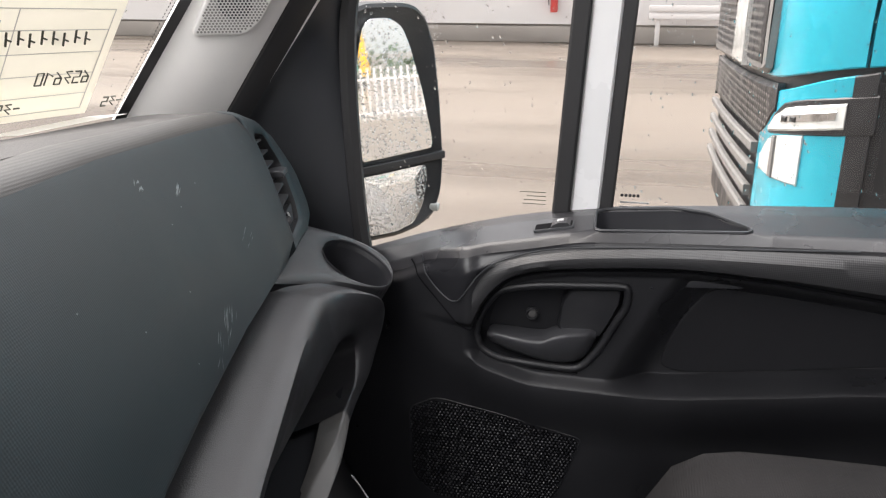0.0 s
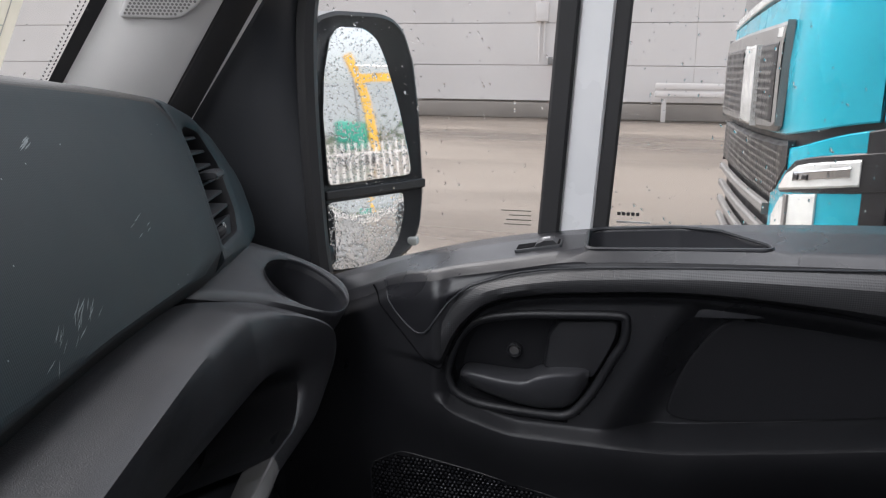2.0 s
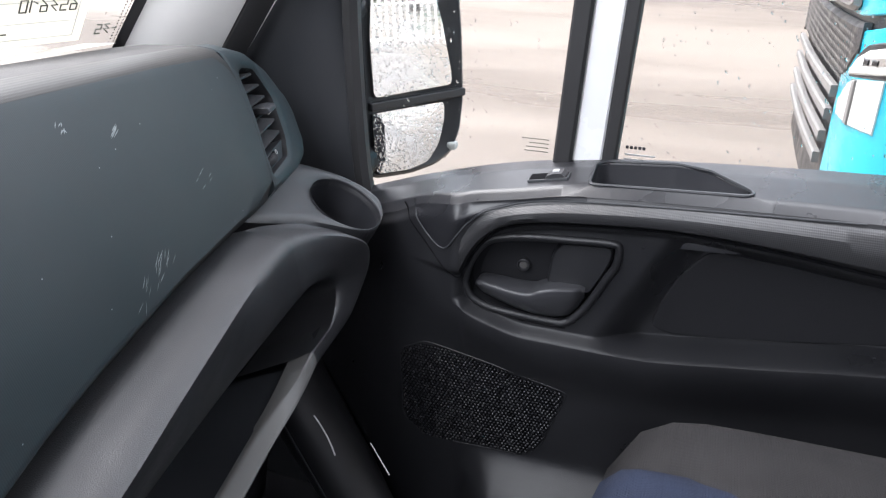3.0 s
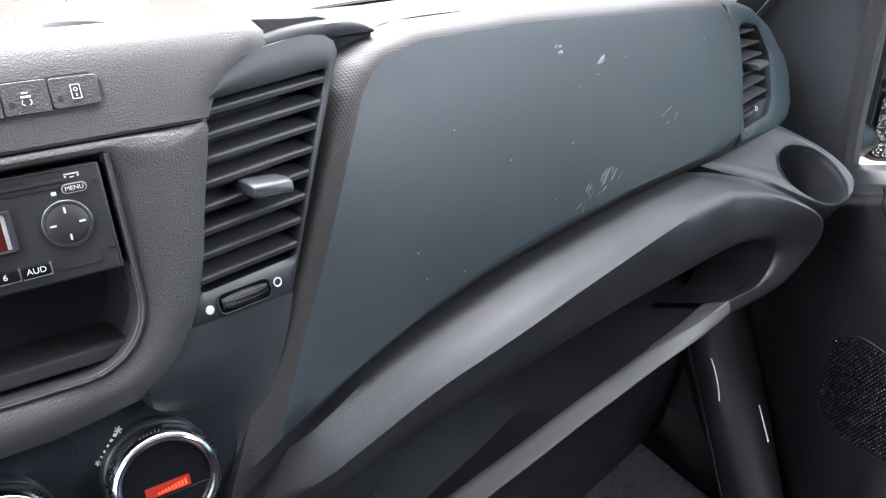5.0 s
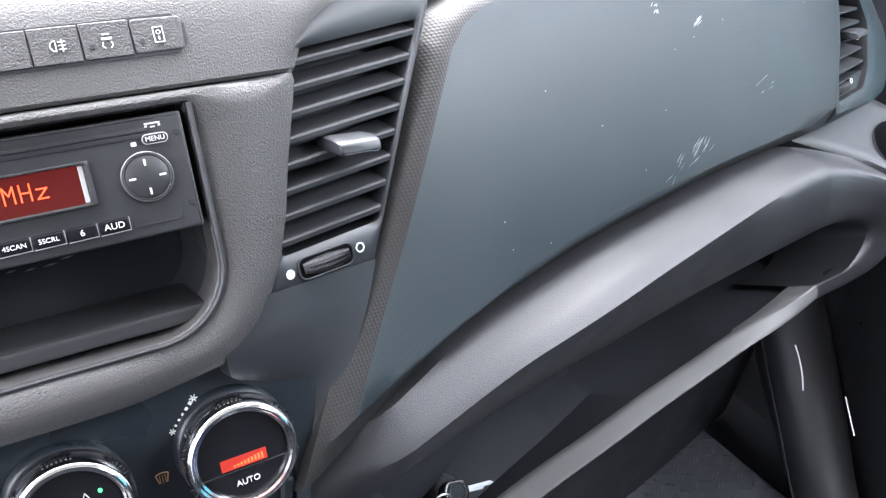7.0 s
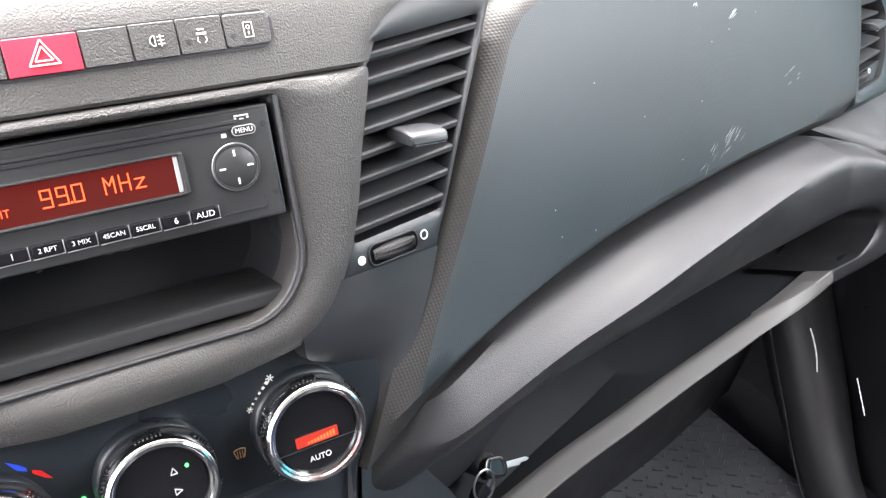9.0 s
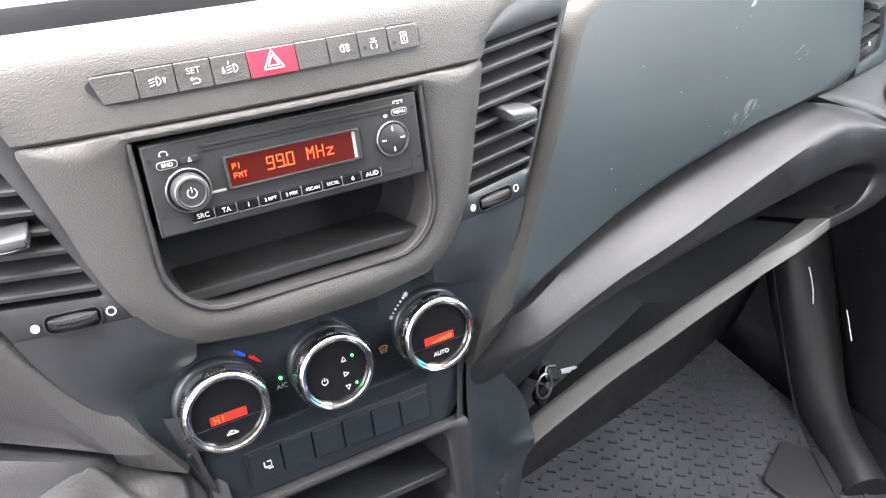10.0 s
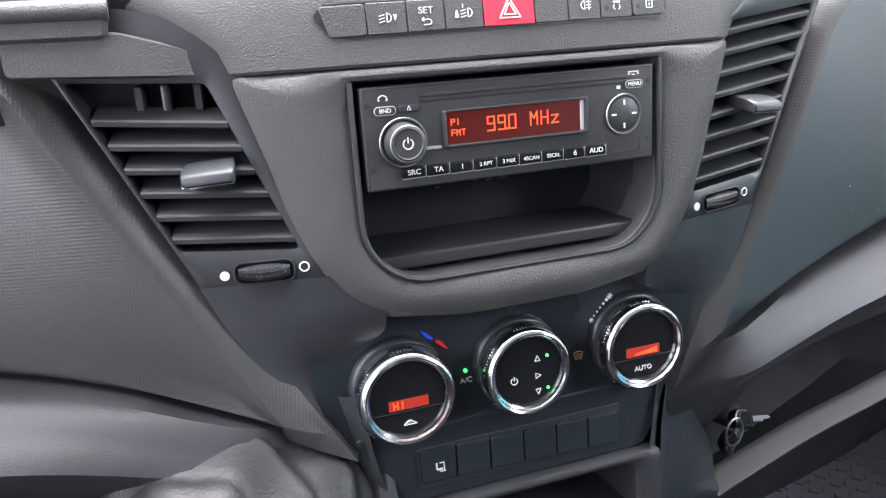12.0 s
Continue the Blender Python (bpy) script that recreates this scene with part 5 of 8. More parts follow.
        for t, (dv, dn), c in zip((0.0, 0.06, 0.13, 0.2, 0.26, 0.32, 0.4, 0.6, 0.82, 0.95, 1.0), ledge_cut, swell):
            v = l + dv * (1 - join) - 0.022 * (1 - t) * join
            row.append(G(u - slant * min(1.0, max(0.0, -dv / 0.0076)), v, (f + dn) * (1 - join) + (0.008 * c - 0.008 * (1 - t) ** 1.5) * join))
        rows.append(row + [G(u, l - 0.003, (f - 0.012) * (1 - join) - 0.02 * join), G(u, l - 0.004, (f - 0.016) * (1 - join) - 0.026 * join)])
    part("shelf_lip", grid(rows), LIP_PLASTIC, d, "smooth shelf lip, coloured lighter as if lit from above")
    # smooth corner between the console and the shelf
    a = [S(0.116, -0.175, -0.016), S(0.113, -0.2, -0.014), S(0.107, -0.235, -0.012), S(0.104, -0.27, -0.01), S(0.103, -0.3, -0.009), S(0.101, -0.34, -0.009), S(0.1, -0.45, -0.025), S(0.1, -0.7, -0.05)]
    b = [G(-0.362, -0.062, -0.03), G(-0.35, -0.1, -0.046), G(-0.326, -0.147, -0.07), G(-0.303, -0.19, -0.0725), G(-0.301, -0.224, -0.0715), G(-0.314, -0.236, -0.059), G(-0.318, -0.3, -0.09), G(-0.35, -0.56, -0.13)]
    rows = []
    for k in range(9):
        t = k / 8
        rows.append([p.lerp(q, t) - S.n * 0.006 * math.sin(math.pi * t) for p, q in zip(smooth_path(a, 4), smooth_path(b, 4))])
    part("corner_panel", grid(rows), CLIMATE, d, "smooth dark corner below the slate lid")
    # underside
    rows = []
    for k in range(12):
        u = -0.42 + 0.88 * k / 11
        l, f = interp(u, LIP) - 0.036, interp(u, LIP_BACK) - 0.01
        rows.append([G(u, l, f - 0.06), G(u, l - 0.05, f - 0.14), G(u, l - 0.3, f - 0.28)])
    part("under_panel", grid(rows), PLASTIC_DEEP, d)
    return d


def build_cup_holder():
    """Round cup well in the dash's corner, its rim tilted a little towards the seat."""
    c = thing("cup_holder", "round black cup holder at the dash corner", "cup holder")
    C = Plane((0.8915, 0.0795, 0.671), (0.74, -0.58, -0.35), (0.5, 0.72, 0.4))
    oval = circle(0, 0, 0.0465, 48)
    out = rounded([(-0.16, -0.066), (-0.123, -0.06), (-0.09, -0.054), (-0.056, -0.0505), (-0.018, -0.051), (0.012, -0.052), (0.034, -0.037), (0.0545, -0.007), (0.062, 0.025), (0.043, 0.047), (0.012, 0.062), (-0.034, 0.07), (-0.09, 0.075), (-0.16, 0.04)], 0.012, 3)
    part("cap", frame_plate(C, out, oval, (0, 0), -0.02, 0.002, 0.005, 0.02), PLASTIC, c, "grained cap with round opening")
    part("well", lathe(C, 0, 0, [(0.0467, 0.0), (0.045, -0.08), (0.038, -0.095), (0.01, -0.097)], 48), PLASTIC_DEEP, c)
    lip = [(u, v) for u, v in out]
    add = add_loops(bmesh.new(), [[C(u, v, -0.008) for u, v in lip], [C(u * 0.98, v * 0.98, -0.05) for u, v in lip], [C(u * 0.9, v * 0.95 + 0.02, -0.12) for u, v in lip], [C(u * 0.75, v * 0.9 + 0.04, -0.2) for u, v in lip]], cap_last=False)
    part("body", add, PLASTIC, c)


# ---- passenger door ----
ZU = [(-0.2, 0.66), (0.04, 0.5), (0.055, 0.56), (0.065, 0.592), (0.08, 0.62), (0.109, 0.648), (0.15, 0.66), (0.2, 0.666), (0.313, 0.673), (0.42, 0.667), (0.51, 0.657), (0.9, 0.62)]
ZL = [(-0.2, 0.54), (0.04, 0.55), (0.055, 0.545), (0.063, 0.532), (0.1, 0.517), (0.146, 0.507), (0.273, 0.506), (0.4, 0.52), (0.535, 0.54), (0.9, 0.57)]
ZS = [(-0.16, 0.58), (-0.1, 0.612), (-0.04, 0.64), (0.0, 0.66), (0.05, 0.673), (0.12, 0.687), (0.2, 0.702), (0.35, 0.71), (0.5, 0.714), (0.9, 0.72)]
ZG = [(-0.16, 0.625), (-0.108, 0.64), (-0.0265, 0.667), (0.113, 0.702), (0.243, 0.72), (0.518, 0.735), (1.0, 0.745)]


HANDLE_RING = [(0.062, 0.567), (0.067, 0.592), (0.08, 0.617), (0.098, 0.632), (0.14, 0.641), (0.19, 0.645), (0.24, 0.648), (0.25, 0.643), (0.249, 0.62), (0.24, 0.602), (0.222, 0.565), (0.207, 0.543), (0.196, 0.533), (0.18, 0.53), (0.13, 0.532), (0.093, 0.536), (0.07, 0.548)]


def inside(u, v, pts):
    hit = False
    for (x1, y1), (x2, y2) in zip(pts, pts[1:] + pts[:1]):
        if (y1 > v) != (y2 > v) and u < (x2 - x1) * (v - y1) / (y2 - y1) + x1:
            hit = not hit
    return hit


def door_depth(u, z):
    """How far the door's inner face stands out at u (backwards) and height z."""
    if 0.06 < u < 0.252 and 0.528 < z < 0.65 and inside(u, z, HANDLE_RING):
        return -0.05
    zu, zl, zs = interp(max(u, 0.06), ZU), interp(max(u, 0.06), ZL), interp(u, ZS)
    fore = sstep(-0.03, 0.075, u)
    d = -0.02 + 0.025 * fore * sstep(zl - 0.095, zl - 0.003, z)
    rec = sstep(0.046, 0.07, u)
    if rec and z > zl:
        deep = sstep(0.0, 1.0, (u - 0.236 - 0.5 * (z - 0.537)) / 0.062)
        floor = -0.012 - 0.032 * deep
        hollow = 0.005 + (floor - 0.005) * sstep(0.0, 0.013, z - zl)
        hollow += (-0.006 - hollow) * sstep(zu - 0.01 - 0.022 * deep, zu, z)
        d += (hollow - d) * rec
    d += 0.008 * sstep(zu + 0.001, zu + 0.012, z) * fore
    d -= 0.010 * sstep(zs - 0.014, zs, z)
    d -= 0.04 * (1 - sstep(-0.14, 0.0, u))
    d += 0.055 * (1 - sstep(0.24, 0.31, z)) * sstep(0.05, 0.12, u)
    return d


def ledge_width(u):
    return 1.05 - D(u, interp(u, ZS), door_depth(u, interp(u, ZS))).x


def ledge(u, w, n=0.0):
    """A point on the ledge, w metres in from its room-side edge."""
    a = D(u, interp(u, ZS), door_depth(u, interp(u, ZS)))
    b = Vector((1.05, -u, interp(u, ZG)))
    s = w / (b.x - a.x)
    p = a.lerp(b, s)
    p.z += 0.008 * min(1.0, s / 0.12) * (1 - max(0.0, s - 0.6) / 0.4) + n
    return p


class Ledge:
    def __call__(self, u, w, n=0.0):
        return ledge(u, w * ledge_width(u) / ledge_width(0.29), n)


def build_door():
    d = thing("passenger_door", "black plastic van door with handle, speaker grille and divided window", "door")
    us = [-0.16 + 0.0105 * k for k in range(104)]
    fine = [-0.16 + 0.0032 * k for k in range(338)]
    rows = []
    def bands(u):
        """Heights of the panel's moulded lines at u, from the foot up."""
        low = interp(max(u, 0.06), ZL)
        high = max(low + 0.03, interp(max(u, 0.06), ZU))
        top = interp(u, ZS)
        high = min(high, top - 0.012)
        low = min(low, high - 0.02)
        return [0.11, low - 0.1, low - 0.02, low + 0.016, high - 0.02, high + 0.02 if high + 0.02 < top - 0.004 else top - 0.004, top]

    for b, count in enumerate((30, 24, 30, 12, 22, 16)):
        for k in range(count + (b == 5)):
            row = []
            for u in fine:
                h = bands(u)
                z = h[b] + (h[b + 1] - h[b]) * k / count
                row.append(D(u, z, door_depth(u, z)))
            rows.append(row)
    # ledge over to the glass, left open where the tray lies
    ua, ub = us[32], us[54]
    for lo, hi in ((0, 32), (54, len(us) - 1)):
        skin = []
        for k in range(25):
            s = k / 24
            row = [ledge(u, s * ledge_width(u)) for u in us[lo:hi + 1]]
            tuck = ledge(us[hi] + 0.004, s * ledge_width(us[hi]), -0.004) if lo == 0 else ledge(us[lo] - 0.004, s * ledge_width(us[lo]), -0.004)
            skin.append(row + [tuck] if lo == 0 else [tuck] + row)
        part("ledge", grid(skin), LEDGE, d, "smooth black ledge below the window")
    LE = Ledge()
    w = ledge_width(0.29)
    count = [k / 24 for k in range(25)]
    outer = [(ua + (ub - ua) * k, 0.0) for k in count] + [(ub, w * k) for k in count[1:]] + [(ub + (ua - ub) * k, w) for k in count[1:]] + [(ua, w * (1 - k)) for k in count[1:-1]]
    tray = rounded([(0.207, 0.018), (0.206, 0.082), (0.215, 0.094), (0.30, 0.096), (0.335, 0.075), (0.385, 0.026), (0.383, 0.018)], 0.009)
    mid = (0.28, 0.055)
    part("ledge", frame_plate(LE, outer, tray, mid, -0.004, 0.0, 0.0025, 0.045, flush=True), LEDGE, d, "smooth black ledge with open tray")
    part("tray_wall", dish(LE, inset(tray, 0.0012), -0.003, 0.048, 0.002), PLASTIC_DEEP, d, "dark tray lining")
    tr = part("tray_rim", tube([LE(u, v, 0.0006) for u, v in inset(tray, -0.002)], 0.0022, 6, closed=True), PLASTIC_SMOOTH, d)
    part("tray_well", plate(LE, inset(tray, -0.002), -0.07, -0.054, 0.001), PLASTIC_DEEP, tr, "dark tray floor")
    # grained pad between ledge and recess
    pad = []
    PA = [(0.06, 0.633), (0.075, 0.658), (0.1, 0.6745), (0.15, 0.688), (0.2, 0.696), (0.35, 0.7065), (0.5, 0.711), (0.9, 0.717)]
    for t, n in ((0.0, -0.002), (0.08, 0.003), (0.3, 0.0075), (0.55, 0.0085), (0.8, 0.007), (0.95, 0.003), (1.0, -0.004)):
        row = []
        for k in range(90):
            u = 0.06 + 0.85 * k / 89
            zt = interp(u, PA)
            zb = interp(u, ZU) + 0.004
            z = zt + (zb - zt) * t
            row.append(D(u, z, door_depth(u, z) + n))
        pad.append(row)
    part("grained_pad", grid(pad), PAD_WEAVE, d, "grained soft edge pad")
    # lip line round the ledge's dark nose
    nose = smooth_path([(-0.014, 0.664, 0), (-0.01, 0.65, 0), (0.004, 0.632, 0), (0.024, 0.6175, 0), (0.036, 0.6155, 0), (0.045, 0.622, 0), (0.058, 0.642, 0), (0.071, 0.6575, 0), (0.1, 0.676, 0), (0.2, 0.6975, 0), (0.5, 0.713, 0)], 5)
    low = [(p.x, p.y) for p in nose]
    skin = []
    for k in range(60):
        u = -0.0135 + 0.22 * k / 59
        za, zb = interp(u, low), interp(u, ZS) + 0.0015
        za = min(za, zb - 0.001)
        skin.append([D(u, za, door_depth(u, za) - 0.004)] + [D(u, za + (zb - za) * q / 6, door_depth(u, za + (zb - za) * q / 6) + 0.0022 * (1 - (1 - q / 6) ** 6)) for q in range(7)])
    part("ledge_nose", grid(skin), LEDGE, d, "smooth black nose of the ledge")
    part("ledge_lip", tube([D(p.x, p.y, door_depth(p.x, p.y) + 0.0008) for p in nose], 0.0012, 6), PLASTIC_SMOOTH, d)
    seam = smooth_path([(-0.03, 0.655, 0), (-0.015, 0.635, 0), (0.01, 0.612, 0), (0.04, 0.586, 0), (0.056, 0.576, 0), (0.062, 0.59, 0), (0.075, 0.62, 0), (0.09, 0.638, 0)], 5)
    part("panel_seam", tube([D(p.x, p.y, door_depth(p.x, p.y) - 0.0002) for p in seam], 0.0011, 5), PIT, d)
    part("inner_panel", grid(rows), DOOR_PLASTIC, d, "moulded black inner panel")
    # door glass and its frame
    g = part("window_glass", box((1.062, -0.42, 1.08), (0.005, 1.1, 0.9)), GLASS, d)
    g.visible_shadow = False

    def post(name, u0b, u1b, x0, x1, material, label):
        lean = 0.052
        bm = bmesh.new()
        loops = []
        for z in (0.68, 1.1, 1.5):
            k = lean * (z - 0.71)
            r = 0.003
            loops.append([Vector((x0 + r, -(u0b + k), z)), Vector((x0, -(u0b + k + r), z)), Vector((x0, -(u1b + k - r), z)), Vector((x0 + r, -(u1b + k), z)), Vector((x1, -(u1b + k), z)), Vector((x1, -(u0b + k), z))])
        return part(name, add_loops(bm, loops, cap_first=True), material, d, label)

    post("front_channel", 0.1455, 0.169, 1.035, 1.07, RUBBER, "black rubber glass channel")
    post("divider_post", 0.169, 0.207, 1.043, 1.068, WHITE_PAINT, "white painted divider post")
    post("rear_channel", 0.207, 0.2245, 1.035, 1.07, RUBBER, "black rubber glass channel")
    # front frame rubber, curving back at the top
    path = [(1.035, 0.107, 0.60), (1.035, 0.118, 0.68), (1.035, 0.125, 0.8), (1.035, 0.127, 0.9), (1.035, 0.122, 0.97), (1.035, 0.104, 1.03), (1.035, 0.07, 1.085), (1.035, 0.0, 1.2), (1.03, -0.1, 1.36), (1.02, -0.25, 1.46), (1.02, -1.0, 1.5)]
    rows = []
    for p in smooth_path(path, 5):
        rows.append([p + Vector((0.02, 0.0, 0)), p + Vector((0.0, -0.004, 0)), p + Vector((-0.008, 0.004, 0)), p + Vector((-0.008, 0.014, 0)), p + Vector((0.005, 0.022, 0.0))])
    part("window_rubber", grid(rows), RUBBER, d, "black window rubber")
    rows = []
    for p in smooth_path(path, 5):
        q = p + Vector((-0.004, 0.016, 0))
        z = p.z
        yb = 0.252 + (0.09 - 0.252) * (z - 0.85) / 0.208
        q2 = Vector((0.993 - 0.05 * (z - 0.86), max(yb, q.y + 0.012) if z < 1.1 else q.y + 0.05, z + (0.0 if z < 1.1 else 0.06)))
        rows.append([q, q.lerp(q2, 0.15) + Vector((-0.007, 0, 0)), q.lerp(q2, 0.5) + Vector((-0.008, 0, 0)), q.lerp(q2, 0.85) + Vector((-0.006, 0, 0)), q2])
    part("mirror_sail", grid(rows), PLASTIC_SMOOTH, d, "black corner trim by the mirror")
    part("rear_frame", box((1.06, -1.0, 1.1), (0.1, 0.12, 0.9), 0.01), PLASTIC, d)
    part("header", box((1.05, -0.6, 1.58), (0.1, 1.2, 0.2), 0.02), PILLAR, d)
    # glass marks
    GP = Plane((1.058, 0, 0), (0, -1, 0), (0, 0, 1))
    GP.n = Vector((-1, 0, 0))
    for k, w in enumerate((0.036, 0.026, 0.03, 0.032)):
        part("glass_mark", plate(GP, rrect(0.135 - w, 0.73 - 0.0055 * k, 0.135, 0.7311 - 0.0055 * k, 0.0004, 2), 0, 0.0006, 0.0002), PEN, d)
    for a in range(5):
        part("glass_mark", plate(GP, rrect(0.2335 + 0.0052 * a, 0.731, 0.2373 + 0.0052 * a, 0.735, 0.0008, 2), 0, 0.0006, 0.0002), BLACK_INK, d)
    for k, w in enumerate((0.038, 0.03)):
        part("glass_mark", plate(GP, rrect(0.233, 0.7225 - 0.0062 * k, 0.233 + w, 0.7247 - 0.0062 * k, 0.0005, 2), 0, 0.0006, 0.0002), GREY_INK, d)
    # handle bowl, ring and lever
    loop = smooth_path([(u, z, 0) for u, z in HANDLE_RING + HANDLE_RING[:1]], 4)[:-1]
    pts = [(p.x, p.y) for p in loop]
    bowl = part("handle_bezel", tube([D(u, z, -0.0115) for u, z in pts], 0.0052, 12, closed=True), DOOR_PLASTIC, d, "smooth black handle surround")
    part("handle_bowl", add_loops(bmesh.new(), [[D(u, z, -0.006) for u, z in pts], [D(u, z, -0.034) for u, z in inset(pts, 0.004)], [D(u, z, -0.041) for u, z in inset(pts, 0.012)]]), INSERT, bowl)
    lever = []
    line = smooth_path([(0.0, 0.569, 0.557), (0.05, 0.5735, 0.552), (0.2, 0.5735, 0.546), (0.4, 0.572, 0.5405), (0.53, 0.573, 0.5375), (0.62, 0.579, 0.536), (0.74, 0.5835, 0.5355), (0.86, 0.5845, 0.539), (0.95, 0.5845, 0.551), (1.0, 0.582, 0.563)], 4)
    for k, p in enumerate(line):
        s, zt, zb = p
        u = 0.076 + 0.139 * s
        n = -0.016 + 0.026 * math.sin(math.pi * (0.14 + 0.72 * s)) * sstep(-0.04, 0.05, s) * (1 - 0.6 * sstep(0.92, 1.0, s))
        front = -0.016 + (n + 0.016) * 0.85
        drop = zt - zb
        row = [D(u, zt - 0.001, -0.034), D(u, zt, front - 0.005), D(u, zt - 0.0008, front - 0.0015), D(u, zt - 0.0025, front), D(u, zt - 0.005, front + 0.0004),
               D(u, zt - 0.35 * drop, front - 0.0015), D(u, zt - 0.6 * drop, front - 0.005), D(u, zt - 0.85 * drop, front - 0.011), D(u, zb + 0.0015, front - 0.0155), D(u, zb, front - 0.019), D(u, zb, -0.036)]
        lever.append(row)
    # near-black bead that paints the groove's shade line
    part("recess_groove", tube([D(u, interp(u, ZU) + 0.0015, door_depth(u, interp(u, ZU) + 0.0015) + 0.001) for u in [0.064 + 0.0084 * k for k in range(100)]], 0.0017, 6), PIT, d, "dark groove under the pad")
    part("handle_lever", grid(lever), LEVER, d, "glossy black pull lever")
    part("handle_pad", plate(D, rounded([(0.165, 0.58), (0.17, 0.62), (0.18, 0.637), (0.238, 0.642), (0.2445, 0.636), (0.243, 0.62), (0.234, 0.598), (0.221, 0.572), (0.2, 0.575)], 0.006), -0.056, -0.018, 0.006), DOOR_PLASTIC, d)
    lk = part("lock_screw", lathe(D, 0.132, 0.5915, [(0.0085, -0.045), (0.0085, -0.034), (0.007, -0.0325), (0.0055, -0.035)], 24), PLASTIC, d, "small round lock screw")
    part("screw_head", lathe(D, 0.132, 0.5915, [(0.005, -0.04), (0.0048, -0.0345), (0.001, -0.0342)], 20), PLASTIC_UP, lk)
    # soft insert
    ins = rounded([(0.297, 0.537), (0.303, 0.562), (0.319, 0.602), (0.345, 0.638), (0.38, 0.652), (0.44, 0.652), (0.512, 0.645), (0.8, 0.61), (0.8, 0.585), (0.548, 0.556), (0.46, 0.542), (0.36, 0.528), (0.325, 0.525), (0.303, 0.529)], 0.012)
    part("soft_insert", plate(D, ins, -0.07, -0.0405, 0.003), INSERT, d, "dark felt insert")
    # switch
    LP = Plane(ledge(0.12, 0.04), ledge(0.17, 0.04) - ledge(0.12, 0.04), Vector((1, 0, 0.02)))
    LP.n = -LP.n if LP.n.z < 0 else LP.n
    LP.o = LP.o + LP.n * 0.0012
    sw = part("window_switch", plate(LP, rrect(0.009, -0.012, 0.06, 0.013, 0.003), -0.006, 0.0008, 0.0006), PLASTIC_SMOOTH, d)
    # flat plate, not cut in: its black paints the hole's shade
    part("switch_well", plate(LP, rrect(0.011, -0.01, 0.058, 0.011, 0.002), -0.004, 0.0014, 0.0003), PIT, sw)
    rows = []
    for uu, h in ((0.03, 0.0), (0.034, 0.004), (0.043, 0.0065), (0.052, 0.0055), (0.057, 0.0)):
        rows.append([LP(uu, -0.010, -0.002), LP(uu, -0.010, h), LP(uu, 0.011, h), LP(uu, 0.011, -0.002)])
    rk = part("rocker", grid(rows), PLASTIC, sw, "window rocker switch")
    part("icon", plate(LP, rrect(0.040, -0.003, 0.048, 0.004, 0.001), 0.004, 0.0074, 0.0002), GREY_INK, rk)
    # speaker grille
    mesh = rounded([(-0.033, 0.439), (0.0, 0.459), (0.012, 0.4615), (0.10, 0.449), (0.203, 0.424), (0.204, 0.415), (0.175, 0.329), (0.155, 0.308), (0.0086, 0.302), (-0.03, 0.33)], 0.01)
    DS = lambda u, v, n=0.0: D(u, v, door_depth(u, v) + n)
    inner = inset(mesh, 0.003)

    def within(u, v):
        hit = False
        for (x1, y1), (x2, y2) in zip(inner, inner[1:] + inner[:1]):
            if (y1 > v) != (y2 > v) and u < (x2 - x1) * (v - y1) / (y2 - y1) + x1:
                hit = not hit
        return hit

    bm, base = bmesh.new(), bmesh.new()
    random.seed(8)
    ring = [math.pi * q / 3 for q in range(6)]
    for i in range(48):
        for j in range(36):
            u, v = -0.034 + 0.0052 * i + 0.0026 * (j % 2), 0.302 + 0.0046 * j
            if within(u, v):
                du, dv, h = random.uniform(-0.0009, 0.0009), random.uniform(-0.0009, 0.0009), random.uniform(0.0026, 0.0036)
                add_loops(bm, [[DS(u + 0.0022 * math.cos(q), v + 0.0021 * math.sin(q), 0.001) for q in ring],
                               [DS(u + du * 0.5 + 0.0017 * math.cos(q), v + dv * 0.5 + 0.0016 * math.sin(q), h * 0.8) for q in ring],
                               [DS(u + du + 0.0008 * math.cos(q), v + dv + 0.0008 * math.sin(q), h) for q in ring]])
                base.faces.new([base.verts.new(DS(u + a, v + b, 0.0012)) for a, b in ((-0.0028, -0.0025), (0.0028, -0.0025), (0.0028, 0.0025), (-0.0028, 0.0025))])
    # near-black sheet under the studs paints shade in the perforations
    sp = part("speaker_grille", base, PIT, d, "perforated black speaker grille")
    tagged(part("grille_stud", bm, STUD, sp, smooth=False), kind="stuff")
    edge = [(u, v) for u, v in mesh]
    part("grille_edge", tube([DS(u, v, 0.0004) for u, v in edge], 0.0009, 6, closed=True), DOOR_PLASTIC, sp)
    return d


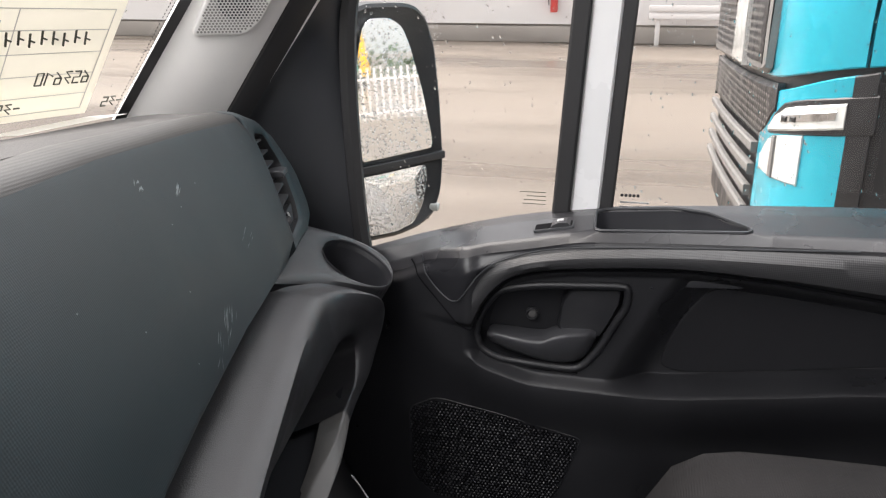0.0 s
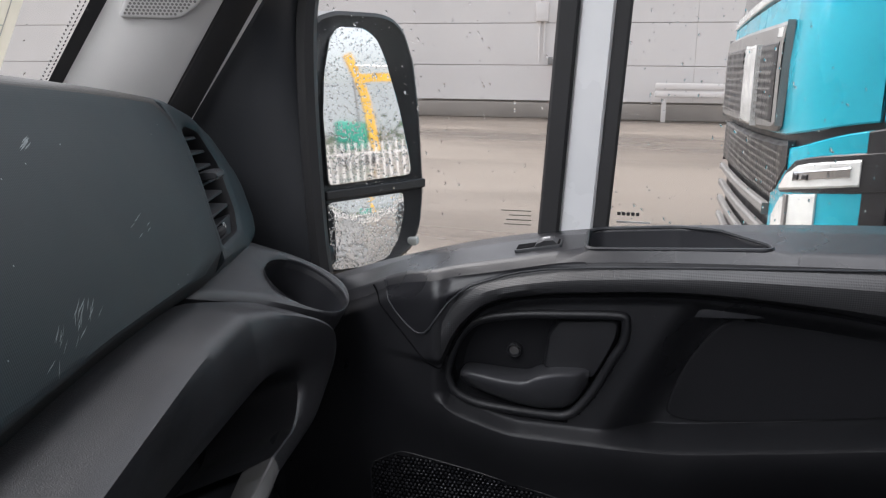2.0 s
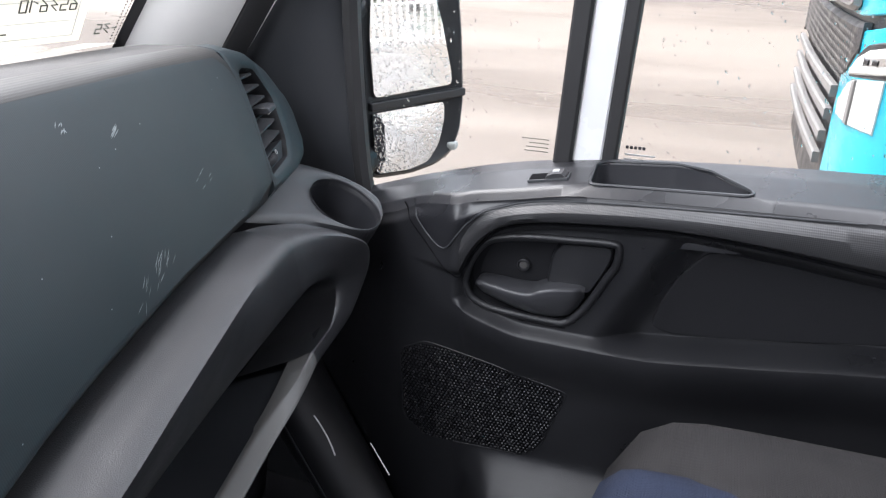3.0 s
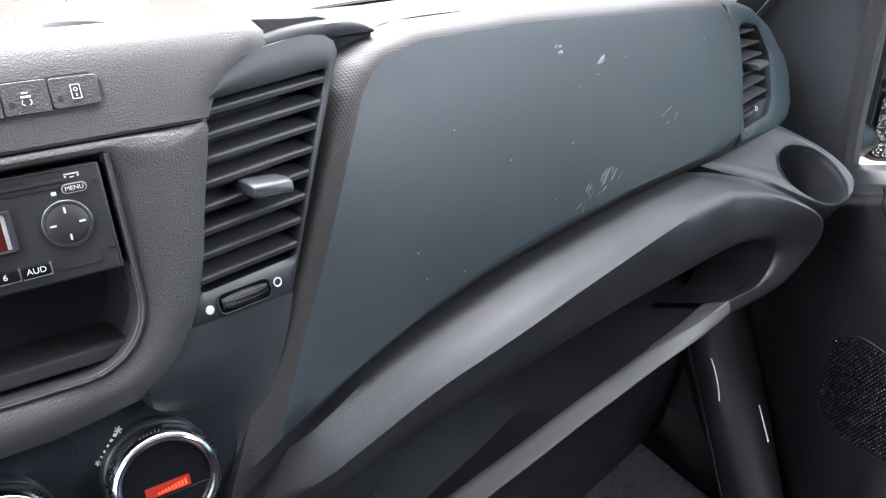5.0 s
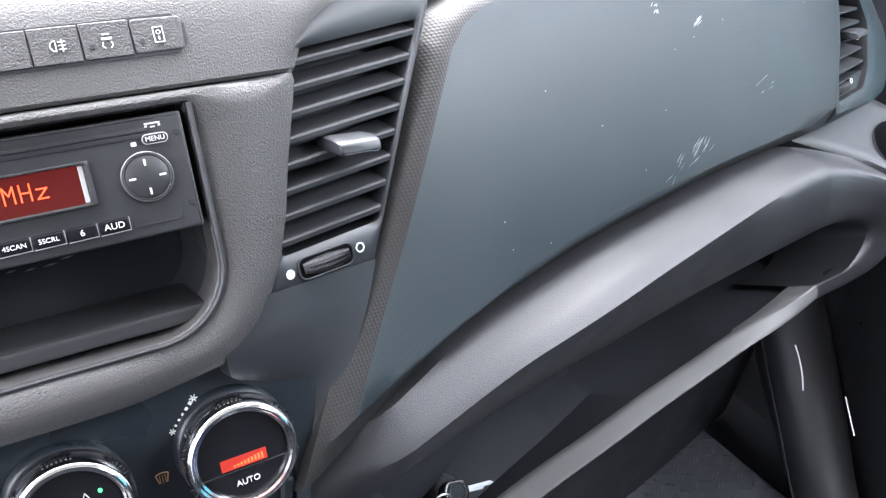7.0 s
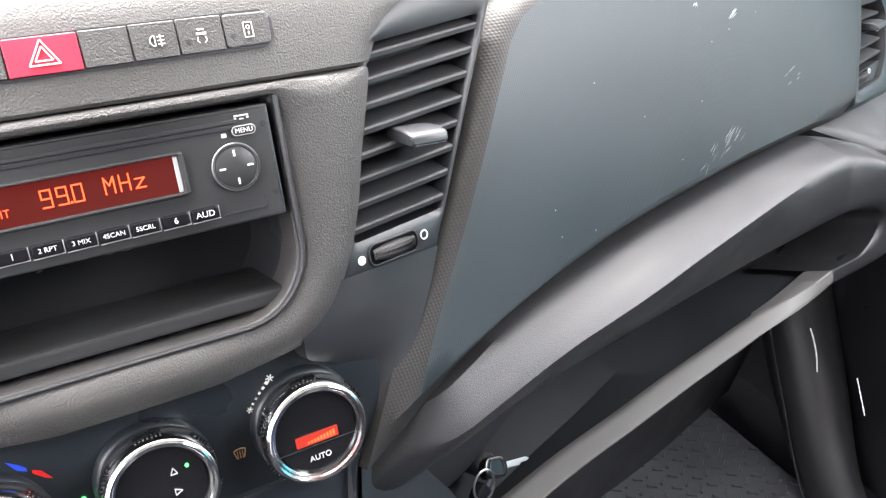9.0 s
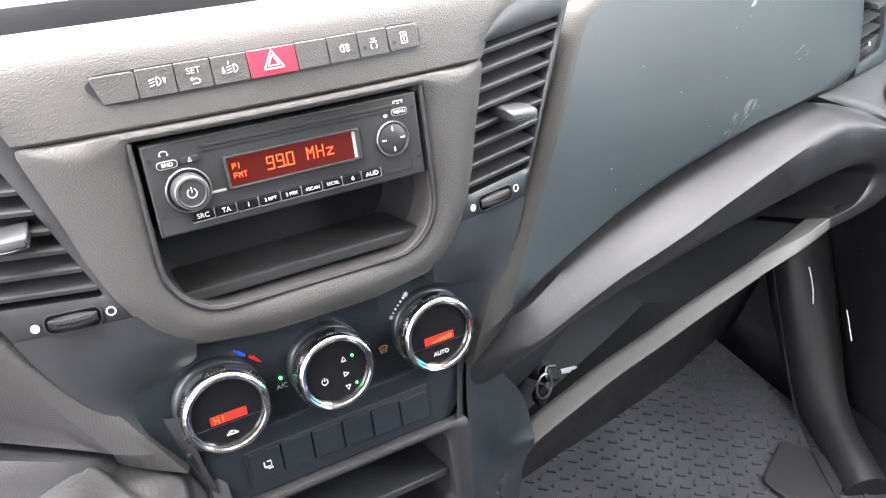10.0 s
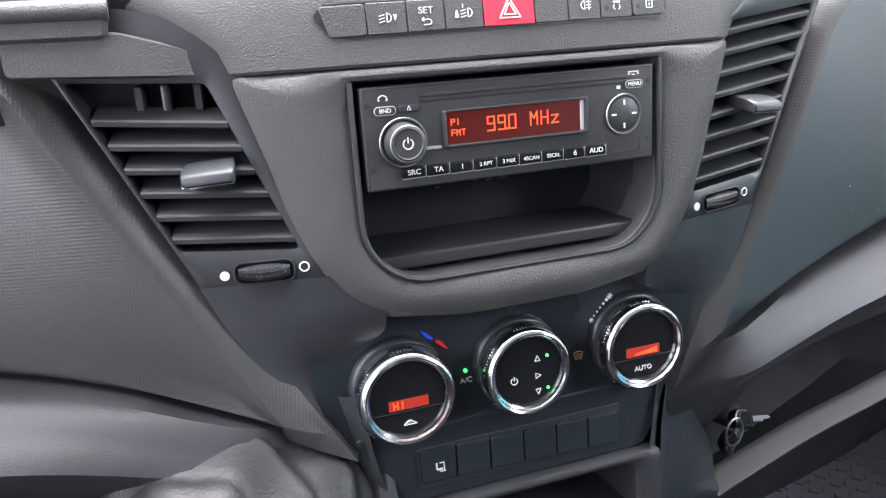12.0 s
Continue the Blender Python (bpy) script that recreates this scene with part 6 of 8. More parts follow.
def build_mirror():
    m = thing("door_mirror", "black exterior door mirror with two glasses, wet with raindrops", "mirror")
    house = [(-0.182, 0.2), (-0.165, 0.226), (-0.13, 0.236), (-0.05, 0.236), (-0.022, 0.23), (0.0, 0.21), (0.016, 0.165), (0.024, 0.08), (0.0265, -0.03), (0.018, -0.085), (-0.002, -0.122), (-0.04, -0.137), (-0.09, -0.142), (-0.165, -0.137), (-0.182, -0.12)]
    pts = rounded(house, 0.012, 3)
    loops = [[MP(u, v, -0.004) for u, v in inset(pts, 0.012)], [MP(u, v, 0.0) for u, v in inset(pts, 0.006)], [MP(u, v, -0.004) for u, v in pts], [MP(u, v, -0.05) for u, v in inset(pts, -0.004)],
             [MP(u, v, -0.09) for u, v in inset(pts, 0.02)], [MP(u, v, -0.11) for u, v in inset(pts, 0.05)]]
    part("housing", add_loops(bmesh.new(), loops, cap_first=True), PLASTIC_SMOOTH, m, "black plastic mirror shell")
    up = rounded([(-0.163, -0.006), (-0.166, 0.09), (-0.16, 0.15), (-0.146, 0.2), (-0.13, 0.214), (-0.085, 0.214), (-0.06, 0.2), (-0.045, 0.17), (-0.022, 0.1), (-0.004, 0.02), (-0.002, -0.004)], 0.01, 3)
    part("main_glass", plate(MP, up, -0.004, 0.002, 0.001), MIRROR, m, "main mirror glass", smooth=False)
    dn = rounded([(-0.168, -0.03), (-0.02, -0.03), (-0.022, -0.06), (-0.036, -0.1), (-0.06, -0.126), (-0.1, -0.132), (-0.165, -0.128)], 0.01, 3)
    lowp = [(u, v) for u, v in dn]
    bm = bmesh.new()
    c = Vector((-0.095, -0.08))
    loops = []
    for t in (1.0, 0.9, 0.8, 0.7, 0.6, 0.5, 0.4, 0.3, 0.2, 0.1, 0.03):
        loops.append([MP(c.x + (u - c.x) * t, c.y + (v - c.y) * t, 0.006 - 0.55 * t * t * ((u - c.x) ** 2 + (v - c.y) ** 2)) for u, v in lowp])
    part("wide_glass", add_loops(bm, loops), MIRROR, m, "curved wide-angle glass")
    part("divider", plate(MP, rrect(-0.17, -0.026, 0.024, -0.012, 0.003), -0.004, 0.006, 0.002), PLASTIC_SMOOTH, m)
    part("arm", tube([MP(-0.12, -0.1, -0.05), Vector((1.06, 0.2, 0.62))], 0.03, 10), PLASTIC_SMOOTH, m)
    part("arm", tube([MP(-0.12, 0.15, -0.05), Vector((1.06, 0.22, 0.82))], 0.025, 10), PLASTIC_SMOOTH, m)
    part("tip", box(MP(0.0, -0.11, -0.005), (0.02, 0.02, 0.014), 0.004), LAMP_CLEAR, m)


def build_seat():
    s = thing("passenger_seat", "navy and charcoal woven fabric passenger seat", "seat")

    def cushion(name, xs, ys, base, top, material, label=""):
        rows = []
        for j in range(21):
            b = -1 + 2 * j / 20
            row = []
            for i in range(25):
                a = -1 + 2 * i / 24
                x, y = xs[0] + (xs[1] - xs[0]) * (a + 1) / 2, ys[0] + (ys[1] - ys[0]) * (b + 1) / 2
                fall = max(abs(a), abs(b)) ** 8
                row.append((x, y, top - (top - base) * fall - 0.02 * abs(a) ** 3 - 0.02 * abs(b) ** 4))
            rows.append(row)
        return part(name, grid(rows), material, s, label)

    cushion("cushion", (0.36, 0.86), (-0.87, -0.245), 0.30, 0.556, FABRIC_GREY, "charcoal woven cushion")
    cushion("centre_panel", (0.30, 0.755), (-0.6, -0.2425), 0.30, 0.5595, FABRIC, "navy woven centre panel")
    part("backrest", box((0.64, -0.92, 0.75), (0.46, 0.14, 0.75), 0.05), FABRIC_GREY, s)
    part("seat_base", box((0.62, -0.6, 0.22), (0.4, 0.46, 0.22), 0.02), PLASTIC_DEEP, s)


PAPER_C = [(0.594, 0.866), (0.816, 0.858), (0.79, 0.986), (0.565, 0.995)]
mat_warm = mat("amber_print", (0.6, 0.35, 0.2), 0.5, vary=0.03)


# ---- radio, switches and climate controls ----
def icon_bars(name, fr, u, v, n, parent, kind, material=WHITE_INK, s=1.0):
    """Small printed symbols built from strokes."""
    bm = bmesh.new()

    def seg(a, b, w=0.0005):
        w = w * 0.58
        a, b = Vector(a) * s, Vector(b) * s
        t = (b - a).normalized()
        q = Vector((-t.y, t.x)) * w * s
        pts = [a + q, a - q, b - q, b + q]
        add_loops(bm, [[fr(u + p.x, v + p.y, n - 0.0003) for p in pts], [fr(u + p.x, v + p.y, n + 0.0003) for p in pts]], cap_first=True)

    def arc(cx, cy, r, a0, a1, k=8, w=0.0005):
        pts = [(cx + r * math.cos(radians(a0 + (a1 - a0) * i / k)), cy + r * math.sin(radians(a0 + (a1 - a0) * i / k))) for i in range(k + 1)]
        for p, q in zip(pts, pts[1:]):
            seg(p, q, w)

    if kind in ("lamp_down", "lamp_up", "lamp_fog"):
        side = -1 if kind == "lamp_fog" else 1
        arc(0.0, 0, 0.003, 90 - 90 * side - 90, 90 - 90 * side + 90)
        seg((0, 0.003), (0, -0.003))
        for k in range(3):
            seg((-0.0015 * side, 0.0022 - 0.0021 * k), (-0.0055 * side, (0.0022 if side < 0 else 0.0012) - 0.0021 * k))
        if kind == "lamp_down":
            for a in (0.0048, 0.0054, 0.006, 0.0066):
                seg((a, 0.002), (0.0057, -0.002))
        elif kind == "lamp_up":
            for a in (-0.0095, -0.0087, -0.0079, -0.0071):
                seg((a, -0.003), (-0.0083, 0.002))
            seg((-0.0035, 0.0035), (-0.0035, 0.006))
        else:
            seg((0.0035, 0.0035), (0.0035, -0.0035))
    elif kind == "triangle":
        for r in (0.0066, 0.0038):
            pts = [(0, r), (-r * 0.95, -r * 0.62), (r * 0.95, -r * 0.62)]
            for p, q in zip(pts, pts[1:] + pts[:1]):
                seg(p, q, 0.00055)
    elif kind == "car_slip":
        seg((-0.002, 0.0035), (0.002, 0.0035), 0.0008)
        seg((-0.003, 0.001), (0.003, 0.001), 0.0012)
        seg((-0.0022, -0.0008), (-0.003, -0.003))
        seg((-0.003, -0.003), (-0.0015, -0.0045))
        seg((0.0022, -0.0008), (0.003, -0.003))
        seg((0.003, -0.003), (0.0015, -0.0045))
    elif kind == "door_box":
        for p, q in (((-0.0028, 0.0045), (0.0028, 0.0045)), ((0.0028, 0.0045), (0.0028, -0.0045)), ((0.0028, -0.0045), (-0.0028, -0.0045)), ((-0.0028, -0.0045), (-0.0028, 0.0045))):
            seg(p, q)
        arc(0, 0.0015, 0.0012, 0, 360)
        seg((0, -0.001), (0, -0.003), 0.0007)
    elif kind == "power":
        arc(0, 0, 0.0028, 120, 420, 14)
        seg((0, 0.0004), (0, 0.0036))
    elif kind == "tri_up":
        for p, q in (((0, 0.0028), (-0.0022, -0.0018)), ((-0.0022, -0.0018), (0.0022, -0.0018)), ((0.0022, -0.0018), (0, 0.0028))):
            seg(p, q, 0.0004)
    elif kind == "tri_right":
        for p, q in (((0.0028, 0), (-0.0018, 0.0022)), ((-0.0018, 0.0022), (-0.0018, -0.0022)), ((-0.0018, -0.0022), (0.0028, 0))):
            seg(p, q, 0.0004)
    elif kind == "tri_down":
        for p, q in (((0, -0.0028), (-0.0022, 0.0018)), ((-0.0022, 0.0018), (0.0022, 0.0018)), ((0.0022, 0.0018), (0, -0.0028))):
            seg(p, q, 0.0004)
    elif kind == "car":
        seg((-0.005, -0.001), (0.005, -0.001), 0.0004)
        arc(-0.0005, -0.001, 0.0032, 20, 160)
        seg((0.0028, 0.0006), (0.005, -0.001))
        seg((-0.0034, 0.0006), (-0.005, -0.001))
        arc(-0.001, 0.0003, 0.0012, 0, 300)
    elif kind == "demist":
        arc(0, -0.003, 0.0066, 60, 120)
        seg((-0.0033, 0.0027), (-0.002, -0.002))
        seg((0.0033, 0.0027), (0.002, -0.002))
        for k in (-1, 0, 1):
            seg((0.0014 * k, 0.0022), (0.0014 * k, -0.0022), 0.0003)
    elif kind == "phone":
        arc(0, -0.001, 0.0032, 30, 150, 8, 0.0006)
        seg((-0.0032, 0.0), (-0.0022, -0.0012), 0.0008)
        seg((0.0032, 0.0), (0.0022, -0.0012), 0.0008)
    elif kind == "phone_off":
        seg((-0.0036, 0.0012), (0.0036, 0.0012), 0.0006)
        seg((-0.0036, 0.0), (-0.0026, 0.0), 0.0008)
        seg((0.0036, 0.0), (0.0026, 0.0), 0.0008)
        seg((-0.001, -0.0005), (0.001, -0.0005), 0.0005)
    elif kind == "seat":
        seg((-0.002, 0.003), (-0.002, -0.001), 0.0009)
        seg((-0.002, -0.0015), (0.002, -0.0015), 0.0009)
        seg((0.0, 0.0028), (0.003, 0.0028), 0.0005)
        seg((0.003, 0.0028), (0.003, -0.003), 0.0005)
        seg((0.0, -0.0032), (0.004, -0.0032), 0.0005)
    elif kind == "fan":
        for a in range(0, 360, 60):
            seg((0.0003 * math.cos(radians(a)), 0.0003 * math.sin(radians(a))), (0.002 * math.cos(radians(a)), 0.002 * math.sin(radians(a))), 0.0005)
    elif kind == "back_arrow":
        seg((-0.003, 0.001), (0.0015, 0.001))
        arc(0.0015, -0.0006, 0.0016, 90, -90)
        seg((0.0015, -0.0022), (-0.002, -0.0022))
        seg((-0.003, 0.001), (-0.0016, 0.0022))
        seg((-0.003, 0.001), (-0.0016, -0.0002))
    return part(name, bm, material, parent, smooth=False)


STROKES = {"9": "00 10 12 02 01 11", "0": "00 10 12 02 00", "M": "00 02 h1 12 10", "H": "00 02 01 11 12 10", "z": "0h 1h 00 10", "P": "00 02 12 11 01", "1": "h0 h2",
           "F": "00 02 12 02 01 11", "T": "h0 h2 02 12", "I": "h0 h2"}


def lcd(name, text, fr, u, v, n, w, h, thick, parent):
    """Lit characters of a segment display, drawn stroke by stroke."""
    x = u
    for ch in text:
        bm = bmesh.new()
        if ch == ".":
            pts = [(x - w * 0.31 + a * thick * 1.5, v + thick * 0.6 + b * thick * 1.5) for a, b in ((-1, -1), (1, -1), (1, 1), (-1, 1))]
            add_loops(bm, [[fr(p, q, n - 0.0003) for p, q in pts], [fr(p, q, n) for p, q in pts]])
            part(name, bm, RED_CHAR, parent, smooth=False)
            continue
        at = {"0": 0.0, "1": 0.5, "2": 1.0, "h": 0.6}
        nodes = [(x + w * {"0": 0.0, "1": 1.0, "h": 0.5}[k[0]], v + h * at[k[1]]) for k in STROKES[ch].split()]
        for a, b in zip(nodes, nodes[1:]):
            a, b = Vector(a), Vector(b)
            t = (b - a).normalized()
            q = Vector((-t.y, t.x)) * thick
            pts = [a + q - t * thick, a - q - t * thick, b - q + t * thick, b + q + t * thick]
            add_loops(bm, [[fr(p.x, p.y, n - 0.0003) for p in pts], [fr(p.x, p.y, n) for p in pts]])
        part(name, bm, RED_CHAR, parent, smooth=False)
        x += w * 1.62


def build_radio():
    r = thing("car_radio", "black single-slot car radio with a lit red display", "radio")
    face = rounded([(-0.0915, 0.0105), (-0.0915, -0.0465), (0.0915, -0.0465), (0.0915, 0.0105)], 0.0012, 2)
    part("faceplate", plate(S, face, -0.06, 0.0, 0.0012), RADIO, r)
    part("disc_slot", plate(S, rrect(-0.058, 0.0005, 0.075, 0.0028, 0.0008, 3), -0.003, 0.0006, 0.0003), PLASTIC_DEEP, r)
    part("top_band", plate(S, [(-0.0575, 0.0032), (0.0745, 0.0032), (0.0745, 0.0052), (-0.0575, 0.0052)][::-1], -0.001, 0.0009, 0.0004), RADIO, r)
    fr_out = rounded([(-0.0455, -0.0052), (-0.0455, -0.0265), (0.046, -0.0265), (0.046, -0.0052)], 0.001, 2)
    fr_in = rounded([(-0.0435, -0.0068), (-0.0435, -0.0248), (0.0432, -0.0248), (0.0432, -0.0068)], 0.0006, 2)
    dsp = part("display", plate(S, fr_in, -0.002, 0.0004, 0.0002), RED_LCD, r, "dim red lit screen")
    part("display_frame", frame_plate(S, fr_out, fr_in, (0, -0.0158), -0.002, 0.0022, 0.001, 0.002), RADIO, r)
    part("display_end", plate(S, rrect(0.0408, -0.0246, 0.0432, -0.007, 0.0004, 2), 0, 0.0012, 0.0006), GREY_INK, dsp)
    lcd("digit", "99.0", S, -0.0185, -0.0192, 0.0007, 0.0041, 0.0078, 0.00034, dsp)
    lcd("digit", "MHz", S, 0.0085, -0.0185, 0.0007, 0.0042, 0.0074, 0.00034, dsp)
    lcd("digit", "P1", S, -0.0405, -0.0138, 0.0007, 0.0019, 0.003, 0.00024, dsp)
    lcd("digit", "FMT", S, -0.0405, -0.0198, 0.0007, 0.0019, 0.003, 0.00024, dsp)
    # volume knob
    k = part("volume_knob", lathe(S, -0.0695, -0.0205, [(0.0135, -0.001), (0.0135, 0.0015), (0.0125, 0.002), (0.0122, 0.0008), (0.0112, 0.0008), (0.0108, 0.009), (0.0102, 0.0105), (0.0085, 0.0112), (0.0078, 0.0105), (0.001, 0.0104)], 48), RADIO, r, "round black volume knob")
    part("knob_ring", tube([S(u, v, 0.0017) for u, v in circle(-0.0695, -0.0205, 0.0133, 48)], 0.0006, 6, closed=True), METAL, k, "thin silver ring")
    part("knob_ring", tube([S(u, v, 0.0105) for u, v in circle(-0.0695, -0.0205, 0.0098, 48)], 0.00035, 6, closed=True), METAL, k)
    icon_bars("icon", S, -0.0695, -0.0205, 0.0107, k, "power")
    # direction pad
    p = part("direction_pad", lathe(S, 0.07, -0.0178, [(0.0117, -0.001), (0.0117, 0.0012), (0.0108, 0.0018), (0.0103, 0.0012), (0.009, 0.002), (0.001, 0.0016)], 48), RADIO, r, "round four-way pad")
    part("pad_ring", tube([S(u, v, 0.0014) for u, v in circle(0.07, -0.0178, 0.0117, 48)], 0.0005, 6, closed=True), METAL, p)
    for du, dv in ((0, 0.007), (0, -0.007), (0.007, 0), (-0.007, 0)):
        w, h = (0.0005, 0.0016) if du == 0 else (0.0016, 0.0005)
        part("tick", plate(S, rrect(0.07 + du - w, -0.0178 + dv - h, 0.07 + du + w, -0.0178 + dv + h, 0.0003, 2), 0.001, 0.0024, 0.0001), WHITE_INK, p)
    # buttons
    for text, u, w in (("SRC", -0.0648, 0.0068), ("TA", -0.0503, 0.0064), ("1", -0.036, 0.0064), ("2 RPT", -0.0215, 0.0066), ("3 MIX", -0.0072, 0.0066), ("4SCAN", 0.0073, 0.0066), ("5SCRL", 0.0216, 0.0066), ("6", 0.036, 0.0064), ("AUD", 0.0503, 0.0066)):
        b = part("button", plate(S, rrect(u - w, -0.0408, u + w, -0.0345, 0.0014, 3), -0.001, 0.0022, 0.0008), GLOSS, r)
        part("button_edge", tube([S(a, c, 0.0016) for a, c in ((u + w + 0.0004, -0.0345), (u + w + 0.0004, -0.0408), (u - w, -0.0411))], 0.00025, 5), GREY_INK, b)
        letters("lettering", text, S, u, -0.0376, 0.0024, 0.0042 if len(text) < 4 else 0.0031, WHITE_INK, b, wide=1.05)
    for text, u, v, w in (("BND", -0.0785, -0.0026, 0.006), ("MENU", 0.0772, -0.0005, 0.0058)):
        b = part("button", plate(S, rrect(u - w, v - 0.0022, u + w, v + 0.0022, 0.0021, 4), -0.001, 0.0018, 0.0006), PLASTIC_DEEP, r)
        part("outline", tube([S(a, c, 0.0014) for a, c in rrect(u - w, v - 0.0022, u + w, v + 0.0022, 0.0021, 4)], 0.0003, 5, closed=True), GREY_INK, b)
        letters("lettering", text, S, u, v, 0.002, 0.0033, WHITE_INK, b)
    b = part("button", plate(S, rrect(-0.0705, -0.0043, -0.0592, -0.0003, 0.0015, 4), -0.001, 0.0018, 0.0006), PLASTIC_DEEP, r)
    icon_bars("icon", S, -0.065, -0.0022, 0.002, b, "tri_up", s=0.5)
    icon_bars("icon", S, -0.079, 0.0038, 0.0003, r, "phone", s=0.85)
    icon_bars("icon", S, 0.0775, 0.0055, 0.0003, r, "phone_off")
    part("logo_bar", plate(S, rrect(-0.0562, -0.0262, -0.0468, -0.0245, 0.0007, 3), -0.0005, 0.0003, 0.0001), GREY_INK, r, "small plain white mark")
    part("outline", tube([S(a, c, 0.0002) for a, c in ((0.06, -0.0405), (0.0805, -0.0405), (0.082, -0.0385), (0.082, -0.034))], 0.0003, 5), PLASTIC_DEEP, r)
    for u, v in ((-0.088, 0.001), (0.088, 0.001), (-0.088, -0.034), (0.088, -0.034)):
        part("release_hole", plate(S, circle(u, v, 0.0016, 16), -0.001, 0.0004, 0.0002), PLASTIC_DEEP, r)
    part("slot_hole", plate(S, rrect(0.066, -0.0028, 0.0685, -0.0008, 0.0004, 2), -0.001, 0.0005, 0.0001), WHITE_INK, r)
    return r


def build_switches():
    """The switch row over the radio; one black frame, nine keys, the red one for the hazard lights."""
    s = thing("switch_row", "black dashboard switch row with a red hazard button", "switch panel")
    edges = [-0.1095, -0.0835, -0.0616, -0.0405, -0.0182, 0.0125, 0.0341, 0.0555, 0.0778, 0.1025]
    T = SU
    rows = []
    for k in range(41):
        u = -0.1107 + 0.2142 * k / 40
        e = min(k, 40 - k) / 40
        r = 0.005 * max(0.0, 1 - e / 0.03) ** 2
        lo, hi = 0.0367 + 0.0016 * k / 40 + r + (0.006 * max(0.0, 1 - k / 3)), 0.0545 + 0.0014 * k / 40 - r
        rows.append([T(u, lo - 0.0008, -0.002), T(u, lo - 0.0008, 0.0047), T(u, hi, 0.0047), T(u, hi, -0.002)])
    part("frame", grid(rows), PLASTIC_DEEP, s)
    kinds = [None, "lamp_down", "SET", "lamp_up", "triangle", None, "lamp_fog", "car_slip", "door_box"]
    for i, kd in enumerate(kinds):
        a, b = edges[i] + 0.0003, edges[i + 1] - 0.0003
        if i == 0:
            pts = [(a + 0.0055, 0.0372), (b, 0.0374), (b, 0.0537), (a + 0.001, 0.0535)]
        elif i == 8:
            pts = [(a, 0.0388), (b - 0.001, 0.039), (b, 0.0545), (a, 0.0548)]
        else:
            lo = 0.0374 + 0.0014 * i / 8
            pts = [(a, lo), (b, lo), (b, lo + 0.0164), (a, lo + 0.0164)]
        up = 0.0056 if kd != "triangle" else 0.006
        key = part("hazard_button" if kd == "triangle" else "switch", plate(T, rounded(pts, 0.0022 if i in (0, 8) else 0.0008, 3), 0.0, up, 0.0007), RED_BTN if kd == "triangle" else STACK, s, "bright red hazard key" if kd == "triangle" else "")
        c = ((a + b) / 2, 0.0458 + 0.0009 * i / 8)
        if kd == "SET":
            letters("lettering", "SET", T, c[0], c[1] + 0.0025, up + 0.0002, 0.005, WHITE_INK, key, wide=1.1)
            icon_bars("icon", T, c[0], c[1] - 0.003, up + 0.0002, key, "back_arrow", s=0.85)
        elif kd:
            icon_bars("icon", T, c[0] + (0.002 if kd == "lamp_up" else 0), c[1], up + 0.0002, key, kd, s=1.0 if kd == "triangle" else 0.78)
        if i in (7, 8):
            part("led", plate(T, rrect(a + 0.003, c[1] - 0.0035, a + 0.0052, c[1] - 0.001, 0.0004, 2), up - 0.001, up + 0.0002, 0.0001), PLASTIC_DEEP, key)


